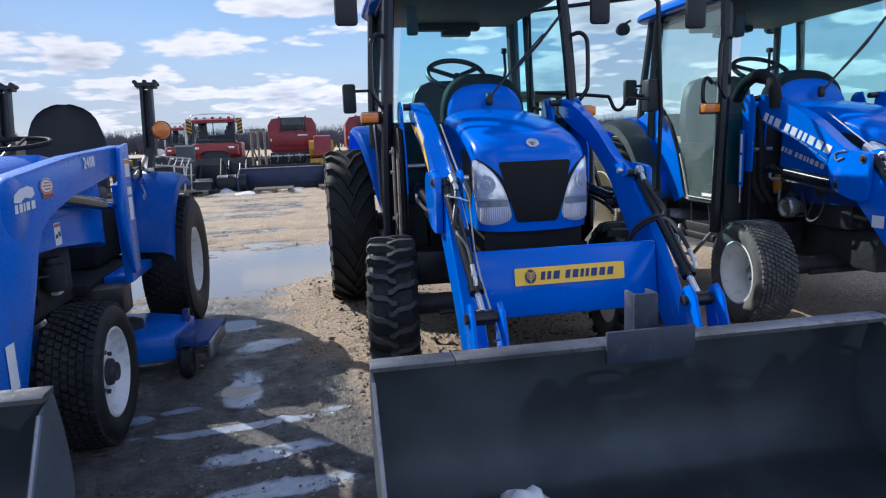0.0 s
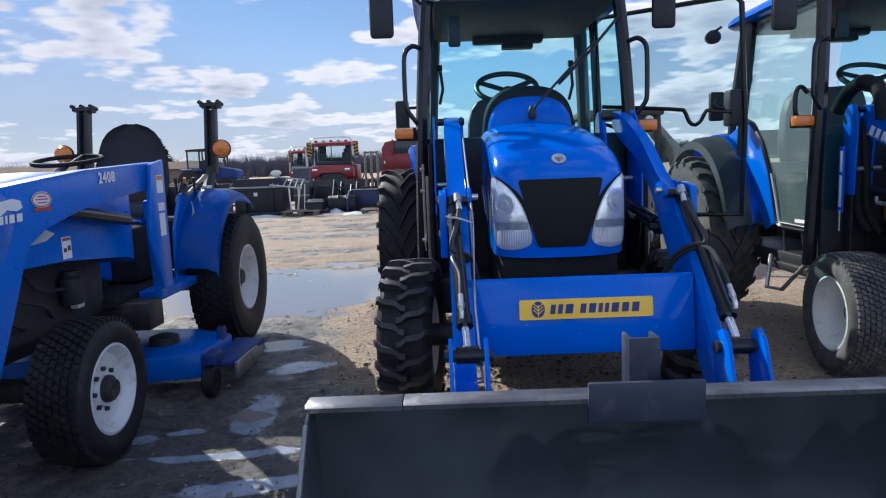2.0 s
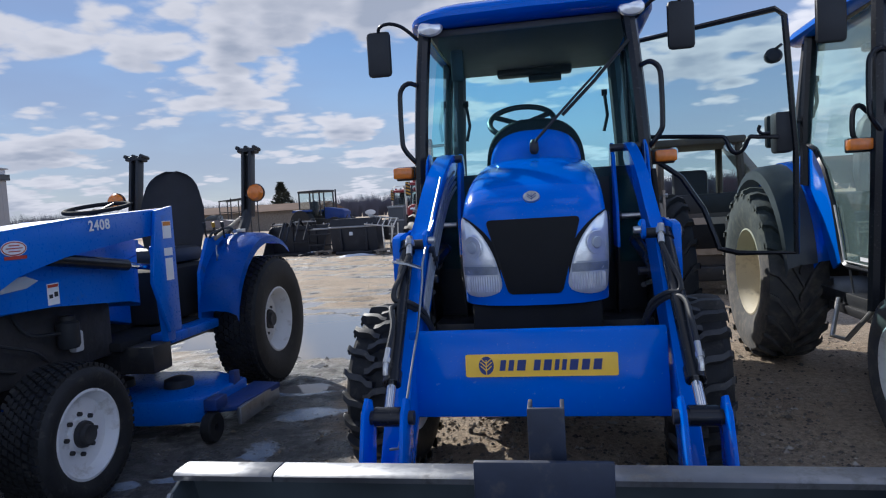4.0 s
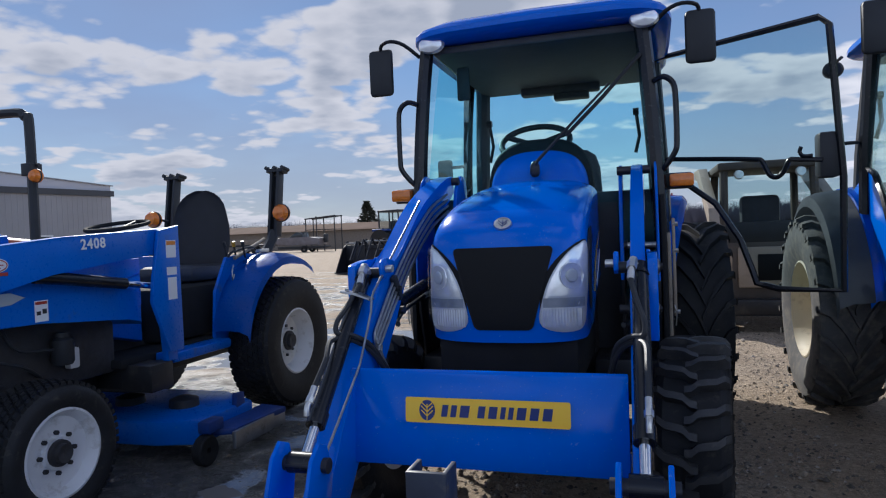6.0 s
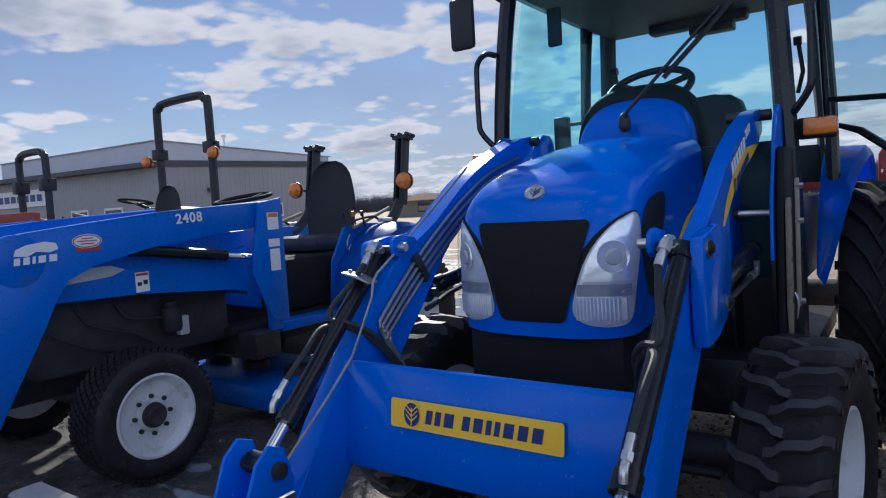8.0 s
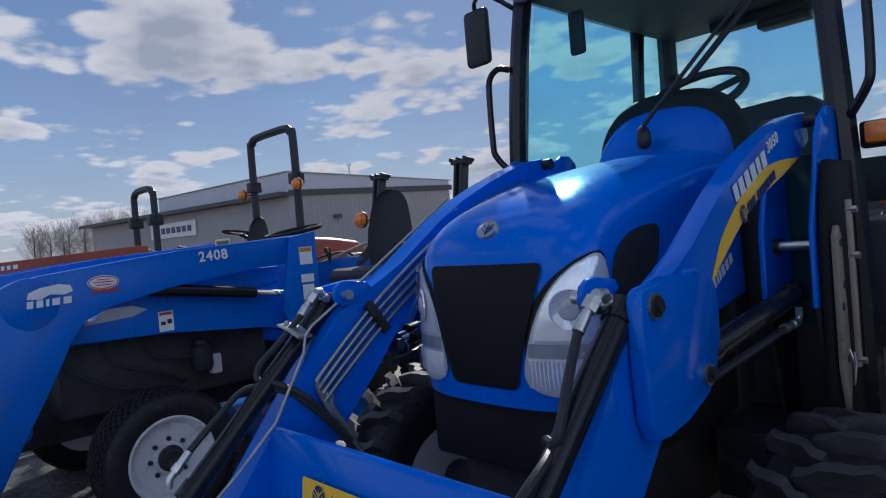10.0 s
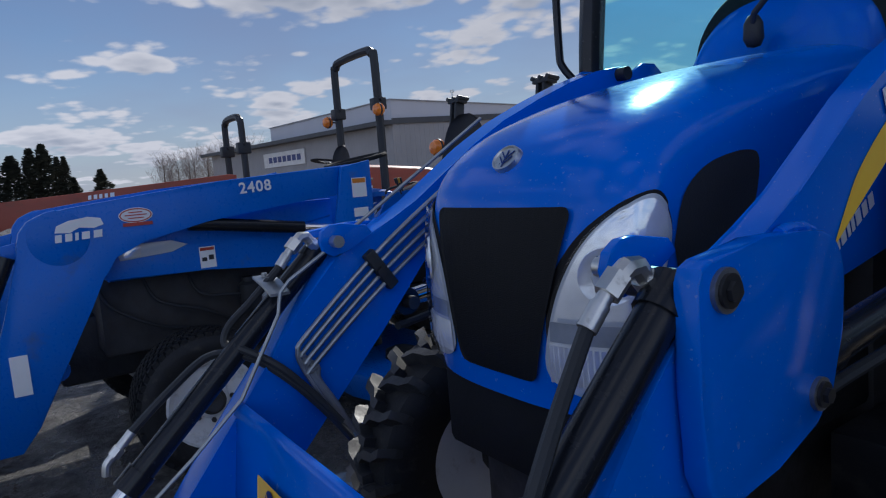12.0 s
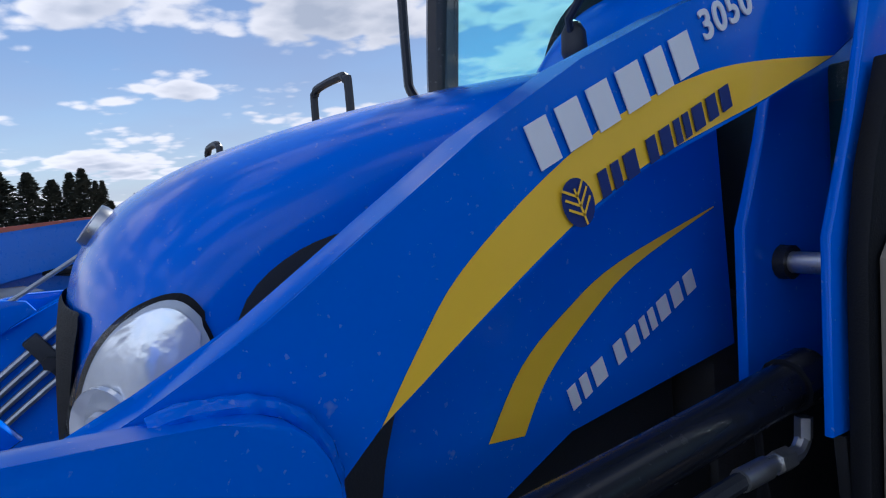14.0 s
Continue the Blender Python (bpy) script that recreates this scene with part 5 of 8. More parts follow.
    if near:   # the cab's front sits a little to the tractor's right
        for ob in set(t.children_recursive) - before:
            top = ob if ob.parent == t else ob.parent
            if top.name.split(".")[0] in ("front_pillar", "mirror_arm", "turn_signal", "grab_rail", "steering_wheel"):
                ob.data.transform(Matrix.Translation((-0.03, 0, 0)))
        door(t, 1, 63)
        wheel(t, (-0.765, 6.42, 0.435), 0.44, 0.29, 0.225, -1, "bar", white_rim, rubber, radians(-7))
        wheel(t, (0.745, 6.42, 0.435), 0.44, 0.29, 0.225, 1, "bar", white_rim, rubber, radians(-7))
        for s in (-1, 1):
            wheel(t, (0.91 * s, 8.60, 0.69), 0.69, 0.40, 0.32, s, "rear", white_rim, rubber)
    else:
        for s in (-1, 1):
            wheel(t, (0.80 * s, 6.55, 0.385), 0.385, 0.30, 0.235, s, "ribs", white_rim, rubber_dusty, radians(-6))
            wheel(t, (0.90 * s, 8.60, 0.70), 0.70, 0.44, 0.36, s, "rear", cream_rim, rubber_dusty, rim_label="cream painted steel wheel")
    t.location = (place[0], 6.6 + place[1], 0)
    return t


cab_tractor("loader_tractor", "glossy blue compact tractor with open cab door and front loader", True, (0, 0))
b1 = bucket("loader_bucket", "dull grey loader bucket with worn bright lip on wet ground", (0, 4.6, 0), -1.02, 1.10, 4.82, 0.638, 0.72)
bm = BOX(-0.145, 0.22, 4.72, 4.74, 0.57, 0.70, 0.006)
part("hook_plate", bm, hook_paint, b1, "grey welded hook plate")
bm = BOX(0.0, 0.10, 4.79, 4.805, 0.64, 0.82, 0.004)
for x in (0.0, 0.088):
    box(bm, x, x + 0.012, 4.80, 4.88, 0.64, 0.82, 0.003)
part("hook_bracket", bm, hook_paint, b1)
bm = bmesh.new()
bmesh.ops.create_icosphere(bm, subdivisions=3, radius=1)
for q in bm.verts:
    q.co = Vector((q.co.x * 0.11, q.co.y * 0.09, max(-0.2, q.co.z) * 0.11)) * (1 + 0.35 * noise.noise(q.co * 2.1))
bmesh.ops.translate(bm, verts=bm.verts, vec=(-0.52, 4.60, 0.075))
single("snow_lump", bm, snow, "lump of melting snow lying in the steel bucket", "snow", sharp=60)
right_tractor = cab_tractor("cab_tractor", "blue cab tractor with closed glass doors, loader and dusty turf tyres", False, (2.74, 0.22))
hose = smooth_path([(-0.57, 7.15, 1.66), (-0.56, 7.05, 1.78), (-0.56, 6.88, 1.83), (-0.56, 6.74, 1.76), (-0.56, 6.70, 1.66), (-0.55, 6.70, 1.58)], 5)
part("thick_hose", TUBE(hose, 0.046, 12), grip, right_tractor, "thick black wrapped hose")
hose = smooth_path([(-0.60, 7.0, 1.62), (-0.585, 6.93, 1.50), (-0.575, 6.90, 1.25), (-0.56, 6.90, 1.0), (-0.50, 6.86, 0.86)], 6)
for k, r in enumerate((0.030, 0.022)):
    part("thick_hose", TUBE([p + Vector((0.03 * k, -0.055 * k, 0)) for p in hose], r, 10), grip, right_tractor)
guard = smooth_path([(-0.80, 7.17, 1.62), (-0.85, 7.17, 1.66), (-0.85, 7.17, 1.80), (-0.81, 7.18, 1.84), (-0.76, 7.19, 1.80)], 4)
part("signal_guard", TUBE(guard, 0.016, 8), black_gloss, right_tractor)


# ---- open tractors ----
def rollbar(t, x, y, z0, z1, half, folded, thick=0.052):
    if folded:
        for s in (-1, 1):
            c = x + half * s
            lean = Matrix.Translation((c, y - 0.02, z0)) @ Matrix.Rotation(radians(-9), 4, "X")
            h = z1 - z0
            bm = BOX(-0.046, -0.020, -0.045, 0.045, 0.0, h, 0.006, m=lean)
            box(bm, 0.020, 0.046, -0.045, 0.045, 0.0, h, 0.006, m=lean)
            box(bm, -0.040, 0.040, 0.005, 0.035, 0.0, h - 0.05, 0.004, m=lean)
            post = part("rollbar_post", bm, black, t, "black rollbar post with its hoop folded off")
            bm = BOX(-0.082, 0.082, -0.05, 0.05, h - 0.035, h + 0.002, 0.008, m=lean)
            for dx in (-0.078, 0.0, 0.078):
                tube(bm, [lean @ Vector((dx, -0.055, h + 0.004)), lean @ Vector((dx, 0.055, h + 0.004))], 0.018, 8)
            part("post_head", bm, black, post)
            foot = smooth_path([(c, y - 0.30, z0 - 0.20), (c, y - 0.20, z0 - 0.16), (c, y - 0.09, z0 - 0.06), (c, y - 0.02, z0 + 0.04)], 4)
            part("post_bracket", TUBE(foot, 0.045, 8), black, post, "bent black foot of the post")
    else:
        c = min(0.20, half * 0.45)   # radius of its upper corners
        pts = smooth_path([(x - half, y, z0), (x - half, y, z1 - c), (x - half + c * 0.29, y, z1 - c * 0.29), (x - half + c, y, z1), (x + half - c, y, z1), (x + half - c * 0.29, y, z1 - c * 0.29), (x + half, y, z1 - c), (x + half, y, z0)], 5)
        hoop = part("rollbar_hoop", TUBE(pts, thick, 8), black, t, "black steel rollbar hoop")
        for s in (-1, 1):
            zz = z0 + (z1 - z0) * 0.625
            part("hoop_hinge", BOX(x + half * s - thick * 1.3, x + half * s + thick * 1.3, y - 0.08, y + 0.08, zz - 0.08, zz + 0.06, 0.012), black, hoop)
            part("hinge_pin", TUBE([(x + half * s - thick * 2.1, y, zz + 0.04), (x + half * s + thick * 2.1, y, zz + 0.04)], 0.02, 8), black_steel, hoop)


def beacon(t, p, facing=-1):
    bm = bmesh.new()
    lathe(bm, [(-0.066, 0.0), (-0.055, 0.052), (-0.025, 0.072), (0.03, 0.072), (0.055, 0.052), (0.066, 0.0)], 18, "y", p, False)
    l = part("amber_lamp", bm, amber, t, "round amber warning lamp")
    bm = bmesh.new()
    lathe(bm, [(-0.004, 0.0), (-0.004, 0.079), (0.010, 0.079), (0.010, 0.0)], 18, "y", p, False)
    part("lamp_back", bm, black, l)
    return l


def open_tractor(name, label, cx, y0, paint, loader_paint, opts):
    """A compact tractor without a cab: local x about cx, front axle at y0."""
    t = thing(name, label, "tractor", (cx, y0, 0))

    def X(v):
        return cx + v

    def PY(pts):
        return [(p[0] + y0, p[1]) for p in pts]
    # hood
    bm = bmesh.new()
    rows = []
    for y, w, h in ((-0.62, 0.22, 1.14), (-0.60, 0.27, 1.22), (-0.50, 0.30, 1.28), (-0.1, 0.32, 1.35), (0.5, 0.33, 1.41), (0.85, 0.33, 1.44)):
        row = []
        for k in range(13):
            a = radians(180 - 15 * k)
            row.append((X(w * math.copysign(abs(math.cos(a)) ** 0.45, math.cos(a))), y0 + y, 0.99 + (h - 0.99) * math.sin(radians(15 * k)) ** 0.35))
        rows.append(row)
    v = grid(bm, rows)
    bm.faces.new(v[0])
    bm.faces.new(v[-1])
    hood = part("hood", bm, paint, t, "rounded engine hood")
    part("grille", BOX(X(-0.19), X(0.19), y0 - 0.635, y0 - 0.60, 0.80, 1.05, 0.01), black, hood)
    bm = BOX(X(-0.2), X(0.2), y0 - 0.6, y0 + 2.4, 0.42, 0.78, 0.03)
    box(bm, X(-0.27), X(0.27), y0 + 0.1, y0 + 0.8, 0.6, 1.0, 0.03)
    tube(bm, [(X(-0.7), y0, 0.36), (X(0.7), y0, 0.36)], 0.06, 12)
    tube(bm, [(X(-0.75), y0 + 2.3, 0.52), (X(0.75), y0 + 2.3, 0.52)], 0.09, 12)
    part("chassis", bm, engine, t, "dark oily chassis and axles")
    part("engine_side", BOX(X(-0.44), X(0.44), y0 - 0.40, y0 + 0.80, 0.58, 1.0, 0.03), engine, t)
    for s in (-1, 1):
        # filter can, hoses and the arched guard of the front axle
        bm = bmesh.new()
        lathe(bm, [(-0.08, 0.0), (-0.08, 0.05), (-0.06, 0.06), (0.06, 0.06), (0.075, 0.04), (0.10, 0.04), (0.10, 0.0)], 16, "z", (X(0.50 * s), y0 + 0.35, 0.80), False)
        part("oil_filter", bm, black, t)
        part("reservoir", BOX(X(0.45 * s), X(0.50 * s), y0 + 0.40, y0 + 0.47, 0.68, 0.80, 0.012), white_paint, t, "small white plastic reservoir")
        for k in range(3):
            hp = smooth_path([(X(0.44 * s), y0 - 0.40 + 0.22 * k, 0.96), (X(0.48 * s), y0 - 0.34 + 0.22 * k, 0.84), (X(0.50 * s), y0 - 0.15 + 0.24 * k, 0.72 + 0.04 * k), (X(0.43 * s), y0 + 0.05 + 0.22 * k, 0.66)], 5)
            part("engine_hose", TUBE(hp, 0.009, 7), black, t)
        part("axle_knuckle", TUBE([(X(0.55 * s), y0, 0.26), (X(0.55 * s), y0, 0.50)], 0.055, 12), engine, t)
        part("guard_tube", TUBE(smooth_path([(X(0.36 * s), y0 - 0.66, 0.45), (X(0.38 * s), y0 - 0.72, 0.75), (X(0.30 * s), y0 - 0.70, 1.02)], 4), 0.022, 8), black_gloss, t)
    # dash, steering, platform, seat, fenders
    part("dash", PRISM(PY([(0.82, 0.8), (0.82, 1.36), (0.95, 1.44), (1.12, 1.42), (1.2, 1.2), (1.2, 0.7)]), X(-0.30), X(0.30), 0.03), paint, t)
    drop = opts.get("wheel_drop", 0.0)
    ring = [(X(0.0) + 0.21 * math.cos(a), y0 + 1.33 + 0.205 * math.sin(a), 1.515 - drop + 0.035 * math.sin(a)) for a in [2 * math.pi * k / 28 for k in range(28)]]
    sw = part("steering_wheel", TUBE(ring, 0.015, 8, closed=True), grip, t, "black steering wheel")
    bm = bmesh.new()
    for a in (90, 210, 330):
        tube(bm, [(X(0), y0 + 1.31, 1.48 - drop), (X(0.19 * math.cos(radians(a))), y0 + 1.33 + 0.18 * math.sin(radians(a)), 1.515 - drop + 0.032 * math.sin(radians(a)))], 0.011, 6)
    tube(bm, [(X(0), y0 + 1.31, 1.49 - drop), (X(0), y0 + 1.08, 1.38 - drop)], 0.025, 8)
    part("steering_spoke", bm, black, sw)
    part("platform", BOX(X(-0.52), X(0.52), y0 + 0.75, y0 + 1.75, 0.60, 0.66, 0.015), grip, t)
    part("seat_pedestal", BOX(X(-0.42), X(0.42), y0 + 1.30, y0 + 2.40, 0.664, 1.055, 0.04), grip, t, "matt black pedestal below the seat")
    for s in (-1, 1):
        part("step_box", BOX(X(0.24 * s), X(0.50 * s), y0 + 0.80, y0 + 1.22, 0.44, 0.598, 0.03), grip, t)
        part("step_skirt", BOX(X(0.525 * s), X(0.68 * s), y0 + 1.04, y0 + 1.66, 0.59, 0.655, 0.012), paint, t)
    if opts.get("seat", True):
        bm = bmesh.new()
        rows = []
        for k in range(15):
            z = 1.49 - 0.33 * math.cos(math.pi * k / 14)
            w = interp([(1.16, 0.26), (1.35, 0.30), (1.5, 0.295), (1.66, 0.25), (1.82, 0.20)], z) * max(0.05, 1 - max(0, (z - 1.62) / 0.202) ** 3.2) ** 0.5
            rows.append([(X(w * j / 5), y0 + 2.27 + 0.10 * (z - 1.16) - 0.05 * (j / 5) ** 2, z) for j in range(-5, 6)])
        grid(bm, rows)
        bmesh.ops.solidify(bm, geom=bm.faces[:], thickness=0.10)
        seat = part("seat_back", bm, seat_fabric, t, "tall dark vinyl seat back", 60)
        part("seat_cushion", BOX(X(-0.27), X(0.27), y0 + 1.78, y0 + 2.25, 1.06, 1.19, 0.05), seat_fabric, seat)
        part("seat_base", BOX(X(-0.2), X(0.2), y0 + 1.85, y0 + 2.3, 0.75, 1.08, 0.02), black, seat)
    for s in (-1, 1):
        arc = [(2.30 - math.cos(a) * 0.66, 0.56 + math.sin(a) * 0.68) for a in [radians(10 + 114 * k / 12) for k in range(13)]]
        rows = []
        for y, z in arc:
            rows.append([(X(x * s), y0 + y, z + dz) for x, dz in ((0.53, 0.02), (0.62, 0.03), (0.76, 0.02), (0.83, -0.01), (0.845, -0.06))])
        bm = bmesh.new()
        grid(bm, rows)
        bmesh.ops.solidify(bm, geom=bm.faces[:], thickness=0.012)
        f = part("rear_fender", bm, paint, t, "curved fender over the rear wheel")
        part("fender_wall", PRISM(PY([(1.66, 0.60), (1.70, 1.0), (1.85, 1.25), (2.1, 1.27), (2.5, 1.25), (2.5, 0.7)]), X(0.51 * s), X(0.535 * s)), paint, f)
        for k in range(3):
            px, py = X((0.47 + 0.05 * k) * s), y0 + 1.95 + 0.05 * k
            part("lever", TUBE([(px, py, 1.24), (px + 0.01, py - 0.04, 1.34)], 0.008, 6), black_steel, f)
            part("lever_knob", TUBE([(px + 0.01, py - 0.04, 1.33), (px + 0.012, py - 0.05, 1.37)], 0.014, 8), (yellow_paint if k == 1 else black), f)
        part("hinge_plate", BOX(X(0.555 * s), X(0.60 * s), y0 + 2.22, y0 + 2.36, 1.27, 1.30, 0.004), zinc, f, "bright zinc hinge plate")
        part("loop_cable", TUBE(smooth_path([(X(0.63 * s), y0 + 1.80, 1.19), (X(0.66 * s), y0 + 1.74, 1.15), (X(0.665 * s), y0 + 1.73, 1.10), (X(0.645 * s), y0 + 1.76, 1.08), (X(0.635 * s), y0 + 1.80, 1.12)], 5), 0.005, 6), line_steel, f)
        part("rod_bundle", TUBE([(X(0.56 * s), y0 + 1.92, 1.24), (X(0.53 * s), y0 + 2.40, 1.38)], 0.016, 8), stand_paint, f, "tan rod beside the hinge")
        part("fender_handle", TUBE(smooth_path([(X(0.55 * s), y0 + 1.85, 1.25), (X(0.56 * s), y0 + 1.9, 1.29), (X(0.56 * s), y0 + 2.15, 1.32), (X(0.55 * s), y0 + 2.25, 1.28)], 4), 0.010, 8), black_steel, f)
    rollbar(t, cx, y0 + 2.56, opts.get("bar0", 1.40), opts.get("bar1", 2.0), opts.get("bar_half", 0.545), opts.get("folded", True), opts.get("thick", 0.052))
    for s in (-1, 1) if opts.get("lamps", True) else ():
        zb = opts.get("lamp_z", 1.60)
        b = beacon(t, (X((opts.get("bar_half", 0.545) + opts.get("lamp_out", 0.12)) * s), y0 + 2.47, zb))
        part("lamp_stalk", TUBE([(X(opts.get("bar_half", 0.545) * s), y0 + 2.53, zb - 0.02), (X((opts.get("bar_half", 0.545) + opts.get("lamp_out", 0.12)) * s), y0 + 2.51, zb)], 0.012, 6), black, b)
    # loader
    for s in (-1, 1) if opts.get("loader", True) else ():
        xo, xi = X(0.735 * s), X(0.655 * s)
        boom = [(-0.61, 1.340), (-0.5, 1.360), (-0.2, 1.393), (0.17, 1.430), (1.01, 1.478), (1.02, 1.40), (0.92, 1.315), (0.55, 1.285), (0.10, 1.235), (-0.20, 1.18), (-0.33, 1.12), (-0.40, 1.02), (-0.45, 0.90), (-0.72, 0.40), (-0.80, 0.30), (-0.95, 0.30), (-0.98, 0.40), (-0.80, 0.88), (-0.715, 1.14), (-0.712, 1.21), (-0.695, 1.27), (-0.66, 1.315)]
        arm = part("loader_boom", PRISM(PY(boom), xi, xo, 0.008), loader_paint, t, "broad loader boom arm")
        mast = part("loader_mast", PRISM(PY([(0.85, 1.46), (1.03, 1.49), (1.035, 0.69), (0.91, 0.69), (0.77, 1.02), (0.785, 1.13)]), X(0.740 * s), X(0.765 * s), 0.004), loader_paint, t)
        part("mast_plate", PRISM(PY([(0.86, 1.24), (1.0, 1.26), (1.0, 0.63), (0.92, 0.63)]), X(0.690 * s), X(0.738 * s), 0.004), loader_paint, mast)
        part("mast_foot", BOX(X(0.25 * s), X(0.70 * s), y0 + 0.8, y0 + 1.0, 0.45, 0.62, 0.01), black_steel, mast)
        a, b = Vector((X(0.695 * s), y0 - 0.75, 1.17)), Vector((X(0.695 * s), y0 - 1.07, 0.46))
        ram = part("tilt_cylinder", TUBE([a, a.lerp(b, 0.72)], 0.034, 12), black_gloss, t, "black hydraulic cylinder before the boom")
        part("piston_rod", TUBE([a.lerp(b, 0.70), b], 0.018, 10), chrome, ram)
        part("ram_link", PRISM(PY([(-0.66, 1.24), (-0.80, 1.21), (-0.80, 1.13), (-0.66, 1.14)]), X(0.66 * s), X(0.672 * s), 0.004), loader_paint, ram)
        part("ram_link", PRISM(PY([(-0.92, 0.50), (-1.12, 0.52), (-1.10, 0.30), (-0.90, 0.30)]), X(0.66 * s), X(0.672 * s), 0.004), loader_paint, ram)
        panel = [(-0.42, 1.135), (0.0, 1.125), (0.40, 1.115), (0.82, 1.20), (0.82, 0.88), (0.72, 0.935), (0.1, 0.985), (-0.36, 0.99)]
        part("hood_side", PRISM(PY(panel), X(0.32 * s), X(0.635 * s), 0.012), loader_paint, arm, "broad lower hood side")
        part("side_screen", BOX(X(0.600 * s), X(0.626 * s), y0 - 0.34, y0 + 0.83, 1.0, 1.29, 0.004), loader_paint, arm, "blue side screen behind the boom")
        knuckle = [(-0.545 + 0.125 * math.cos(a), 1.232 + 0.125 * math.sin(a)) for a in [2 * math.pi * k / 28 for k in range(28)]]
        part("boom_knuckle", PRISM(PY(knuckle), X(0.70 * s), X(0.7375 * s), 0.005), loader_paint, arm, "rounded front end of the boom")
        ram = part("boom_cylinder", TUBE([(X(0.70 * s), y0 + 0.02, 1.232), (X(0.70 * s), y0 + 0.16, 1.214), (X(0.70 * s), y0 + 0.62, 1.148)], 0.034, 12), black_gloss, arm, "black cylinder under the boom")
        part("piston_rod", TUBE([(X(0.70 * s), y0 + 0.60, 1.151), (X(0.70 * s), y0 + 0.86, 1.113)], 0.019, 10), chrome, ram)
        part("side_headlight", PRISM(PY([(-0.31, 1.125), (-0.26, 1.160), (-0.06, 1.160), (0.02, 1.13), (-0.06, 1.100), (-0.30, 1.085)]), X(0.63 * s), X(0.642 * s), 0.005), lamp_bezel, t, "clear headlight in the hood side")
        part("side_reflector", PRISM(PY([(-0.285, 1.118), (-0.255, 1.148), (-0.20, 1.148), (-0.205, 1.098), (-0.28, 1.094)]), X(0.6425 * s), X(0.646 * s), 0.001), lamp_silver, t)
        xd = X(0.7395 * s)
        if opts.get("stickers", True):
            for nm, yy, zz, w, h, mt in (("warning_sticker", 0.95, 1.34, 0.09, 0.11, white_decal), ("warning_sticker", 0.95, 1.20, 0.09, 0.05, white_decal), ("warning_sticker", 0.95, 1.09, 0.08, 0.14, white_decal)):
                part(nm, BOX(X(0.7655 * s), X(0.767 * s), y0 + yy - w / 2, y0 + yy + w / 2, zz - h / 2, zz + h / 2), mt, mast)
            part("sticker_band", BOX(X(0.7675 * s), X(0.7685 * s), y0 + 0.91, y0 + 0.99, 1.365, 1.39), orange_decal, mast)
            xd = X(0.6365 * s)
            st = part("warning_sticker", BOX(xd, xd + 0.001 * s, y0 + 0.11 - 0.04, y0 + 0.11 + 0.04, 0.995, 1.105), white_decal, arm)
            part("sticker_band", BOX(xd + 0.0015 * s, xd + 0.0025 * s, y0 + 0.075, y0 + 0.145, 1.085, 1.10), red_decal, arm)
            part("sticker_band", BOX(xd + 0.0015 * s, xd + 0.0025 * s, y0 + 0.08, y0 + 0.105, 1.03, 1.05), black, arm)
            part("sticker_band", BOX(xd + 0.0015 * s, xd + 0.0025 * s, y0 + 0.115, y0 + 0.14, 1.035, 1.06), black, arm)
            xd = X(0.7395 * s)
            part("warning_sticker", BOX(xd, xd + 0.001 * s, y0 - 0.80, y0 - 0.73, 0.56, 0.74), white_decal, arm)
            bm = bmesh.new()
            bm.faces.new([bm.verts.new((xd, y0 - 0.22 + 0.075 * math.cos(a), 1.302 + 0.036 * math.sin(a))) for a in [2 * math.pi * k / 24 for k in range(24)]])
            oval = part("oval_sticker", bm, white_decal, arm, "oval white dealer sticker with a red ring")
            part("sticker_ring", TUBE([(xd, y0 - 0.22 + 0.068 * math.cos(a), 1.302 + 0.030 * math.sin(a)) for a in [2 * math.pi * k / 24 for k in range(24)]], 0.0028, 6, closed=True), red_decal, oval)
            for zz, w in ((1.316, 0.030), (1.303, 0.048), (1.289, 0.034)):
                part("sticker_band", BOX(xd + 0.0012 * s, xd + 0.0022 * s, y0 - 0.22 - w, y0 - 0.22 + w, zz - 0.0025, zz + 0.0025), red_decal, oval)
            part("sticker_band", BOX(xd, xd + 0.001 * s, y0 - 0.28, y0 - 0.15, 1.252, 1.268), red_decal, arm)
            # white animal-shaped maker's mark as a plain patch over bars
            patch = [(-0.56, 1.255), (-0.55, 1.285), (-0.50, 1.305), (-0.42, 1.315), (-0.37, 1.305), (-0.36, 1.275), (-0.40, 1.262), (-0.46, 1.27), (-0.50, 1.25)]
            part("white_mark", PRISM(PY(patch), xd, xd + 0.001 * s), white_decal, arm, "plain white maker's mark")
            m = surf((xd + 0.001 * s, y0 - (0.565 if s > 0 else 0.365), 1.228 if s > 0 else 1.237), (0, s, 0.04), (0, 0, 1))
            bars(arm, [(0, 0.17), (0.2, 0.38), (0.41, 0.5), (0.53, 0.74), (0.77, 1.0)], m, 0.034, 0.20, white_decal)
        if opts.get("number"):
            m = surf((xd + 0.001 * s, y0 + 0.365, 1.388), (0, s, 0.05 * s), (0, 0, 1))
            lettering("model_number", opts["number"], 0.078, m, white_decal, arm, 0.001)
    for s in (-1, 1):
        wheel(t, (X(0.75 * s), y0, 0.355), 0.36, 0.27, 0.225, s, "turf", opts.get("rim", white_rim), rubber, radians(opts.get("steer", 0)), dish=-0.03)
        wheel(t, (X(0.72 * s), y0 + 2.30, 0.53), 0.535, 0.36, 0.27, s, "turf", opts.get("rim", white_rim), rubber, dish=0.0)
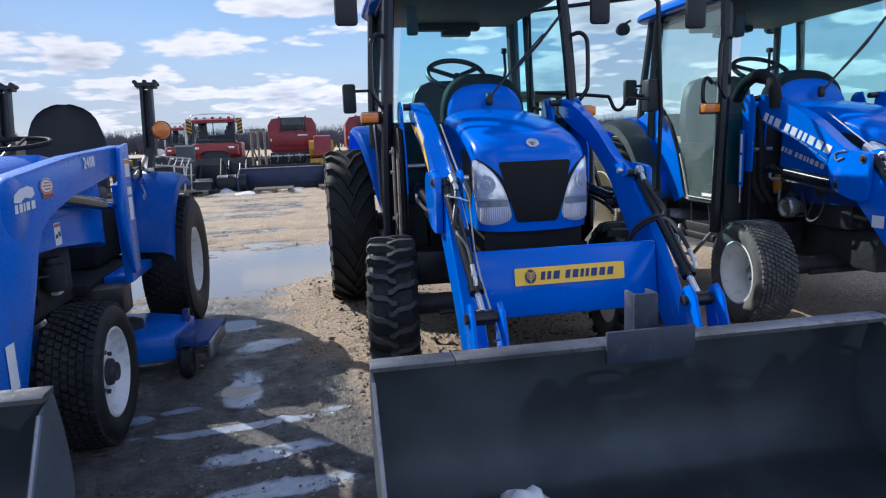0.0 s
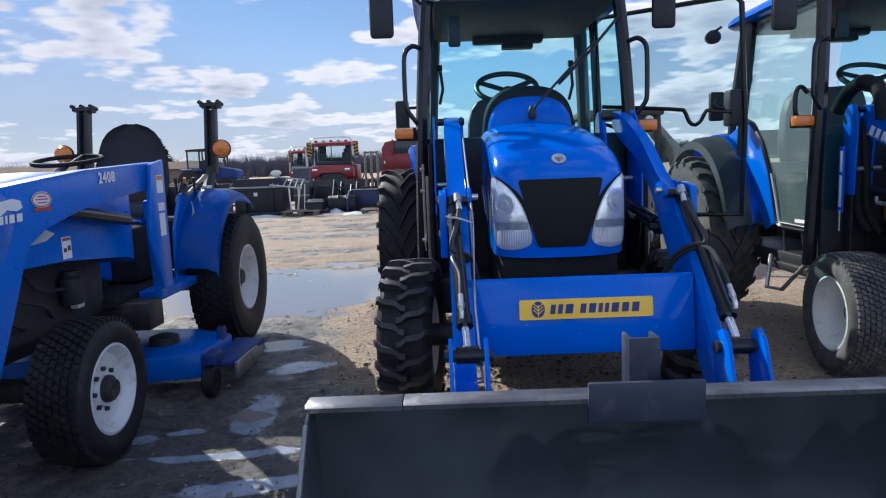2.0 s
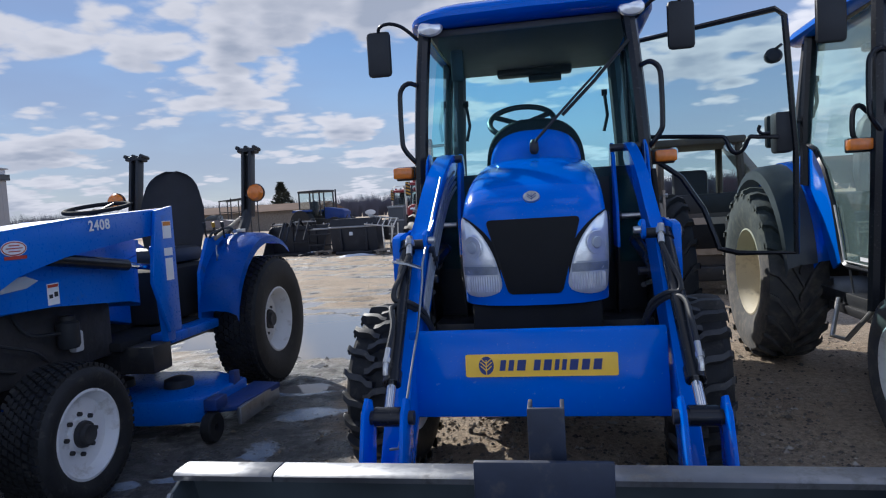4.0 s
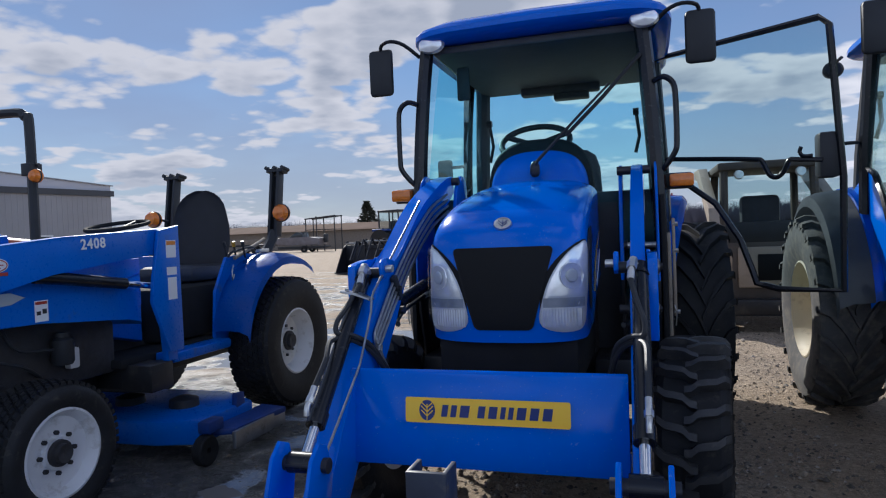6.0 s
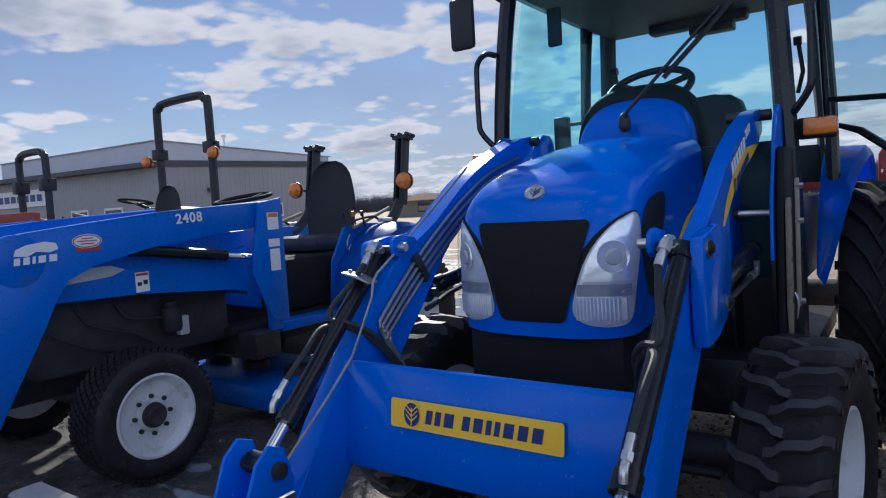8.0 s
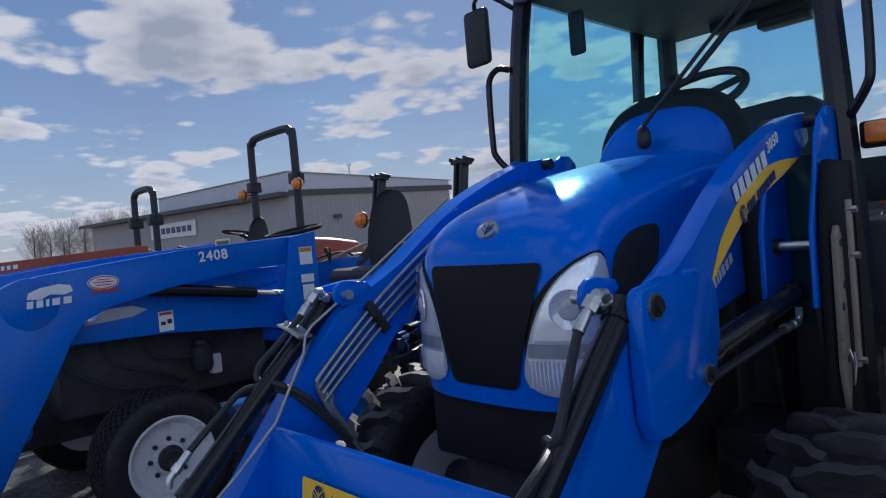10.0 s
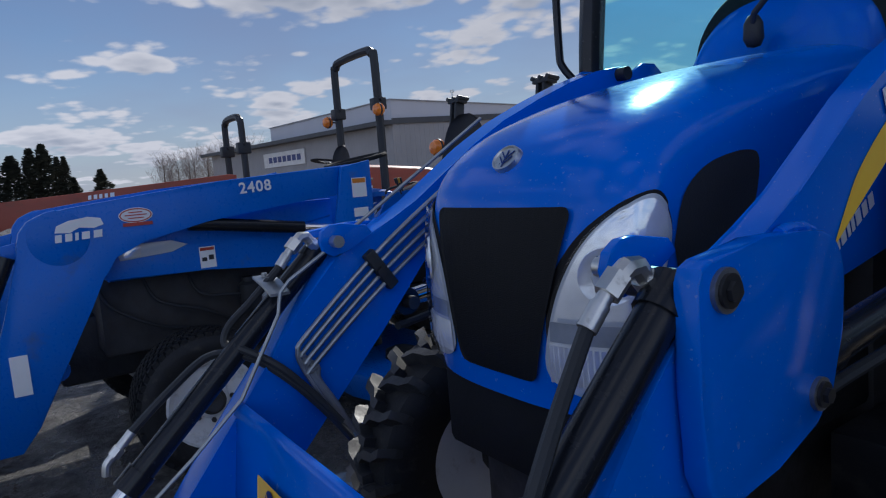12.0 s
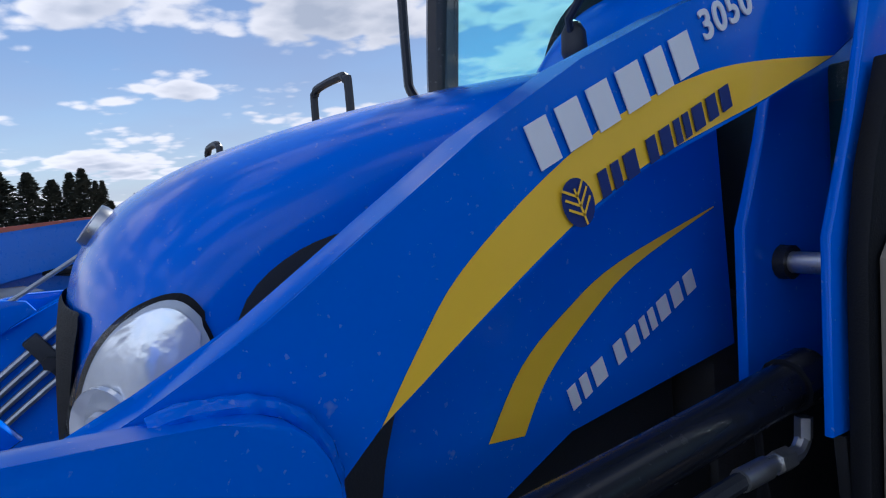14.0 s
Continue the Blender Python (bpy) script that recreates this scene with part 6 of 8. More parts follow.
    if opts.get("loader", True):
        part("boom_cross_tube", TUBE([(X(-0.66), y0 - 0.62, 0.62), (X(0.66), y0 - 0.62, 0.62)], 0.05, 12), loader_paint, t)
    return t


open_tractor("compact_tractor", "blue compact tractor with folded rollbar, loader and mower deck", -3.09, 5.90, blue_worn, blue_worn, {"number": "2408"})
# mower deck hung under its middle
deck = thing("mower_deck", "scuffed blue mid-mount mower deck on the wet ground", "mower deck", (-3.0, 7.0, 0))
shape = [(-3.75, 6.85), (-3.55, 6.74), (-2.45, 6.74), (-2.15, 6.82), (-2.12, 7.35), (-2.45, 7.55), (-3.5, 7.55), (-3.75, 7.3)]
part("deck_shell", PRISM(shape, 0.10, 0.26, 0.02, axis="z"), blue_worn, deck)
part("discharge_chute", PRISM([(-2.14, 6.84), (-1.96, 6.92), (-1.92, 7.46), (-2.14, 7.50)], 0.15, 0.19, 0.008, axis="z"), blue_dark, deck, "scuffed flat discharge chute")
part("chute_edge", BOX(-1.96, -1.93, 6.88, 7.47, 0.07, 0.18, 0.006), bare_steel, deck)
for px, py in ((-2.07, 6.84), (-3.6, 6.80)):
    bm = bmesh.new()
    lathe(bm, [(-0.03, 0.02), (-0.035, 0.085), (-0.025, 0.095), (0.025, 0.095), (0.035, 0.085), (0.03, 0.02)], 18, "x", (px, py - 0.08, 0.095))
    g = part("gauge_wheel", bm, rubber, deck)
    part("wheel_fork", BOX(px - 0.045, px + 0.045, py - 0.09, py + 0.06, 0.195, 0.27, 0.012), blue_dark, g)
part("chute_bracket", PRISM([(7.17, 0.16), (7.30, 0.16), (7.28, 0.33), (7.20, 0.34)], -2.17, -2.13, 0.006), blue_dark, deck)
for px in (-2.5, -2.95, -3.4):
    bm = bmesh.new()
    lathe(bm, [(0.26, 0.10), (0.31, 0.095), (0.33, 0.04), (0.33, 0.0), (0.26, 0.0)], 18, "z", (px, 7.12, 0), False)
    part("spindle_cover", bm, black, deck)
bucket("loader_bucket", "dark steel loader bucket with a worn bright lip", (-3.09, 4.4, 0), -4.10, -2.03, 4.62, 0.72, 0.70)

open_tractor("rollbar_tractor", "blue compact tractor with an upright black rollbar hoop", -6.47, 6.47, blue_worn, blue_worn, {"folded": False, "bar0": 1.2, "bar1": 2.90, "bar_half": 0.55, "lamp_z": 2.17, "lamp_out": 0.16, "wheel_drop": 0.20, "stickers": False})
orange_tractor = open_tractor("orange_tractor", "orange compact tractor with loader and small rollbar", -8.35, 5.15, orange_paint, orange_paint, {"folded": False, "bar0": 1.1, "bar1": 2.12, "bar_half": 0.34, "thick": 0.042, "lamps": False, "seat": False, "stickers": False, "loader": False})
orange_tractor.scale = (1.12, 1.12, 1.12)
orange_tractor.location.y = 10.89
orange_tractor.rotation_euler.z = math.pi   # it faces away from the others

# a long orange loader frame stands between the two rear tractors
frame_ob = thing("orange_loader_frame", "faded red-orange loader frame standing beside a tractor", "loader", (-7.9, 5.5, 0))
for x in (-7.9, -8.75):
    beam = part("loader_beam", PRISM([(3.6, 1.36), (7.75, 1.595), (7.85, 1.58), (7.85, 1.42), (7.6, 1.36), (5.2, 1.16), (3.75, 0.55), (3.55, 0.5), (3.5, 0.62)], x - 0.05, x + 0.05, 0.008), orange_paint, frame_ob, "long orange loader beam")
    part("mast", PRISM([(7.50, 1.45), (7.80, 1.50), (7.82, 0.02), (7.55, 0.02)], x - 0.03, x + 0.03, 0.006), orange_paint, frame_ob)
    part("beam_stand", BOX(x - 0.03, x + 0.03, 3.52, 3.62, 0.0, 0.6, 0.006), orange_paint, frame_ob)
    bars(beam, [(0, 0.15), (0.2, 0.36), (0.4, 0.55), (0.6, 0.75), (0.8, 1.0)], surf((x + 0.052, 6.05, 1.43), (0, 1, 0.055), (0, 0, 1)), 0.05, 0.3, white_decal)
part("cross_tube", TUBE([(-8.75, 4.4, 1.0), (-7.9, 4.4, 1.0)], 0.05, 10), orange_paint, frame_ob)


# ---- far machines ----
def snowcat(cx, cy, s=1.0):
    t = thing("tracked_groomer", "red tracked snow groomer with a black blade and glass cab", "snow groomer", (cx, cy, 0))
    hood = [(-1.05, 1.15), (-1.05, 1.55), (-0.85, 1.68), (0.85, 1.68), (1.05, 1.55), (1.05, 1.15), (0.62, 1.15), (0.45, 1.38), (-0.45, 1.38), (-0.62, 1.15)]
    part("hood", PRISM([(cx + a, b) for a, b in hood], cy - 0.75, cy - 0.1, 0.05, axis="y"), red_paint, t, "red hood arched over the blade")
    part("engine_bay", BOX(cx - 0.6, cx + 0.6, cy - 0.6, cy + 0.2, 0.6, 1.40, 0.04), black_steel, t)
    part("rear_body", BOX(cx - 1.05, cx + 1.05, cy + 1.2, cy + 2.8, 0.9, 1.7, 0.1), red_paint, t)
    glass = part("cab_glass", PRISM([(cy - 0.35, 1.66), (cy - 0.12, 2.62), (cy + 1.15, 2.62), (cy + 1.25, 1.66)], cx - 0.90, cx + 0.90, 0.04), clear_glass, t)
    part("cab_roof", PRISM([(cy - 0.25, 2.60), (cy - 0.20, 2.72), (cy + 0.2, 2.80), (cy + 1.25, 2.78), (cy + 1.25, 2.60)], cx - 0.98, cx + 0.98, 0.04), baler_red, t)
    for x in (-0.92, -0.02, 0.92):
        part("cab_pillar", TUBE([(cx + x, cy - 0.40, 1.64), (cx + x * 0.98, cy - 0.14, 2.66)], 0.05 if x != -0.02 else 0.02, 8), black, t)
    for x in (-0.42, 0.45):
        part("seat", BOX(cx + x * 1.35 - 0.21, cx + x * 1.35 + 0.21, cy + 0.30, cy + 0.45, 1.68, 2.30, 0.08), black, t)
        part("headrest", BOX(cx + x * 1.35 - 0.12, cx + x * 1.35 + 0.12, cy + 0.30, cy + 0.40, 2.28, 2.46, 0.05), black, t)
    part("dashboard", BOX(cx - 0.86, cx + 0.86, cy - 0.25, cy + 0.15, 1.67, 1.86, 0.05), black, t)
    part("cab_back", BOX(cx - 0.88, cx + 0.88, cy + 1.10, cy + 1.16, 1.67, 2.05, 0.02), black, t)
    for s2 in (-1, 1):
        part("cab_back_post", BOX(cx + 0.48 * s2, cx + 0.88 * s2, cy + 1.08, cy + 1.14, 2.05, 2.60, 0.02), black, t)
    rail = smooth_path([(cx - 1.0, cy - 0.3, 2.62), (cx - 0.95, cy - 0.35, 2.88), (cx - 0.6, cy - 0.35, 2.96), (cx + 0.6, cy - 0.35, 2.96), (cx + 0.95, cy - 0.35, 2.88), (cx + 1.0, cy - 0.3, 2.62)], 4)
    part("light_rail", TUBE(rail, 0.022, 6), zinc, t)
    for k in range(5):
        part("work_lamp", BOX(cx - 0.72 + 0.36 * k - 0.07, cx - 0.72 + 0.36 * k + 0.07, cy - 0.36, cy - 0.26, 2.74, 2.84, 0.02), bare_steel if k % 2 else red_paint, t)
    part("exhaust", TUBE(smooth_path([(cx - 1.45, cy + 0.9, 1.2), (cx - 1.45, cy + 0.9, 2.4), (cx - 1.55, cy + 0.8, 2.62)], 4), 0.06, 8), zinc, t)
    for s2 in (-1, 1):
        part("track", BOX(cx + 0.65 * s2, cx + 1.45 * s2, cy - 1.3, cy + 2.8, 0.05, 0.95, 0.2), black, t)
        panel = part("chevron_panel", BOX(cx + 1.02 * s2, cx + 1.26 * s2, cy + 0.05, cy + 0.10, 2.10, 2.78, 0.01), black, t)
        for k in range(4):
            bm = bmesh.new()
            bm.faces.new([bm.verts.new((cx + (1.02 + a) * s2, cy + 0.045, 2.13 + 0.16 * k + b)) for a, b in ((0, 0), (0.24, 0.10), (0.24, 0.18), (0, 0.08))])
            part("chevron", bm, yellow_paint, panel)
        part("headlight", BOX(cx + 0.78 * s2 - 0.13, cx + 0.78 * s2 + 0.13, cy - 0.79, cy - 0.74, 1.42, 1.52, 0.02), lamp_silver, t)
    part("blade", PRISM([(cy - 2.2, 0.12), (cy - 2.32, 0.5), (cy - 2.2, 1.02), (cy - 2.08, 1.02), (cy - 2.16, 0.5), (cy - 2.06, 0.12)], cx - 1.9, cx + 1.9, 0.02), black_steel, t)
    for s2 in (-1, 1):
        part("blade_wing", PRISM([(cy - 2.2, 0.12), (cy - 2.7, 0.12), (cy - 2.6, 0.95), (cy - 2.15, 1.02)], cx + 1.9 * s2, cx + 1.96 * s2, 0.01), black_steel, t)
        part("push_arm", TUBE([(cx + 0.5 * s2, cy - 0.5, 0.6), (cx + 0.6 * s2, cy - 2.1, 0.55)], 0.08, 8), red_paint, t)
    return t


def baler(cx, cy, w=2.1):
    t = thing("round_baler", "dark red round baler with a dark open front", "baler", (cx, cy, 0))
    h = w / 2
    face = [(-h * 0.86, 1.12), (-h, 1.34), (-h, 2.30), (-h * 0.84, 2.58), (-h * 0.5, 2.63), (h * 0.5, 2.63), (h * 0.84, 2.58), (h, 2.30), (h, 1.34), (h * 0.86, 1.12)]
    shell = part("shell", PRISM([(cx + a, b) for a, b in face], cy - 0.55, cy + 1.5, 0.07, axis="y"), baler_red, t)
    part("throat", BOX(cx - h * 0.46, cx + h * 0.54, cy - 0.60, cy - 0.535, 2.06, 2.60, 0.015), window_dark, t)
    for k in range(6):
        x = cx - h * 0.40 + h * 0.165 * k
        part("throat_bar", BOX(x - 0.012, x + 0.012, cy - 0.618, cy - 0.598, 2.08, 2.58), black_steel, t)
    for x in (cx - h * 0.50, cx + h * 0.58):
        part("throat_post", BOX(x - 0.035, x + 0.035, cy - 0.64, cy - 0.54, 1.98, 2.68, 0.01), baler_red, t)
    part("front_apron", BOX(cx - h * 0.9, cx + h * 0.9, cy - 0.60, cy - 0.535, 1.40, 1.98, 0.02), baler_red, t)
    part("white_lettering_bar", BOX(cx + h * 0.22, cx + h * 0.62, cy - 0.615, cy - 0.601, 1.83, 1.88), white_decal, t)
    part("feed_housing", BOX(cx - h * 0.94, cx + h * 0.94, cy - 0.9, cy + 1.2, 0.62, 1.14, 0.05), black_steel, t)
    part("feed_shaft", TUBE([(cx - h, cy - 1.0, 0.98), (cx + h, cy - 1.0, 0.98)], 0.045, 8), zinc, t)
    for k in range(9):
        x = cx - h * 0.9 + h * 0.225 * k
        part("feed_finger", TUBE([(x, cy - 1.0, 1.06), (x + 0.06, cy - 1.12, 0.9), (x, cy - 1.05, 0.74)], 0.028, 6), zinc if k % 2 else black_steel, t)
    part("pickup", BOX(cx - h, cx + h, cy - 1.4, cy - 0.3, 0.25, 0.62, 0.1), black_steel, t)
    for s in (-1, 1):
        part("side_lamp", BOX(cx + h * 0.88 * s - 0.03, cx + h * 0.88 * s + 0.03, cy - 0.63, cy - 0.55, 1.62, 1.74, 0.01), white_decal, t)
        bm = bmesh.new()
        lathe(bm, [(-0.16, 0.2), (-0.18, 0.46), (0.18, 0.46), (0.16, 0.2)], 20, "x", (cx + (h + 0.25) * s, cy + 0.4, 0.47))
        part("wheel", bm, rubber, t)
    part("drawbar", BOX(cx - 0.1, cx + 0.1, cy - 3.0, cy - 0.8, 0.5, 0.65, 0.02), baler_red, t)
    return t


def toolbar(cx, cy, w, seed):
    """A low tillage tool: beams, spring tines, gauge wheels and a hitch."""
    rnd = random.Random(seed)
    t = thing("tillage_tool", "dark low tillage implement with curved tines", "implement", (cx, cy, 0), "dark implements behind the machines")
    for k, z in enumerate((0.72, 0.80, 0.72)):
        part("beam", BOX(cx - w / 2, cx + w / 2, cy + 0.6 * k - 0.06, cy + 0.6 * k + 0.06, z, z + 0.12, 0.01), (black_steel, pusher_paint, black_steel)[k], t)
    for k in range(int(w / 0.28)):
        x, y = cx - w / 2 + 0.14 + 0.28 * k, cy + 0.6 * (k % 3)
        part("tine", TUBE(smooth_path([(x, y, 0.80), (x, y - 0.16, 0.95 + 0.1 * rnd.random()), (x, y - 0.34, 0.55), (x, y - 0.12, 0.06)], 3), 0.022, 5), black_steel if k % 4 else zinc, t)
    for s in (-1, 1):
        bm = bmesh.new()
        lathe(bm, [(-0.1, 0.14), (-0.11, 0.33), (0.11, 0.33), (0.1, 0.14)], 16, "x", (cx + w * 0.36 * s, cy + 1.3, 0.33))
        part("gauge_wheel", bm, rubber, t)
        part("mast", TUBE([(cx + 0.3 * s, cy, 0.8), (cx + 0.08 * s, cy + 0.25, 1.34)], 0.035, 6), black_steel, t)
    return t


def snow_heap(cx, cy, w, h, seed):
    bm = bmesh.new()
    rows = []
    for i in range(9):
        v = -1 + i / 4
        row = []
        for j in range(13):
            u = -1 + j / 6
            r = min(1.0, math.hypot(u, v))
            z = h * (1 - r * r) * (0.8 + 0.7 * noise.noise(Vector((u * 1.7 + seed, v * 1.7, 3)))) - 0.03 * r
            row.append(Vector((cx + u * w / 2, cy + v * w * 0.3, z)))
        rows.append(row)
    grid(bm, rows)
    return single("snow_patch", bm, snow, "thin patch of old snow lying on the gravel", "snow", sharp=60)


def attachment(kind, cx, cy, w, h, seed):
    """A black skid-steer attachment standing on the ground."""
    rnd = random.Random(seed)
    t = thing(kind, "black steel loader attachment standing on the gravel", "attachment", (cx, cy, 0), "black attachments in a row")
    part("back_plate", BOX(cx - w / 2, cx + w / 2, cy + 0.3, cy + 0.36, 0.04, h, 0.01), dark_steel, t)
    part("floor_plate", BOX(cx - w / 2, cx + w / 2, cy - 0.6, cy + 0.36, 0.02, 0.07, 0.01), dark_steel, t)
    for s in (-1, 1):
        part("side_plate", PRISM([(cy - 0.6, 0.03), (cy + 0.34, 0.03), (cy + 0.34, h), (cy + 0.1, h * 0.9)], cx + w / 2 * s, cx + w / 2 * s + 0.03 * s), dark_steel, t)
    for k in range(rnd.randint(2, 5)):
        x = cx + (rnd.random() - 0.5) * w * 0.85
        part("tine", TUBE([(x, cy + 0.2, h), (x, cy - 0.1, h + 0.25 * rnd.random()), (x, cy - 0.7, 0.5 * h)], 0.035, 6), dark_steel, t)
    return t


cat = snowcat(-5.6, 33.5)
cat.scale = (0.95, 0.9, 0.98)
cat = snowcat(-8.1, 39.5)
cat.scale = (0.74, 0.9, 0.93)
baler(-2.2, 33.0, 2.08)
baler(1.15, 33.8, 2.0)
for i, (x, y, w, h) in enumerate([(-9.1, 25.6, 2.2, 1.05), (-4.6, 27.0, 1.6, 0.85), (-2.7, 26.4, 3.2, 0.78), (0.8, 26.8, 2.4, 0.9)]):
    attachment("skid_attachment", x, y, w, h, i)


# low clutter in front of the row: pallets, dark tanks, a navy pusher box
def pallet(cx, cy):
    t = thing("pallet", "grey wooden pallet lying on the gravel", "pallet", (cx, cy, 0), "pallets before the machines")
    for k in range(5):
        part("board", BOX(cx - 0.6, cx + 0.6, cy - 0.5 + 0.25 * k - 0.05, cy - 0.5 + 0.25 * k + 0.05, 0.11, 0.135), wood_grey, t)
    for k in (-1, 0, 1):
        part("bearer", BOX(cx + 0.5 * k - 0.05, cx + 0.5 * k + 0.05, cy - 0.5, cy + 0.55, 0.0, 0.108), wood_grey, t)
    return t


for x, y in ((-5.2, 24.4), (-2.6, 24.0), (-0.6, 24.2), (-7.6, 25.2)):
    pallet(x, y)
for i, (x, y, w, h) in enumerate(((-4.2, 24.6, 0.9, 0.14), (-2.1, 24.5, 1.3, 0.12), (-3.4, 23.7, 1.1, 0.08), (-6.3, 23.6, 1.5, 0.09), (-8.4, 25.6, 1.6, 0.12), (-0.6, 24.9, 1.2, 0.10))):
    snow_heap(x, y, w, h, i)
for i, (x, y, w) in enumerate(((-4.4, 36.5, 2.6), (-7.2, 36.0, 2.4), (-0.2, 37.0, 2.4), (-11.0, 37.5, 3.0))):
    toolbar(x, y, w, i)
pusher = thing("snow_pusher", "dark navy steel snow pusher box with rubber edge", "snow pusher", (-2.4, 25, 0))
part("back_plate", BOX(-3.7, -1.0, 25.2, 25.3, 0.1, 0.70, 0.02), pusher_paint, pusher)
part("rubber_edge", BOX(-3.7, -1.0, 25.12, 25.2, 0.0, 0.18, 0.01), rubber, pusher)
part("top_lip", BOX(-3.7, -1.0, 25.16, 25.32, 0.70, 0.735, 0.008), bare_steel, pusher)
for x in (-3.74, -0.96):
    part("side_plate", PRISM([(25.2, 0.02), (24.5, 0.02), (24.5, 0.45), (25.2, 0.70)], x - 0.03, x + 0.03, 0.006), pusher_paint, pusher)
for x, y, r in ((-3.95, 24.9, 0.28),):
    tk = thing("drum", "dark steel drum lying before the machines", "drum", (x, y, 0))
    bm = bmesh.new()
    lathe(bm, [(-0.45, 0.0), (-0.45, r * 0.97), (-0.43, r), (-0.15, r), (-0.13, r * 1.04), (-0.11, r), (0.11, r), (0.13, r * 1.04), (0.15, r), (0.43, r), (0.45, r * 0.97), (0.45, 0.0)], 20, "x", (x, y, r), False)
    part("shell", bm, dark_steel, tk)


hopper = thing("equipment_box", "large black steel attachment box with pale rails beside it", "attachment", (-6.65, 25, 0))
part("box_front", PRISM([(24.6, 0.10), (24.45, 0.95), (24.55, 1.21), (25.3, 1.21), (25.5, 0.10)], -7.48, -5.84, 0.03), dark_steel, hopper)
part("box_lip", BOX(-7.52, -5.80, 24.38, 24.46, 0.90, 0.96, 0.01), bare_steel, hopper, "worn bright lip")
part("skid_plate", BOX(-7.3, -6.0, 24.4, 25.4, 0.0, 0.10, 0.01), dark_steel, hopper)
part("coupler_hole", BOX(-6.80, -6.68, 24.46, 24.53, 0.64, 0.76, 0.01), snow, hopper)
for x in (-7.1, -6.2):
    part("stiffener", BOX(x - 0.04, x + 0.04, 24.43, 24.60, 0.12, 0.90, 0.01), dark_steel, hopper)
bm = bmesh.new()
lathe(bm, [(-0.02, 0.0), (-0.03, 0.10), (-0.01, 0.18), (0.02, 0.18), (0.03, 0.0)], 20, "y", (-6.1, 24.8, 1.38), False)
bmesh.ops.scale(bm, vec=(1, 1, 0.55), verts=bm.verts, space=Matrix.Translation((6.1, -24.8, -1.38)))
part("round_plate", bm, white_paint, hopper, "pale round plate on the box")
ladder = thing("pipe_ladder", "pale pipe frame leaning on a black attachment box", "frame", (-5.6, 24.6, 0))
for y, z in ((24.95, 1.24), (24.35, 0.98)):
    part("side_rail", TUBE([(-6.22, y, z + 0.02), (-5.17, y, z - 0.12)], 0.028, 6), zinc, ladder)
for k in range(6):
    x = -6.15 + 0.185 * k
    part("rung", TUBE([(x, 24.95, 1.25 - 0.024 * k), (x, 24.35, 0.99 - 0.024 * k)], 0.020, 6), zinc, ladder)
for x, y, lean in ((-5.22, 24.4, -0.16), (-5.66, 24.6, 0.04), (-5.42, 24.9, 0.0), (-5.20, 24.95, -0.05)):
    part("leg", TUBE([(x + lean, y, 0.0), (x, y, 0.98)], 0.024, 6), zinc, ladder)
crate = thing("tool_crate", "grey steel crate standing behind the attachments", "crate", (-5.75, 27.2, 0))
part("crate_body", BOX(-6.04, -5.46, 27.0, 27.5, 0.0, 1.58, 0.03), trim_dark, crate)
for z in (0.5, 1.0, 1.5):
    part("crate_band", BOX(-6.06, -5.44, 26.98, 27.0, z, z + 0.06, 0.004), bare_steel, crate)


def fork_frame(cx, cy, h):
    """A pallet fork carriage of bent bars, standing on its tines."""
    t = thing("fork_carriage", "black fork carriage with bright worn bars", "attachment", (cx, cy, 0), "fork carriages in the yard")
    for x in (-0.45, 0.45):
        part("upright", TUBE(smooth_path([(cx + x, cy, 0.02), (cx + x, cy, h * 0.8), (cx + x * 0.92, cy - 0.05, h), (cx + x * 0.7, cy - 0.12, h + 0.02)], 3), 0.035, 6), dark_steel, t)
        part("tine", BOX(cx + x - 0.06, cx + x + 0.06, cy - 1.0, cy, 0.02, 0.06, 0.008), dark_steel, t)
    for z in (0.35, 0.75, 0.97):
        part("cross_bar", BOX(cx - 0.47, cx + 0.47, cy - 0.06, cy - 0.02, h * z - 0.03, h * z + 0.03, 0.006), bare_steel if z > 0.9 else dark_steel, t)
    return t


for x, y, h in ((-8.95, 25.9, 1.22), (-8.15, 25.4, 0.92), (-9.9, 26.3, 1.15)):
    fork_frame(x, y, h)
sled = thing("steel_sled", "low dark steel sled lying on the slush", "attachment", (-4.8, 24.6, 0))
part("runner", BOX(-5.3, -4.3, 24.4, 24.5, 0.02, 0.13, 0.02), dark_steel, sled)
part("runner", BOX(-5.3, -4.3, 25.0, 25.1, 0.02, 0.13, 0.02), dark_steel, sled)
part("deck", PRISM([(24.4, 0.13), (24.45, 0.40), (24.7, 0.48), (25.1, 0.46), (25.1, 0.13)], -5.05, -4.55, 0.02), dark_steel, sled)
part("edge_bar", BOX(-5.10, -4.48, 24.36, 24.40, 0.38, 0.42, 0.006), bare_steel, sled)


rake = thing("yellow_implement", "yellow and orange hay implement parked between red balers", "implement", (-0.9, 31, 0))
part("frame", BOX(-1.5, -0.4, 30.6, 31.4, 0.6, 0.85, 0.05), yellow_paint, rake)
part("drum", TUBE([(-1.5, 31.0, 1.25), (-0.5, 31.0, 1.25)], 0.35, 14), yellow_paint, rake)
part("hood", PRISM([(30.4, 1.0), (30.6, 1.75), (31.3, 1.8), (31.6, 1.0)], -1.3, -0.6, 0.05), baler_red, rake)
for px in (-1.55, -0.35):
    bm = bmesh.new()
    lathe(bm, [(-0.1, 0.2), (-0.12, 0.42), (0.12, 0.42), (0.1, 0.2)], 18, "x", (px, 31.0, 0.43))
    part("wheel", bm, rubber, rake)
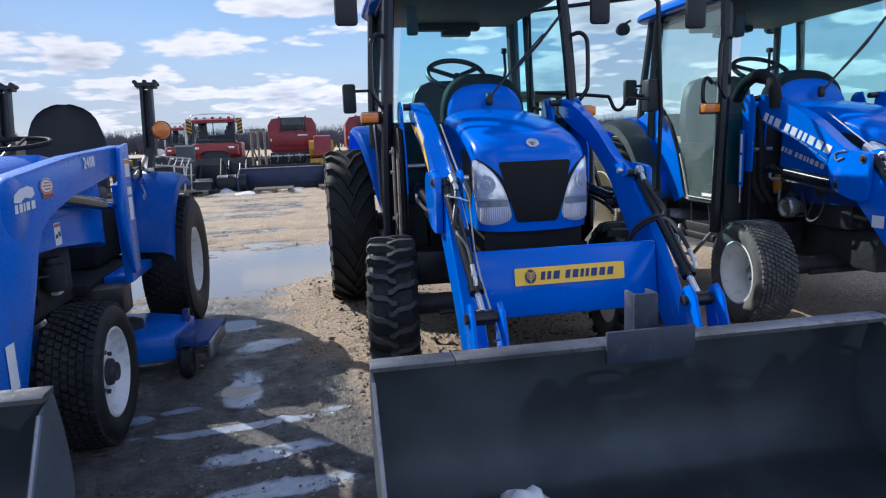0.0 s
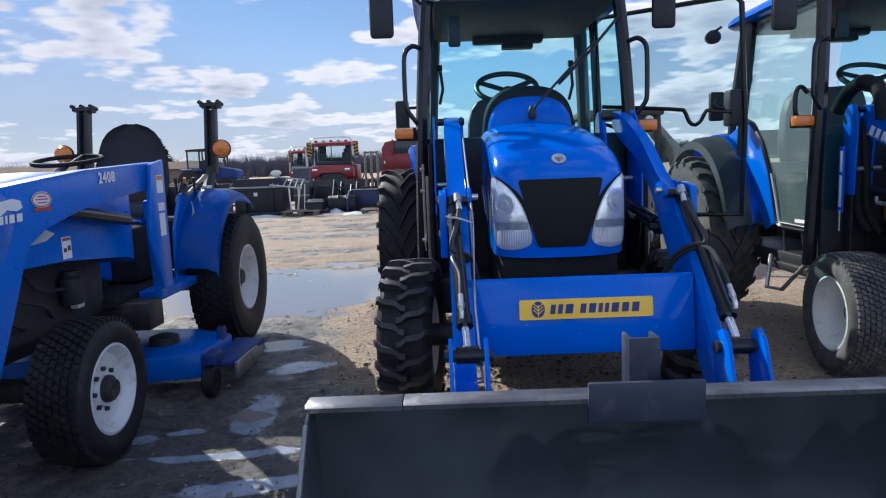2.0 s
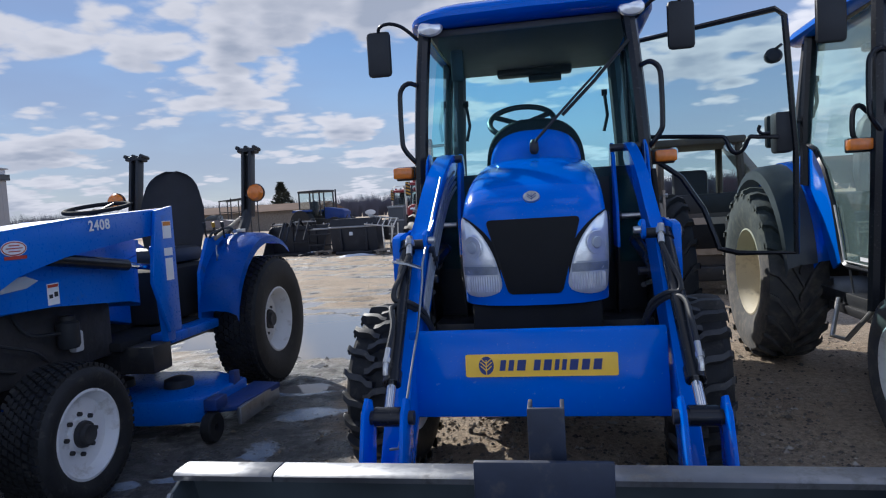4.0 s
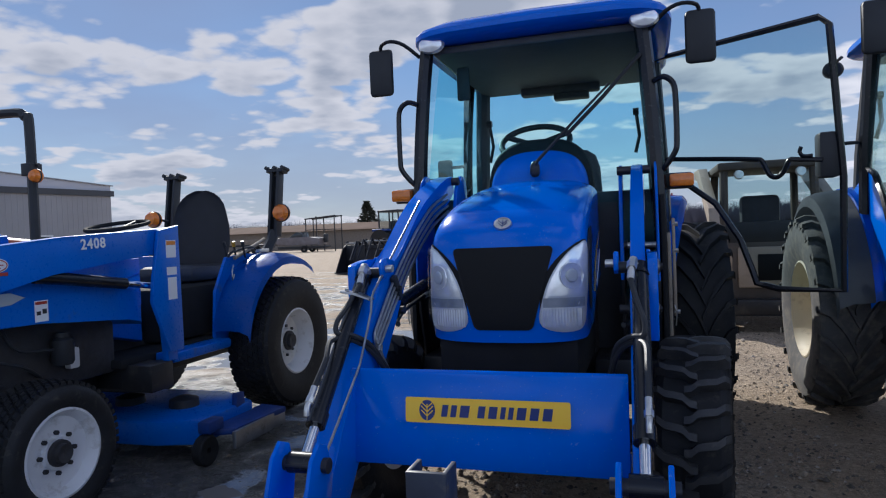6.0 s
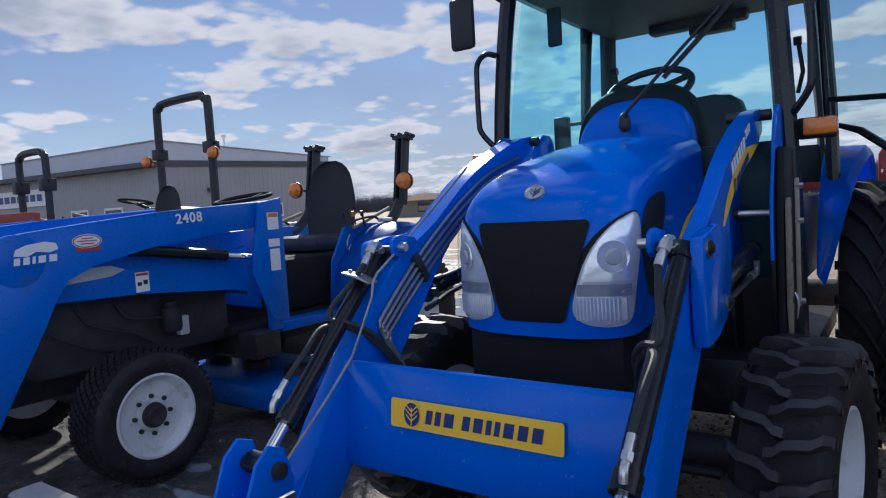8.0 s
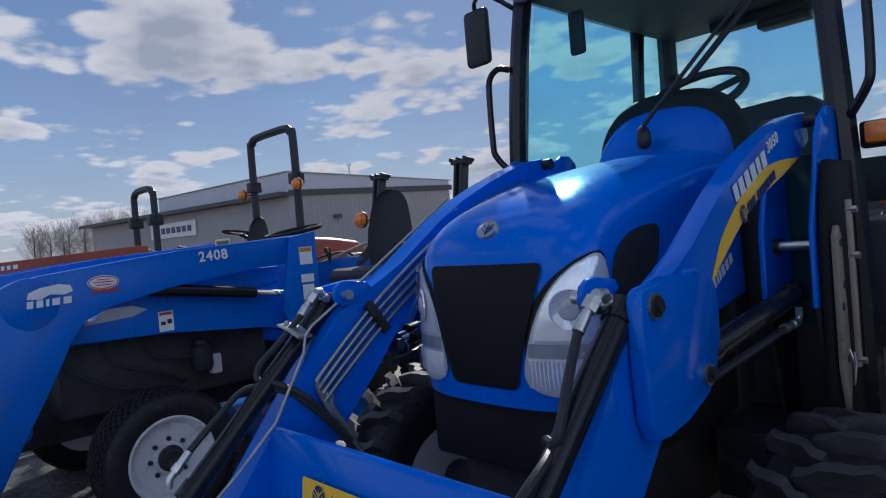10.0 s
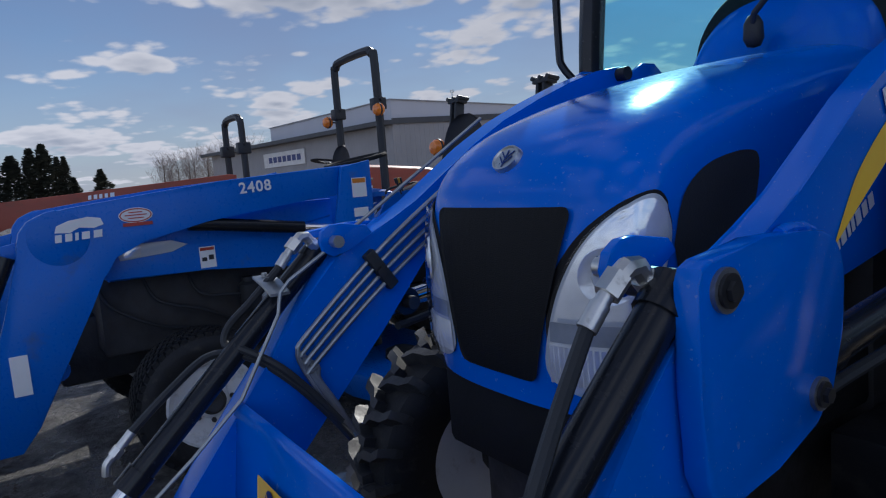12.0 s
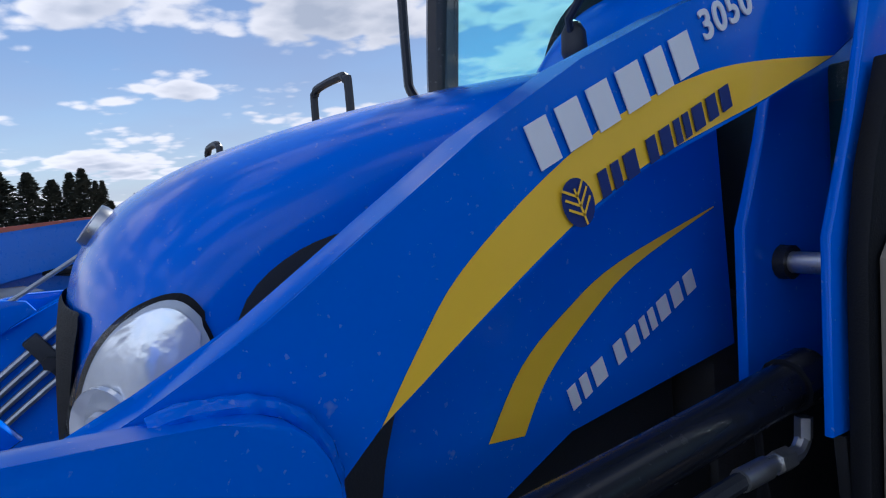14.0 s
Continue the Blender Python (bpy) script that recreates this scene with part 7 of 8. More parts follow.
frame_gate = thing("hay_gate", "rusty brown upright pipe gate beside a baler", "implement", (-3.0, 30.6, 0))
for px in (-3.78, -3.52, -3.26):
    part("upright", TUBE([(px, 30.6, 0), (px, 30.6, 2.15)], 0.05, 8), wood_grey, frame_gate)
for zz in (0.5, 2.1):
    part("rail", TUBE([(-3.83, 30.6, zz), (-3.21, 30.6, zz)], 0.035, 8), wood_grey, frame_gate)


def far_tractor_small(cx, cy, yaw):
    t = thing("parked_tractor", "blue cab tractor parked among black attachments", "tractor", (0, 0, 0))
    part("hood", PRISM([(-2.0, 1.0), (-2.0, 1.40), (-1.8, 1.52), (-0.6, 1.70), (-0.6, 1.0)], -0.36, 0.36, 0.05), blue_dark, t)
    part("cab_glass", PRISM([(-0.6, 1.2), (-0.5, 2.6), (0.9, 2.6), (1.0, 1.2)], -0.7, 0.7, 0.02), clear_glass, t)
    part("seat", BOX(-0.25, 0.25, 0.2, 0.5, 1.2, 2.1, 0.08), black, t)
    part("exhaust", TUBE([(0.45, -0.9, 1.6), (0.45, -0.9, 2.75)], 0.05, 8), black, t)
    part("roof", BOX(-0.8, 0.8, -0.6, 1.0, 2.6, 2.74, 0.05), black, t)
    part("chassis", BOX(-0.35, 0.35, -2.0, 1.2, 0.6, 1.05, 0.04), black_steel, t)
    for s in (-1, 1):
        for px, py, r, w in ((0.8, -1.6, 0.55, 0.35), (0.95, 0.6, 0.8, 0.45)):
            bm = bmesh.new()
            lathe(bm, [(-w / 2, 0.3 * r), (-w / 2, r * 0.95), (0, r), (w / 2, r * 0.95), (w / 2, 0.3 * r)], 24, "x", (px * s, py, r))
            part("tyre", bm, rubber, t)
        for y in (-0.58, 0.15, 0.95):
            part("pillar", TUBE([(0.7 * s, y, 1.2), (0.7 * s, y + 0.05 if y < 0 else y, 2.6)], 0.05, 6), black, t)
        part("fender", BOX(0.7 * s, 1.15 * s, 0.0, 1.2, 1.45, 1.6, 0.05), blue_dark, t)
    t.matrix_world = pose(cx, cy, 0, 0, 0, yaw) @ Matrix.Scale(1.13, 4)
    return t


far_tractor_small(-15.7, 46.0, 74)


def skid_loader(cx, cy):
    t = thing("skid_loader", "soiled skid loader with pale lift arms and a dark glazed cab", "skid loader", (cx, cy, 0))
    part("body", BOX(cx - 0.60, cx + 0.62, cy - 0.45, cy + 1.5, 0.30, 1.12, 0.05), soiled_paint, t)
    panel = part("front_panel", BOX(cx - 0.38, cx + 0.42, cy - 0.49, cy - 0.45, 0.55, 1.05, 0.02), cream_paint, t, "faded cream front panel")
    part("panel_opening", BOX(cx - 0.16, cx + 0.26, cy - 0.50, cy - 0.485, 0.64, 0.96, 0.01), grille_black, panel)
    part("bumper", BOX(cx - 0.70, cx + 0.70, cy - 0.62, cy - 0.42, 0.22, 0.42, 0.03), black_steel, t)
    for s in (-1, 1):
        part("cab_post", TUBE([(cx + 0.52 * s, cy - 0.42, 1.05), (cx + 0.50 * s, cy - 0.32, 2.02)], 0.05, 8), soiled_paint, t)
        part("cab_post", TUBE([(cx + 0.50 * s, cy + 0.75, 2.04), (cx + 0.52 * s, cy + 0.85, 1.1)], 0.05, 8), soiled_paint, t)
        bm = bmesh.new()
        grid(bm, [[(cx + 0.52 * s, cy - 0.40, 1.15), (cx + 0.52 * s, cy + 0.82, 1.15)], [(cx + 0.50 * s, cy - 0.32, 2.0), (cx + 0.50 * s, cy + 0.76, 2.0)]])
        part("side_glass", bm, clear_glass, t)
        arm = part("lift_arm", PRISM([(cy - 0.95, 0.92), (cy - 0.84, 0.88), (cy - 0.50, 1.40), (cy + 0.9, 1.98), (cy + 1.5, 2.02), (cy + 1.5, 2.14), (cy + 0.7, 2.12), (cy - 0.66, 1.54)], cx + 0.60 * s, cx + 0.72 * s, 0.01), cream_paint, t, "pale painted lift arm")
        link = part("arm_link", PRISM([(cy - 0.98, 1.0), (cy - 0.78, 0.98), (cy - 0.62, 0.42), (cy - 0.70, 0.30), (cy - 0.84, 0.40)], cx + 0.50 * s, cx + 0.58 * s, 0.008), cream_paint, arm, "pale drilled arm link")
        for py, pz in ((-0.86, 0.86), (-0.80, 0.68), (-0.74, 0.50)):
            part("link_hole", TUBE([(cx + 0.497 * s, cy + py, pz), (cx + 0.584 * s, cy + py, pz)], 0.028, 10), grille_black, link)
        for py in (-0.05, 1.05):
            bm = bmesh.new()
            lathe(bm, [(-0.14, 0.2), (-0.15, 0.38), (-0.08, 0.41), (0.08, 0.41), (0.15, 0.38), (0.14, 0.2)], 22, "x", (cx + 0.76 * s, cy + py, 0.41))
            part("tyre", bm, rubber, t)
    part("cab_roof", BOX(cx - 0.58, cx + 0.58, cy - 0.42, cy + 0.85, 2.0, 2.10, 0.03), soiled_paint, t)
    bm = bmesh.new()
    grid(bm, [[(cx - 0.50, cy + 0.82, 1.35), (cx + 0.50, cy + 0.82, 1.35)], [(cx - 0.48, cy + 0.76, 2.0), (cx + 0.48, cy + 0.76, 2.0)]])
    part("cab_back", bm, clear_glass, t)
    part("cab_sill", BOX(cx - 0.52, cx + 0.52, cy - 0.44, cy - 0.36, 1.10, 1.36, 0.02), black, t)
    part("seat", BOX(cx - 0.24, cx + 0.24, cy + 0.25, cy + 0.42, 1.1, 1.70, 0.06), seat_fabric, t)
    for s in (-1, 1):
        bm = bmesh.new()
        lathe(bm, [(-0.04, 0.0), (-0.04, 0.05), (0.02, 0.06), (0.04, 0.03), (0.04, 0.0)], 14, "y", (cx + 0.34 * s, cy - 0.46, 1.94), False)
        part("work_lamp", bm, lamp_silver, t)
    return t


skid_loader(2.02, 12.6)

# ---- building ----
C, R_, L_ = Vector((-31.0, 23.8, 0)), Vector((-29.3, 34.6, 0)), Vector((-56.0, 20.6, 0))
B_ = R_ + (L_ - C)
shop = thing("metal_shop", "low grey steel workshop with pale cladding above its eave", "building", C)
EAVE = 4.38
bm = bmesh.new()
foot = [C, R_, B_, L_]
for p, q in zip(foot, foot[1:] + foot[:1]):
    bm.faces.new([bm.verts.new(v) for v in (p, q, q + Vector((0, 0, EAVE)), p + Vector((0, 0, EAVE)))])
wall = part("wall", bm, siding, shop, "grey ribbed steel wall")


def ribs(p, q, z0, z1, step, name):
    d = (q - p).normalized()
    n = Vector((d.y, -d.x, 0))
    if n.dot(Vector((0, 6, 0)) - p) < 0:
        n = -n
    bm = bmesh.new()
    k = step / 2
    while k < (q - p).length:
        a = p + d * k
        bm2 = [a - d * 0.03, a + d * 0.03]
        vs = []
        for z in (z0, z1):
            vs.append([bm.verts.new(bm2[0] + Vector((0, 0, z))), bm.verts.new(a - d * 0.015 + n * 0.014 + Vector((0, 0, z))), bm.verts.new(a + d * 0.015 + n * 0.014 + Vector((0, 0, z))), bm.verts.new(bm2[1] + Vector((0, 0, z)))])
        for i in range(3):
            bm.faces.new((vs[0][i], vs[0][i + 1], vs[1][i + 1], vs[1][i]))
        k += step
    o = part(name, bm, siding, wall)
    o["kind"] = "stuff"


ribs(C, R_, 0, EAVE, 0.3, "siding_ribs")
ribs(C, L_, 0, EAVE, 0.3, "siding_ribs")


def wall_box(p, q, u0, u1, z0, z1, out, thick, name, mat, parent, label=""):
    d = (q - p).normalized()
    n = Vector((d.y, -d.x, 0))
    if n.dot(Vector((0, 6, 0)) - p) < 0:
        n = -n
    a = p + d * u0 + n * out
    m = Matrix(((d.x, n.x, 0, a.x), (d.y, n.y, 0, a.y), (0, 0, 1, 0), (0, 0, 0, 1)))
    return part(name, BOX(0, u1 - u0, 0, thick, z0, z1, m=m), mat, parent, label)


len_g, len_s = (R_ - C).length, (L_ - C).length
up_g = Vector((0, 0, 1))
u_l = (L_ - C).normalized()
MAIN = 14.3   # length of the taller part along the yard side
ov = (R_ - C).normalized()


def slab(quad, thick, name, mat):
    bm = bmesh.new()
    lo = [bm.verts.new(p) for p in quad]
    hi = [bm.verts.new(p + up_g * thick) for p in quad]
    bm.faces.new(lo)
    bm.faces.new(hi)
    for i in range(4):
        bm.faces.new((lo[i], lo[(i + 1) % 4], hi[(i + 1) % 4], hi[i]))
    part(name, bm, mat, shop)


# pale upper cladding over the taller part, sloping down towards the far side
end_l = C + u_l * MAIN
far_l = end_l + (R_ - C)
for a, b, za, zb, nm in ((C, R_, 5.62, 4.88, "upper_cladding"), (C, end_l, 5.62, 5.50, "upper_cladding"), (end_l, far_l, 5.50, 4.80, "upper_cladding")):
    bm = bmesh.new()
    bm.faces.new([bm.verts.new(p) for p in (a + up_g * EAVE, b + up_g * EAVE, b + up_g * zb, a + up_g * za)])
    part(nm, bm, upper_siding, shop, "pale steel cladding above the eave")
slab([C + up_g * 5.62 - ov * 0.1 - u_l * 0.1, R_ + up_g * 4.88 + ov * 0.1 - u_l * 0.1, far_l + up_g * 4.80, end_l + up_g * 5.50 - ov * 0.1], 0.05, "roof_slab", roofing)
slab([end_l + up_g * (EAVE - 0.02) - ov * 0.6, far_l + up_g * (EAVE - 0.02), B_ + up_g * (EAVE - 0.02), L_ + up_g * (EAVE - 0.02) - ov * 0.6 + u_l * 0.5], 0.14, "roof_slab", roofing)
wall_box(C, R_, -0.02, len_g + 0.15, EAVE - 0.10, EAVE + 0.22, 0.0, 0.12, "fascia", trim_dark, shop)
wall_box(C, L_, -0.12, len_s + 0.5, EAVE - 0.12, EAVE + 0.12, 0.0, 0.75, "fascia", trim_dark, shop)
sg = wall_box(C, L_, 9.7, 15.6, 2.75, 3.75, 0.04, 0.06, "sign_board", white_paint, shop, "white sign board with unreadable lettering")
for k in range(7):
    wall_box(C, L_, 10.2 + k * 0.68, 10.7 + k * 0.68, 3.05, 3.45, 0.11, 0.01, "sign_lettering_bar", navy, sg)
for u0, u1, z0, z1 in ((3.0, 4.6, 1.0, 2.3), (6.0, 7.6, 1.0, 2.3), (16, 18, 1.0, 2.2)):
    w = wall_box(C, L_, u0, u1, z0, z1, 0.02, 0.06, "window_frame", white_paint, shop)
    wall_box(C, L_, u0 + 0.12, u1 - 0.12, z0 + 0.12, z1 - 0.12, 0.09, 0.01, "pane", window_dark, w)
w = wall_box(C, R_, 6.3, 7.3, 1.3, 2.1, 0.02, 0.06, "window_frame", white_paint, shop)
wall_box(C, R_, 6.4, 7.2, 1.4, 2.0, 0.09, 0.01, "pane", window_dark, w)
wall_box(C, R_, 2.6, 3.0, 2.9, 3.1, 0.0, 0.3, "wall_lamp", trim_dark, shop)
part("vent_pipe", TUBE([C + ov * 5.0 + u_l * 1.5 + up_g * 5.2, C + ov * 5.0 + u_l * 1.5 + up_g * 6.15], 0.06, 8), zinc, shop)
part("vent_cap", TUBE([C + ov * 5.0 + u_l * 1.5 + up_g * 6.1, C + ov * 5.0 + u_l * 1.5 + up_g * 6.25], 0.14, 8), zinc, shop)

# ---- far long sheds and parked boats at the end of the yard ----
shed = thing("far_shed", "long low brown roofed shed at the edge of the yard", "building", (-40, 74, 0))
part("wall", BOX(-56, -27, 74, 84, 0, 2.2), wood_grey, shed)
part("roof", PRISM([(73.4, 2.2), (79, 3.1), (84.6, 2.2)], -56.5, -26.5, 0.0), shed_roofing, shed)
boat_x, boat_y = -32.3, 62
bt = thing("parked_boat", "backlit boat, coloured in shade grey, on a low trailer in the yard", "boat", (boat_x, boat_y, 0))
part("hull", PRISM([(boat_x + a, b) for a, b in ((-3.0, 1.42), (-2.6, 1.0), (-2.0, 0.75), (2.4, 0.7), (2.6, 1.35), (1.4, 1.50), (-1.6, 1.50))], boat_y - 0.9, boat_y + 0.9, 0.1, axis="y"), gelcoat_shaded, bt)
part("windscreen", PRISM([(boat_x + a, b) for a, b in ((-0.9, 1.49), (-0.2, 1.95), (0.5, 1.98), (0.6, 1.49))], boat_y - 0.7, boat_y + 0.7, 0.05, axis="y"), window_dark, bt, "dark raked windscreen")
part("outboard_motor", BOX(boat_x + 2.6, boat_x + 3.0, boat_y - 0.2, boat_y + 0.2, 0.9, 1.75, 0.08), black, bt)
part("trailer", BOX(boat_x - 2.2, boat_x + 3.0, boat_y - 0.7, boat_y + 0.7, 0.35, 0.6, 0.03), black_steel, bt)
for s in (-1, 1):
    bm = bmesh.new()
    lathe(bm, [(-0.1, 0.15), (-0.1, 0.33), (0.1, 0.33), (0.1, 0.15)], 16, "y", (boat_x + 0.8, boat_y + 0.85 * s, 0.33))
    part("tyre", bm, rubber, bt)
rack = thing("pipe_rack", "tall open pipe rack standing in the yard", "rack", (-30.5, 63.5, 0))
for x in (-32.1, -30.9, -28.9):
    for y in (62.8, 64.4):
        part("upright", TUBE([(x, y, 0), (x, y, 3.55 if x > -32 else 3.3)], 0.06, 6), black_steel, rack)
for y in (62.8, 64.4):
    part("rail", TUBE([(-32.2, y, 3.3), (-28.8, y, 3.55)], 0.06, 6), black_steel, rack)
    part("rail", TUBE([(-32.1, y, 2.2), (-28.9, y, 2.2)], 0.04, 6), black_steel, rack)
for k in range(4):
    part("cross_rail", TUBE([(-32.0 + k, 62.8, 3.34 + 0.07 * k), (-32.0 + k, 64.4, 3.34 + 0.07 * k)], 0.04, 6), black_steel, rack)
trailer = thing("flat_trailer", "long dark flat trailer with low side boards", "trailer", (-38.5, 62, 0))
part("bed", BOX(-42.5, -35.2, 61.0, 63.2, 0.75, 0.95, 0.02), black_steel, trailer)
part("side_board", BOX(-42.4, -36.6, 61.0, 61.06, 0.95, 1.45, 0.01), wood_grey, trailer)
part("headboard", BOX(-42.5, -42.4, 61.0, 63.2, 0.95, 1.9, 0.01), black_steel, trailer)
for x in (-38.0, -37.0):
    for y in (61.1, 63.1):
        bm = bmesh.new()
        lathe(bm, [(-0.12, 0.15), (-0.12, 0.38), (0.12, 0.38), (0.12, 0.15)], 16, "y", (x, y, 0.38))
        part("tyre", bm, rubber, trailer)


# ---- trees ----
def bare_tree(x, y, h, seed, parent_name="bare_tree"):
    rnd = random.Random(seed)
    t = thing(parent_name, "leafless tree with fine bare twigs", "tree", (x, y, 0), "bare trees behind the shop")
    bm = TUBE([(x, y, -0.1), (x + 0.1, y, h * 0.35), (x, y + 0.1, h * 0.75)], 0.018 * h, 7, 0.006 * h)
    part("trunk", bm, bark, t)
    bm = bmesh.new()
    for k in range(60):
        z = h * (0.22 + 0.55 * rnd.random())
        a = rnd.random() * 6.28
        ln = h * (0.18 + 0.22 * rnd.random()) * (1.15 - z / h * 0.6)
        p0 = Vector((x, y, z))
        p1 = p0 + Vector((math.cos(a) * ln * 0.55, math.sin(a) * ln * 0.55, ln * 0.55))
        p2 = p1 + Vector((math.cos(a) * ln * 0.25, math.sin(a) * ln * 0.25, ln * 0.5))
        tube(bm, [p0, p1, p2], 0.0035 * h, 4, 0.001 * h)
        for j in range(7):
            q = p0.lerp(p2, 0.3 + 0.7 * rnd.random())
            d = Vector((rnd.random() - 0.5, rnd.random() - 0.5, 0.2 + 0.5 * rnd.random())) * ln * 0.6
            tube(bm, [q, q + d], 0.0015 * h, 3, 0.0006 * h)
    part("crown", bm, twigs, t)
    return t


def conifer(x, y, h, w, seed, layers=0):
    rnd = random.Random(seed)
    t = thing("conifer", "dark green conifer standing beyond the yard", "tree", (x, y, 0), "dark conifers beyond the yard")
    part("trunk", TUBE([(x, y, -0.1), (x, y, h * 0.95)], 0.02 * h, 6, 0.004 * h), bark, t)
    bm = bmesh.new()
    for k in range(1900):
        f = rnd.random() ** 0.9
        z = h * (0.05 + 0.95 * f)
        a = rnd.random() * 6.28
        if layers:   # boughs in loose tiers with gaps between them
            z = h * (0.05 + 0.95 * (int(f * layers) + 1.1 * rnd.random()) / layers)
            a = int(f * layers) * 2.1 + rnd.choice((0.0, 2.0, 4.1)) + rnd.uniform(-0.6, 0.6)
        lump = 0.80 + 0.75 * noise.noise(Vector((math.cos(a) * 1.3, math.sin(a) * 1.3 + seed, f * 6)))
        rad = w * min(1.0, 1.15 * (1 - f) ** 0.62) * lump * rnd.random() ** 0.4
        c = Vector((x + math.cos(a) * rad, y + math.sin(a) * rad, z))
        d = Vector((math.cos(a), math.sin(a), 0.1 + 0.6 * (rnd.random() - 0.4))) * (0.14 * w + 0.10)
        sd = Vector((-math.sin(a), math.cos(a), rnd.random() - 0.5)) * (0.10 * w + 0.06)
        bm.faces.new([bm.verts.new(q) for q in (c - d * 0.6, c + sd, c + d, c - sd)])
    part("crown", bm, needles, t, sharp=180)
    return t


for i in range(13):
    bare_tree(-95 + 6 * random.random(), 23.5 + 13.0 * i / 12, 6.2 + 0.14 * i + 0.9 * random.random(), i)
for i, (y, h, w) in enumerate(((9.2, 8.4, 1.9), (10.6, 8.9, 2.0), (12.0, 7.3, 1.2), (12.8, 7.3, 1.1), (7.2, 7.6, 2.2), (4.6, 8.6, 2.4), (1.5, 9.0, 2.8), (13.6, 4.6, 1.2), (16.8, 5.4, 1.5), (-2.0, 8.0, 2.6))):
    conifer(-95, y, h, w, i + 1)
conifer(-58, 138, 9.0, 2.9, 6, 17)


def far_wood(name, x0, x1, y, h, n, seed, depth):
    """A far leafless wood: many thin stems and clumps of twigs."""
    rnd = random.Random(seed)
    bm = bmesh.new()
    for k in range(n):
        x, yy = x0 + (x1 - x0) * rnd.random(), y + depth * rnd.random()
        hh = h * (0.55 + 0.45 * rnd.random())
        for j in range(42):
            z = hh * (0.02 + 0.5 * rnd.random())
            ln = hh * (0.25 + 0.3 * rnd.random())
            lean = (rnd.random() - 0.5) * 1.5
            p = Vector((x + lean * z * 0.25, yy + (rnd.random() - 0.5) * 2, z))
            q = p + Vector((lean * ln * 0.6, 0, ln))
            w = 0.04 + 0.08 * rnd.random()
            bm.faces.new([bm.verts.new(v) for v in (p - Vector((w, 0, 0)), p + Vector((w, 0, 0)), q)])
        bm.faces.new([bm.verts.new(v) for v in ((x - 0.2, yy, 0), (x + 0.2, yy, 0), (x + 0.05, yy, hh * 0.85))])
    ob = single(name, bm, wood_far, "far leafless blue-grey wood on the skyline", "wood", kind="stuff", sharp=180)
    return ob


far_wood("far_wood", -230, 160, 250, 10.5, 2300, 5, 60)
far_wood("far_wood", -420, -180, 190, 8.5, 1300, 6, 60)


# ---- ground ----
def ground_height(x, y):
    h = 0.022 * noise.noise(Vector((x * 0.55, y * 0.55, 3.1))) + 0.012 * noise.noise(Vector((x * 1.9, y * 1.9, 7.7))) + 0.010 * noise.noise(Vector((x * 6.0, y * 6.0, 1.3)))
    # a shallow wet hollow between the tractors and a long one behind them, wheel tracks across
    def dip(cx, cy, rx, ry, d):
        q = ((x - cx) / rx) ** 2 + ((y - cy) / ry) ** 2
        return -d * math.exp(-q)
    h += dip(-1.45, 4.95, 0.45, 0.2, 0.008) + dip(-1.5, 5.42, 0.5, 0.10, 0.008) + dip(-1.7, 5.86, 0.9, 0.06, 0.010) + dip(-1.72, 6.5, 0.20, 0.5, 0.012) + dip(-2.0, 7.95, 0.30, 0.12, 0.022) + dip(-2.4, 10.6, 2.4, 1.9, 0.040) + dip(-1.95, 8.2, 0.4, 0.14, 0.010)
    h += 0.018 * noise.noise(Vector((x * 0.5, y * 3.2, 9.0))) * (y < 7)
    # a churned mud bar breaks the puddle beside the wheel
    h += 0.045 * math.exp(-((x + 1.18) / 0.42) ** 2 - ((y - 9.15) / 0.75) ** 2) * (0.7 + 1.2 * noise.noise(Vector((x * 4.0, y * 4.0, 2.2))))
    if -1.5 < x < 1.8 and 5.0 < y < 7.4:   # heaped gravel under the loader
        h += 0.10 * math.exp(-((x + 0.15) / 0.5) ** 2 - ((y - 6.6) / 0.5) ** 2) + 0.035 * abs(noise.noise(Vector((x * 4.5, y * 4.5, 4.0))))
    if y > 9:   # churned, half-frozen sand
        k = min(1.0, (y - 9) / 3)
        h += k * (0.030 * noise.noise(Vector((x * 2.0, y * 3.6, 6.0))) + 0.022 * abs(noise.noise(Vector((x * 3.6, y * 5.0, 8.0)))) - 0.006)
    if y > 13:
        h += 0.05 * noise.noise(Vector((x * 0.22, y * 1.6, 5.0))) + 0.02 * noise.noise(Vector((x * 0.9, y * 3.0, 2.0)))
    return h


xs = sorted(set([round(-9 + 0.09 * k, 3) for k in range(190)]))
ys = sorted(set([round(2.2 + 0.09 * k, 3) for k in range(150)] + [15.6 + 0.2 * k for k in range(70)] + [29.8 + 0.5 * k for k in range(12)]))
far = [100, 250, 700, 2500]
X_ = [-v for v in reversed(far)] + [-60, -35, -20, -13] + xs + [10.5, 14, 20, 35, 60] + far
Y_ = [-v for v in reversed(far)] + [-60, -20, -8, -2, 0.5] + ys + [38, 45, 60] + far
verts = [(x, y, ground_height(x, y) if -13 < x < 14 and 0 < y < 40 else 0.0) for y in Y_ for x in X_]
nx = len(X_)
faces = [(j * nx + i, j * nx + i + 1, (j + 1) * nx + i + 1, (j + 1) * nx + i) for j in range(len(Y_) - 1) for i in range(nx - 1)]
me = bpy.data.meshes.new("ground")
me.from_pydata(verts, [], faces)
for p in me.polygons:
    p.use_smooth = True
dirt = bpy.data.materials.new("wet_gravel_yard")
dirt.use_nodes = True
nt = dirt.node_tree
pb = nt.nodes["Principled BSDF"]


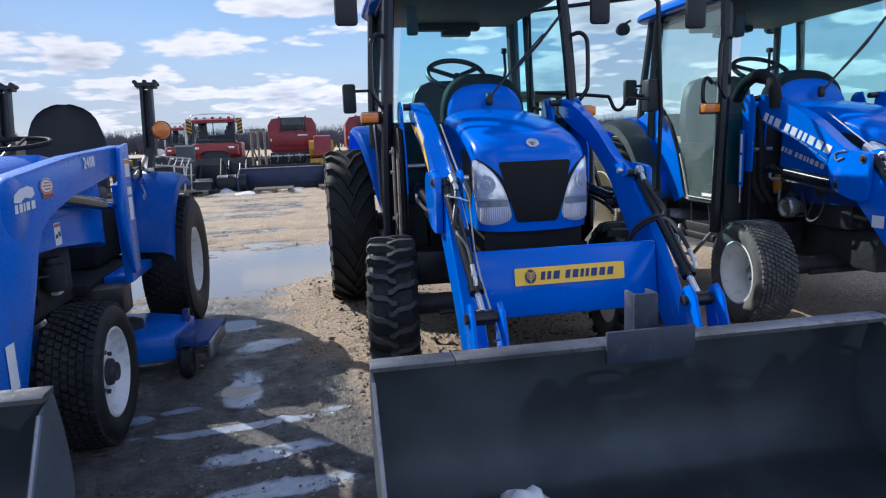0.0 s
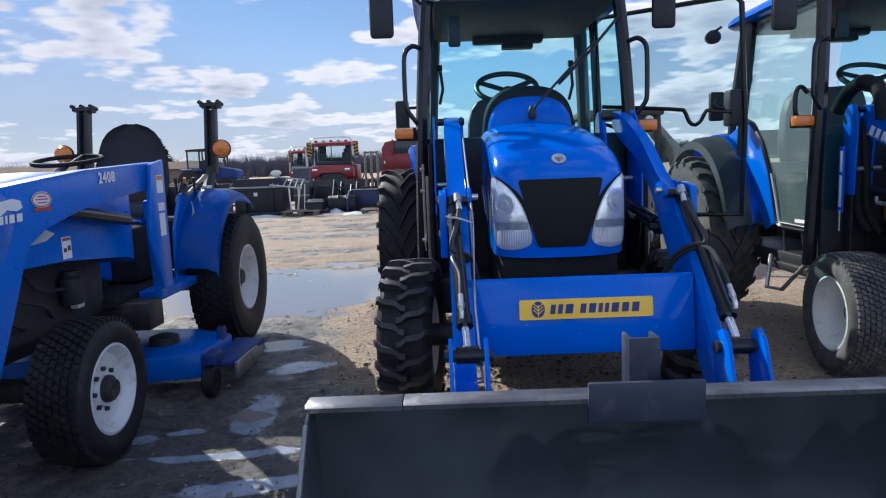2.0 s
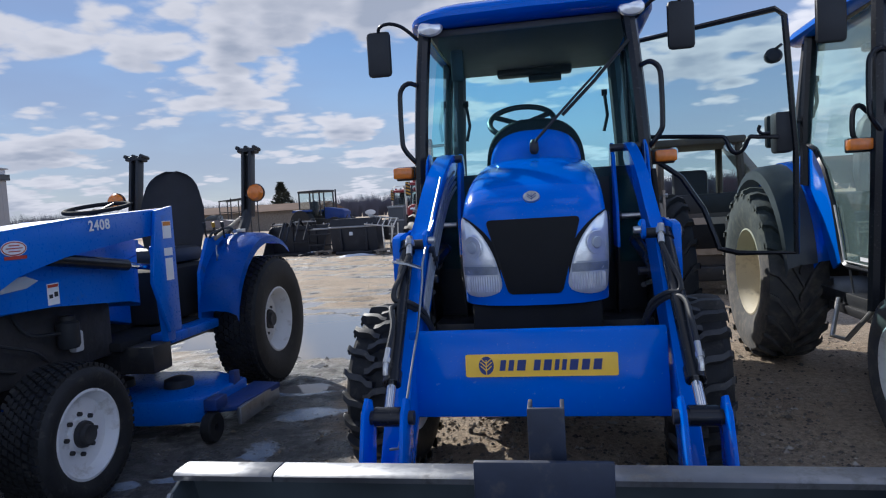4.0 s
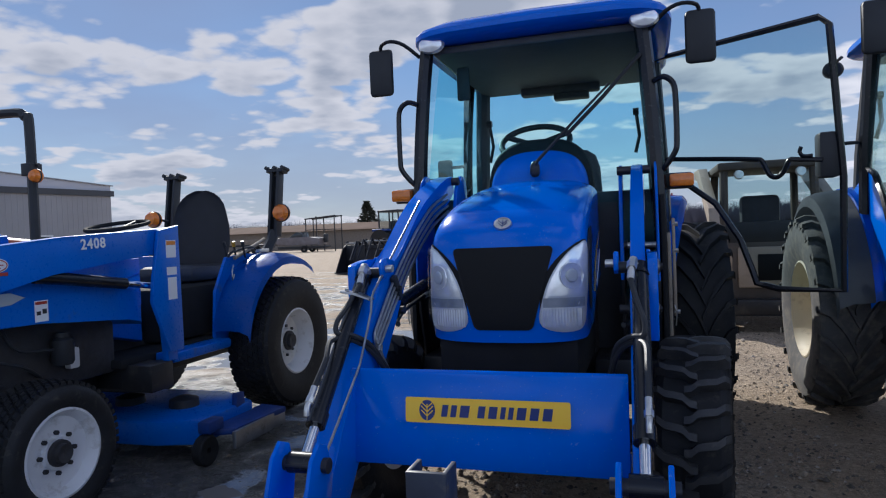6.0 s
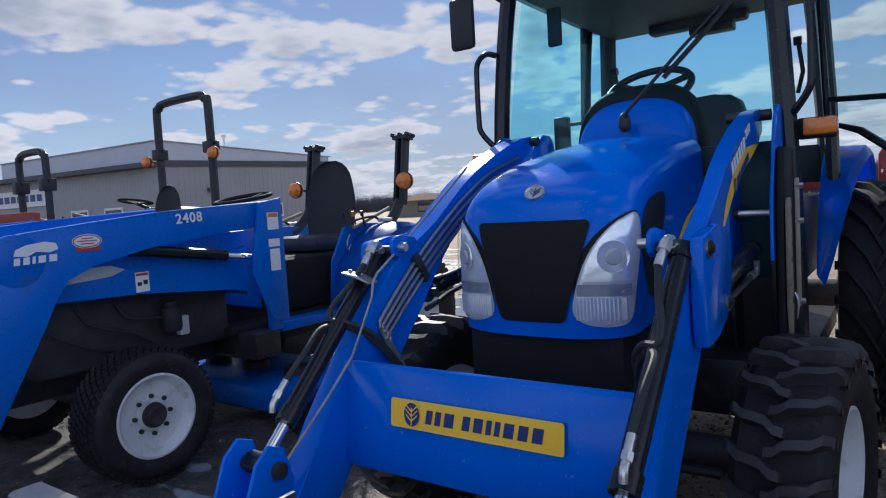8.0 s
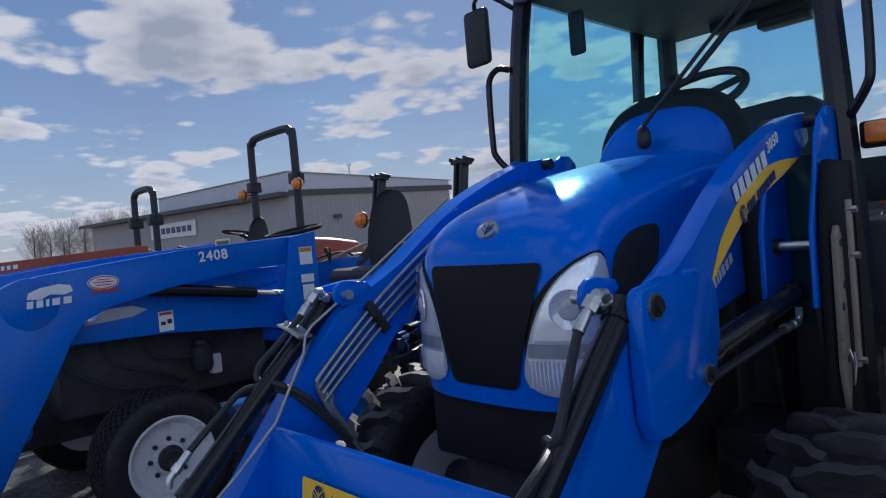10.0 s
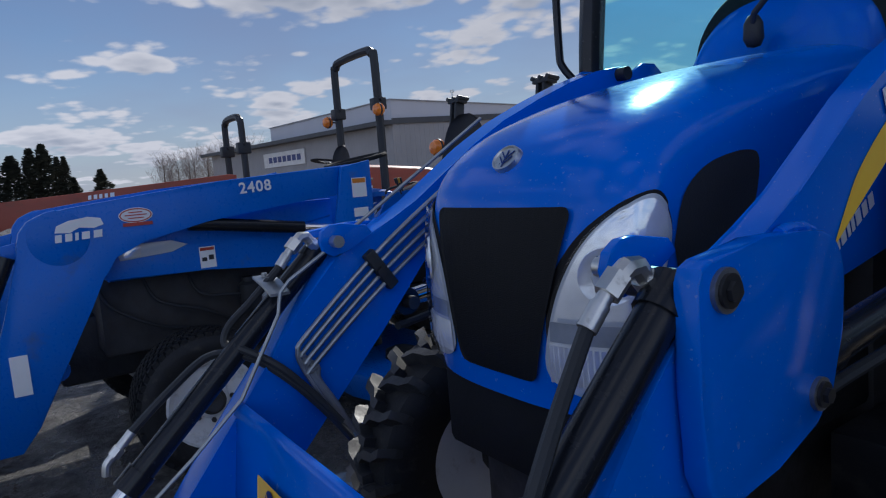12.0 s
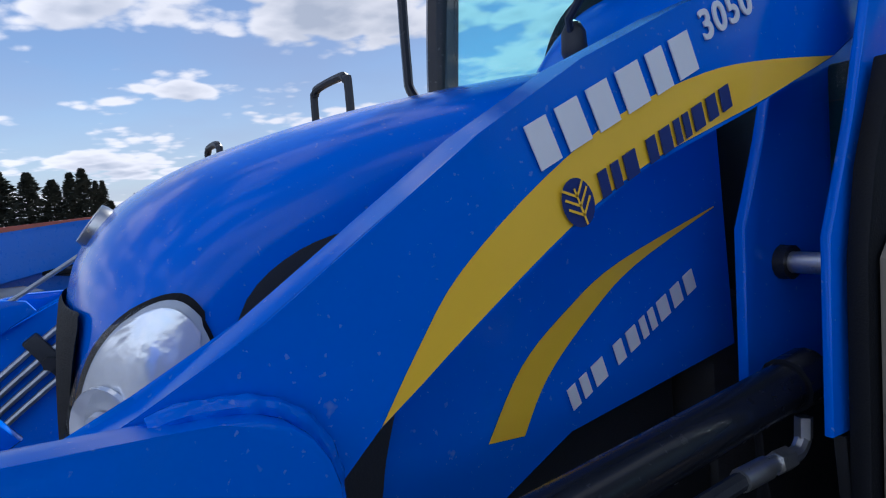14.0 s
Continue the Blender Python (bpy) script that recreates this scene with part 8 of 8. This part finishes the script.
def dn(kind, **kw):
    n = nt.nodes.new(kind)
    for k, v in kw.items():
        n.inputs[k].default_value = v
    return n


geo = dn("ShaderNodeNewGeometry")
gs = dn("ShaderNodeSeparateXYZ")
nt.links.new(geo.outputs["Position"], gs.inputs[0])


def dnoise(scale, detail, rough=0.6):
    n = dn("ShaderNodeTexNoise", Scale=scale, Detail=detail, Roughness=rough)
    nt.links.new(geo.outputs["Position"], n.inputs["Vector"])
    return n.outputs["Fac"]


def dmap(v, a, b, c=0.0, d=1.0):
    n = dn("ShaderNodeMapRange")
    n.inputs["From Min"].default_value, n.inputs["From Max"].default_value, n.inputs["To Min"].default_value, n.inputs["To Max"].default_value = a, b, c, d
    nt.links.new(v, n.inputs["Value"])
    return n.outputs[0]


def dmix(f, a, b):
    n = nt.nodes.new("ShaderNodeMix")
    n.data_type = "RGBA"
    nt.links.new(f, n.inputs["Factor"])
    for v, k in ((a, "A"), (b, "B")):
        if isinstance(v, tuple):
            n.inputs[k].default_value = (*v, 1)
        else:
            nt.links.new(v, n.inputs[k])
    return n.outputs["Result"]


def dmath(op, a, b):
    n = nt.nodes.new("ShaderNodeMath")
    n.operation = op
    for i, v in enumerate((a, b)):
        if isinstance(v, (int, float)):
            n.inputs[i].default_value = v
        else:
            nt.links.new(v, n.inputs[i])
    return n.outputs[0]


dry = dmix(dmap(dnoise(1.3, 6), 0.3, 0.7), (0.46, 0.33, 0.215), (0.60, 0.47, 0.34))
dry = dmix(dmap(dnoise(28, 6, 0.75), 0.40, 0.64), dry, (0.25, 0.195, 0.135))
dry = dmix(dmap(dnoise(70, 4, 0.7), 0.58, 0.70), dry, (0.70, 0.60, 0.46))
wet_c = dmix(dmap(dnoise(6, 8, 0.7), 0.33, 0.67), (0.045, 0.045, 0.046), (0.19, 0.18, 0.165))
wet_c = dmix(dmap(dnoise(45, 5, 0.75), 0.50, 0.68), wet_c, (0.028, 0.027, 0.027))
damp = dmap(dnoise(0.45, 5), 0.28, 0.42)
nearness = dmap(gs.outputs[1], 9.7, 8.7)
# the gravel round the loader tractor has dried
ragged = dmath("MULTIPLY", dmath("SUBTRACT", dnoise(2.2, 5), 0.5), 1.2)
dried = dmath("MULTIPLY", dmap(dmath("ADD", dmath("ADD", gs.outputs[0], ragged), dmap(gs.outputs[1], 6.5, 7.5, 0.0, 0.5)), -1.20, -0.95), dmap(dmath("ADD", gs.outputs[1], ragged), 5.45, 5.9))
nearness = dmath("MULTIPLY", nearness, dmath("SUBTRACT", 1.0, dmath("MULTIPLY", dried, 0.9)))
low = dmath("MULTIPLY", dmap(gs.outputs[2], -0.002, -0.016), dmath("SUBTRACT", 1.0, dmath("MULTIPLY", dried, 0.8)))
wet = dmath("MINIMUM", dmath("MAXIMUM", low, dmath("MULTIPLY", damp, nearness)), 1.0)


# wet slush smeared into the mud in bands and patches, with sky reflection painted in
def smear(cx, cy, rx, ry, turn):
    m = dn("ShaderNodeMapping", Location=(cx, cy, 0), Rotation=(0, 0, turn), Scale=(rx, ry, 50))
    m.vector_type = "TEXTURE"
    nt.links.new(geo.outputs["Position"], m.inputs["Vector"])
    ln = nt.nodes.new("ShaderNodeVectorMath")
    ln.operation = "LENGTH"
    nt.links.new(m.outputs[0], ln.inputs[0])
    return dmap(ln.outputs["Value"], 1.5, 0.2)


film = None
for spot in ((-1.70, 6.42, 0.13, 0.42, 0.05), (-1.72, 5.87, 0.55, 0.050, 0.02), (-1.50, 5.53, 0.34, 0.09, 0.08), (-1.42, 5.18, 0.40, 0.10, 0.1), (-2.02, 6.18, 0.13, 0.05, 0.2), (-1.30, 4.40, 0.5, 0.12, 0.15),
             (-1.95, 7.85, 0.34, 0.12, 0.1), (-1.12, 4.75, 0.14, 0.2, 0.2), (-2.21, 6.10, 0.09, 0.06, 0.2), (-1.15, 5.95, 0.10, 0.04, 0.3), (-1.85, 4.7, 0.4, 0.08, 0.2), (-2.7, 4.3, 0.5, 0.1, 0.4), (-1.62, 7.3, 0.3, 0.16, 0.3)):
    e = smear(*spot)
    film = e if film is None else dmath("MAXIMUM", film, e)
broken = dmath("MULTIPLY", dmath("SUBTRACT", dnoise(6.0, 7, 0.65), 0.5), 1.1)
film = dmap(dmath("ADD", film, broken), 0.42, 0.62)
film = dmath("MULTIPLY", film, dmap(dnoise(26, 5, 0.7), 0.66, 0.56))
# pale blue albedo adds the sky's sheen on slush and wet mud
slush_sky_c = dmix(dmap(dnoise(9, 5), 0.3, 0.7), (0.22, 0.26, 0.31), (0.36, 0.42, 0.50))
nt.links.new(dmix(film, dmix(wet, dry, wet_c), slush_sky_c), pb.inputs["Base Color"])
gloss = dmath("MAXIMUM", dmath("MULTIPLY", wet, dmap(dnoise(3.0, 6, 0.65), 0.35, 0.62)), film)
nt.links.new(dmap(gloss, 0.0, 1.0, 0.85, 0.09), pb.inputs["Roughness"])
bp = dn("ShaderNodeBump", Strength=1.0, Distance=0.045)
nt.links.new(dmath("ADD", dnoise(18, 8, 0.7), dmath("MULTIPLY", dnoise(90, 4), 0.3)), bp.inputs["Height"])
nt.links.new(dmap(film, 0.0, 1.0, 1.0, 0.12), bp.inputs["Strength"])
nt.links.new(bp.outputs[0], pb.inputs["Normal"])
me.materials.append(dirt)
ground = tagged(new("ground", me), "wet gravel yard with mud, puddles and wheel tracks", "ground", kind="structure")

water = bpy.data.materials.new("puddle_water")
water.use_nodes = True
wb_ = water.node_tree.nodes["Principled BSDF"]
wb_.inputs["Base Color"].default_value = (0.22, 0.205, 0.19, 1)
wb_.inputs["Roughness"].default_value = 0.07
wb_.inputs["IOR"].default_value = 1.33
bm = bmesh.new()
grid(bm, [[(-6.5, 2.6, -0.016), (-0.6, 2.6, -0.016)], [(-6.5, 14.0, -0.016), (-0.6, 14.0, -0.016)]])
single("puddle_water", bm, water, "still puddles reflecting the sky", "puddle", kind="structure")

# loose stones and clods
rnd = random.Random(11)
sv, sf = [], []
for k in range(11000):
    if k < 5500:
        x, y = rnd.uniform(-3.2, 2.6), rnd.uniform(4.2, 12.5)
    elif k < 9500:
        x, y = rnd.uniform(-1.4, 1.6), rnd.gauss(6.9, 1.0)
    else:
        x, y = rnd.gauss(-1.5, 0.35), rnd.uniform(4.3, 7.4)
    r = rnd.uniform(0.004, 0.014) * (1.9 if rnd.random() < 0.10 else 1)
    r *= 0.6 if k >= 9500 else 1
    if ground_height(x, y) < -0.012 and x < -0.6:
        continue   # under the puddles
    if x < -0.95 and y < 8.6 and rnd.random() < 0.72:
        continue   # the wet mud holds few
    z = ground_height(x, y) + r * 0.3
    b = len(sv)
    sv.append((x, y, z + r * rnd.uniform(0.45, 0.9)))
    for a in (0, 1.26, 2.5, 3.8, 5.0):
        sv.append((x + math.cos(a) * r * rnd.uniform(0.7, 1.3), y + math.sin(a) * r * rnd.uniform(0.7, 1.3), z + rnd.uniform(-0.3, 0.15) * r))
    sf += [(b + 1 + i, b + 1 + (i + 1) % 5, b) for i in range(5)]
me = bpy.data.meshes.new("loose_stones")
me.from_pydata(sv, [], sf)
stone = material("loose_stone", (0.20, 0.165, 0.13), 0.75, scale=3, vary=0.4)
sn = stone.node_tree
sg_ = sn.nodes.new("ShaderNodeNewGeometry")
sr = sn.nodes.new("ShaderNodeValToRGB")
for pos, c in ((0.0, (0.05, 0.045, 0.04, 1)), (0.45, (0.17, 0.14, 0.11, 1)), (0.8, (0.30, 0.24, 0.17, 1)), (1.0, (0.42, 0.38, 0.33, 1))):
    e = sr.color_ramp.elements.new(pos) if pos not in (0.0, 1.0) else sr.color_ramp.elements[0 if pos == 0.0 else -1]
    e.color = c
sn.links.new(sg_.outputs["Random Per Island"], sr.inputs[0])
sn.links.new(sr.outputs[0], sn.nodes["Principled BSDF"].inputs["Base Color"])
me.materials.append(stone)
tagged(new("loose_stones", me), "loose stones and clods scattered over the yard", "gravel", kind="stuff")


# ---- slush and ice left on the ground ----
def slush(cx, cy, rx, ry, turn, seed):
    bm = bmesh.new()
    n, rings = 72, 5
    c, sn = math.cos(turn), math.sin(turn)
    mid = bm.verts.new((cx, cy, ground_height(cx, cy) + 0.012))
    prev = None
    for k in range(1, rings + 1):
        ring = []
        for j in range(n):
            a = 2 * math.pi * j / n
            r = k / rings * (1 + 0.45 * noise.noise(Vector((math.cos(a) * 1.6, math.sin(a) * 1.6, seed * 3.7))) + 0.34 * noise.noise(Vector((math.cos(a) * 5, math.sin(a) * 5, seed * 1.9))) + 0.22 * noise.noise(Vector((math.cos(a) * 13, math.sin(a) * 13, seed * 2.3))))
            u, v = rx * r * math.cos(a), ry * r * math.sin(a)
            x, y = cx + u * c - v * sn, cy + u * sn + v * c
            ring.append(bm.verts.new((x, y, ground_height(x, y) + (0.010 if k < rings else -0.004))))
        for j in range(n):
            if prev is None:
                bm.faces.new((mid, ring[j], ring[(j + 1) % n]))
            else:
                bm.faces.new((prev[j], ring[j], ring[(j + 1) % n], prev[(j + 1) % n]))
        prev = ring
    return single("slush_patch", bm, slush_ice, "patch of wet grey slush and ice on the mud", "slush", group="slush patches on the yard", sharp=180)


for i, (x, y, rx, ry, tu) in enumerate(((-3.4, 24.6, 0.9, 0.25, 0.0), (-6.4, 24.8, 0.7, 0.2, 0.0), (-1.0, 24.9, 0.8, 0.2, 0.0), (-9.5, 26.4, 0.8, 0.3, 0.1), (-12.0, 27.6, 0.7, 0.25, 0.1), (-4.9, 25.6, 1.2, 0.3, 0.1), (-7.6, 26.0, 0.9, 0.3, 0.0), (0.2, 25.2, 0.9, 0.3, 0.1))):
    slush(x, y, rx, ry, tu, i)
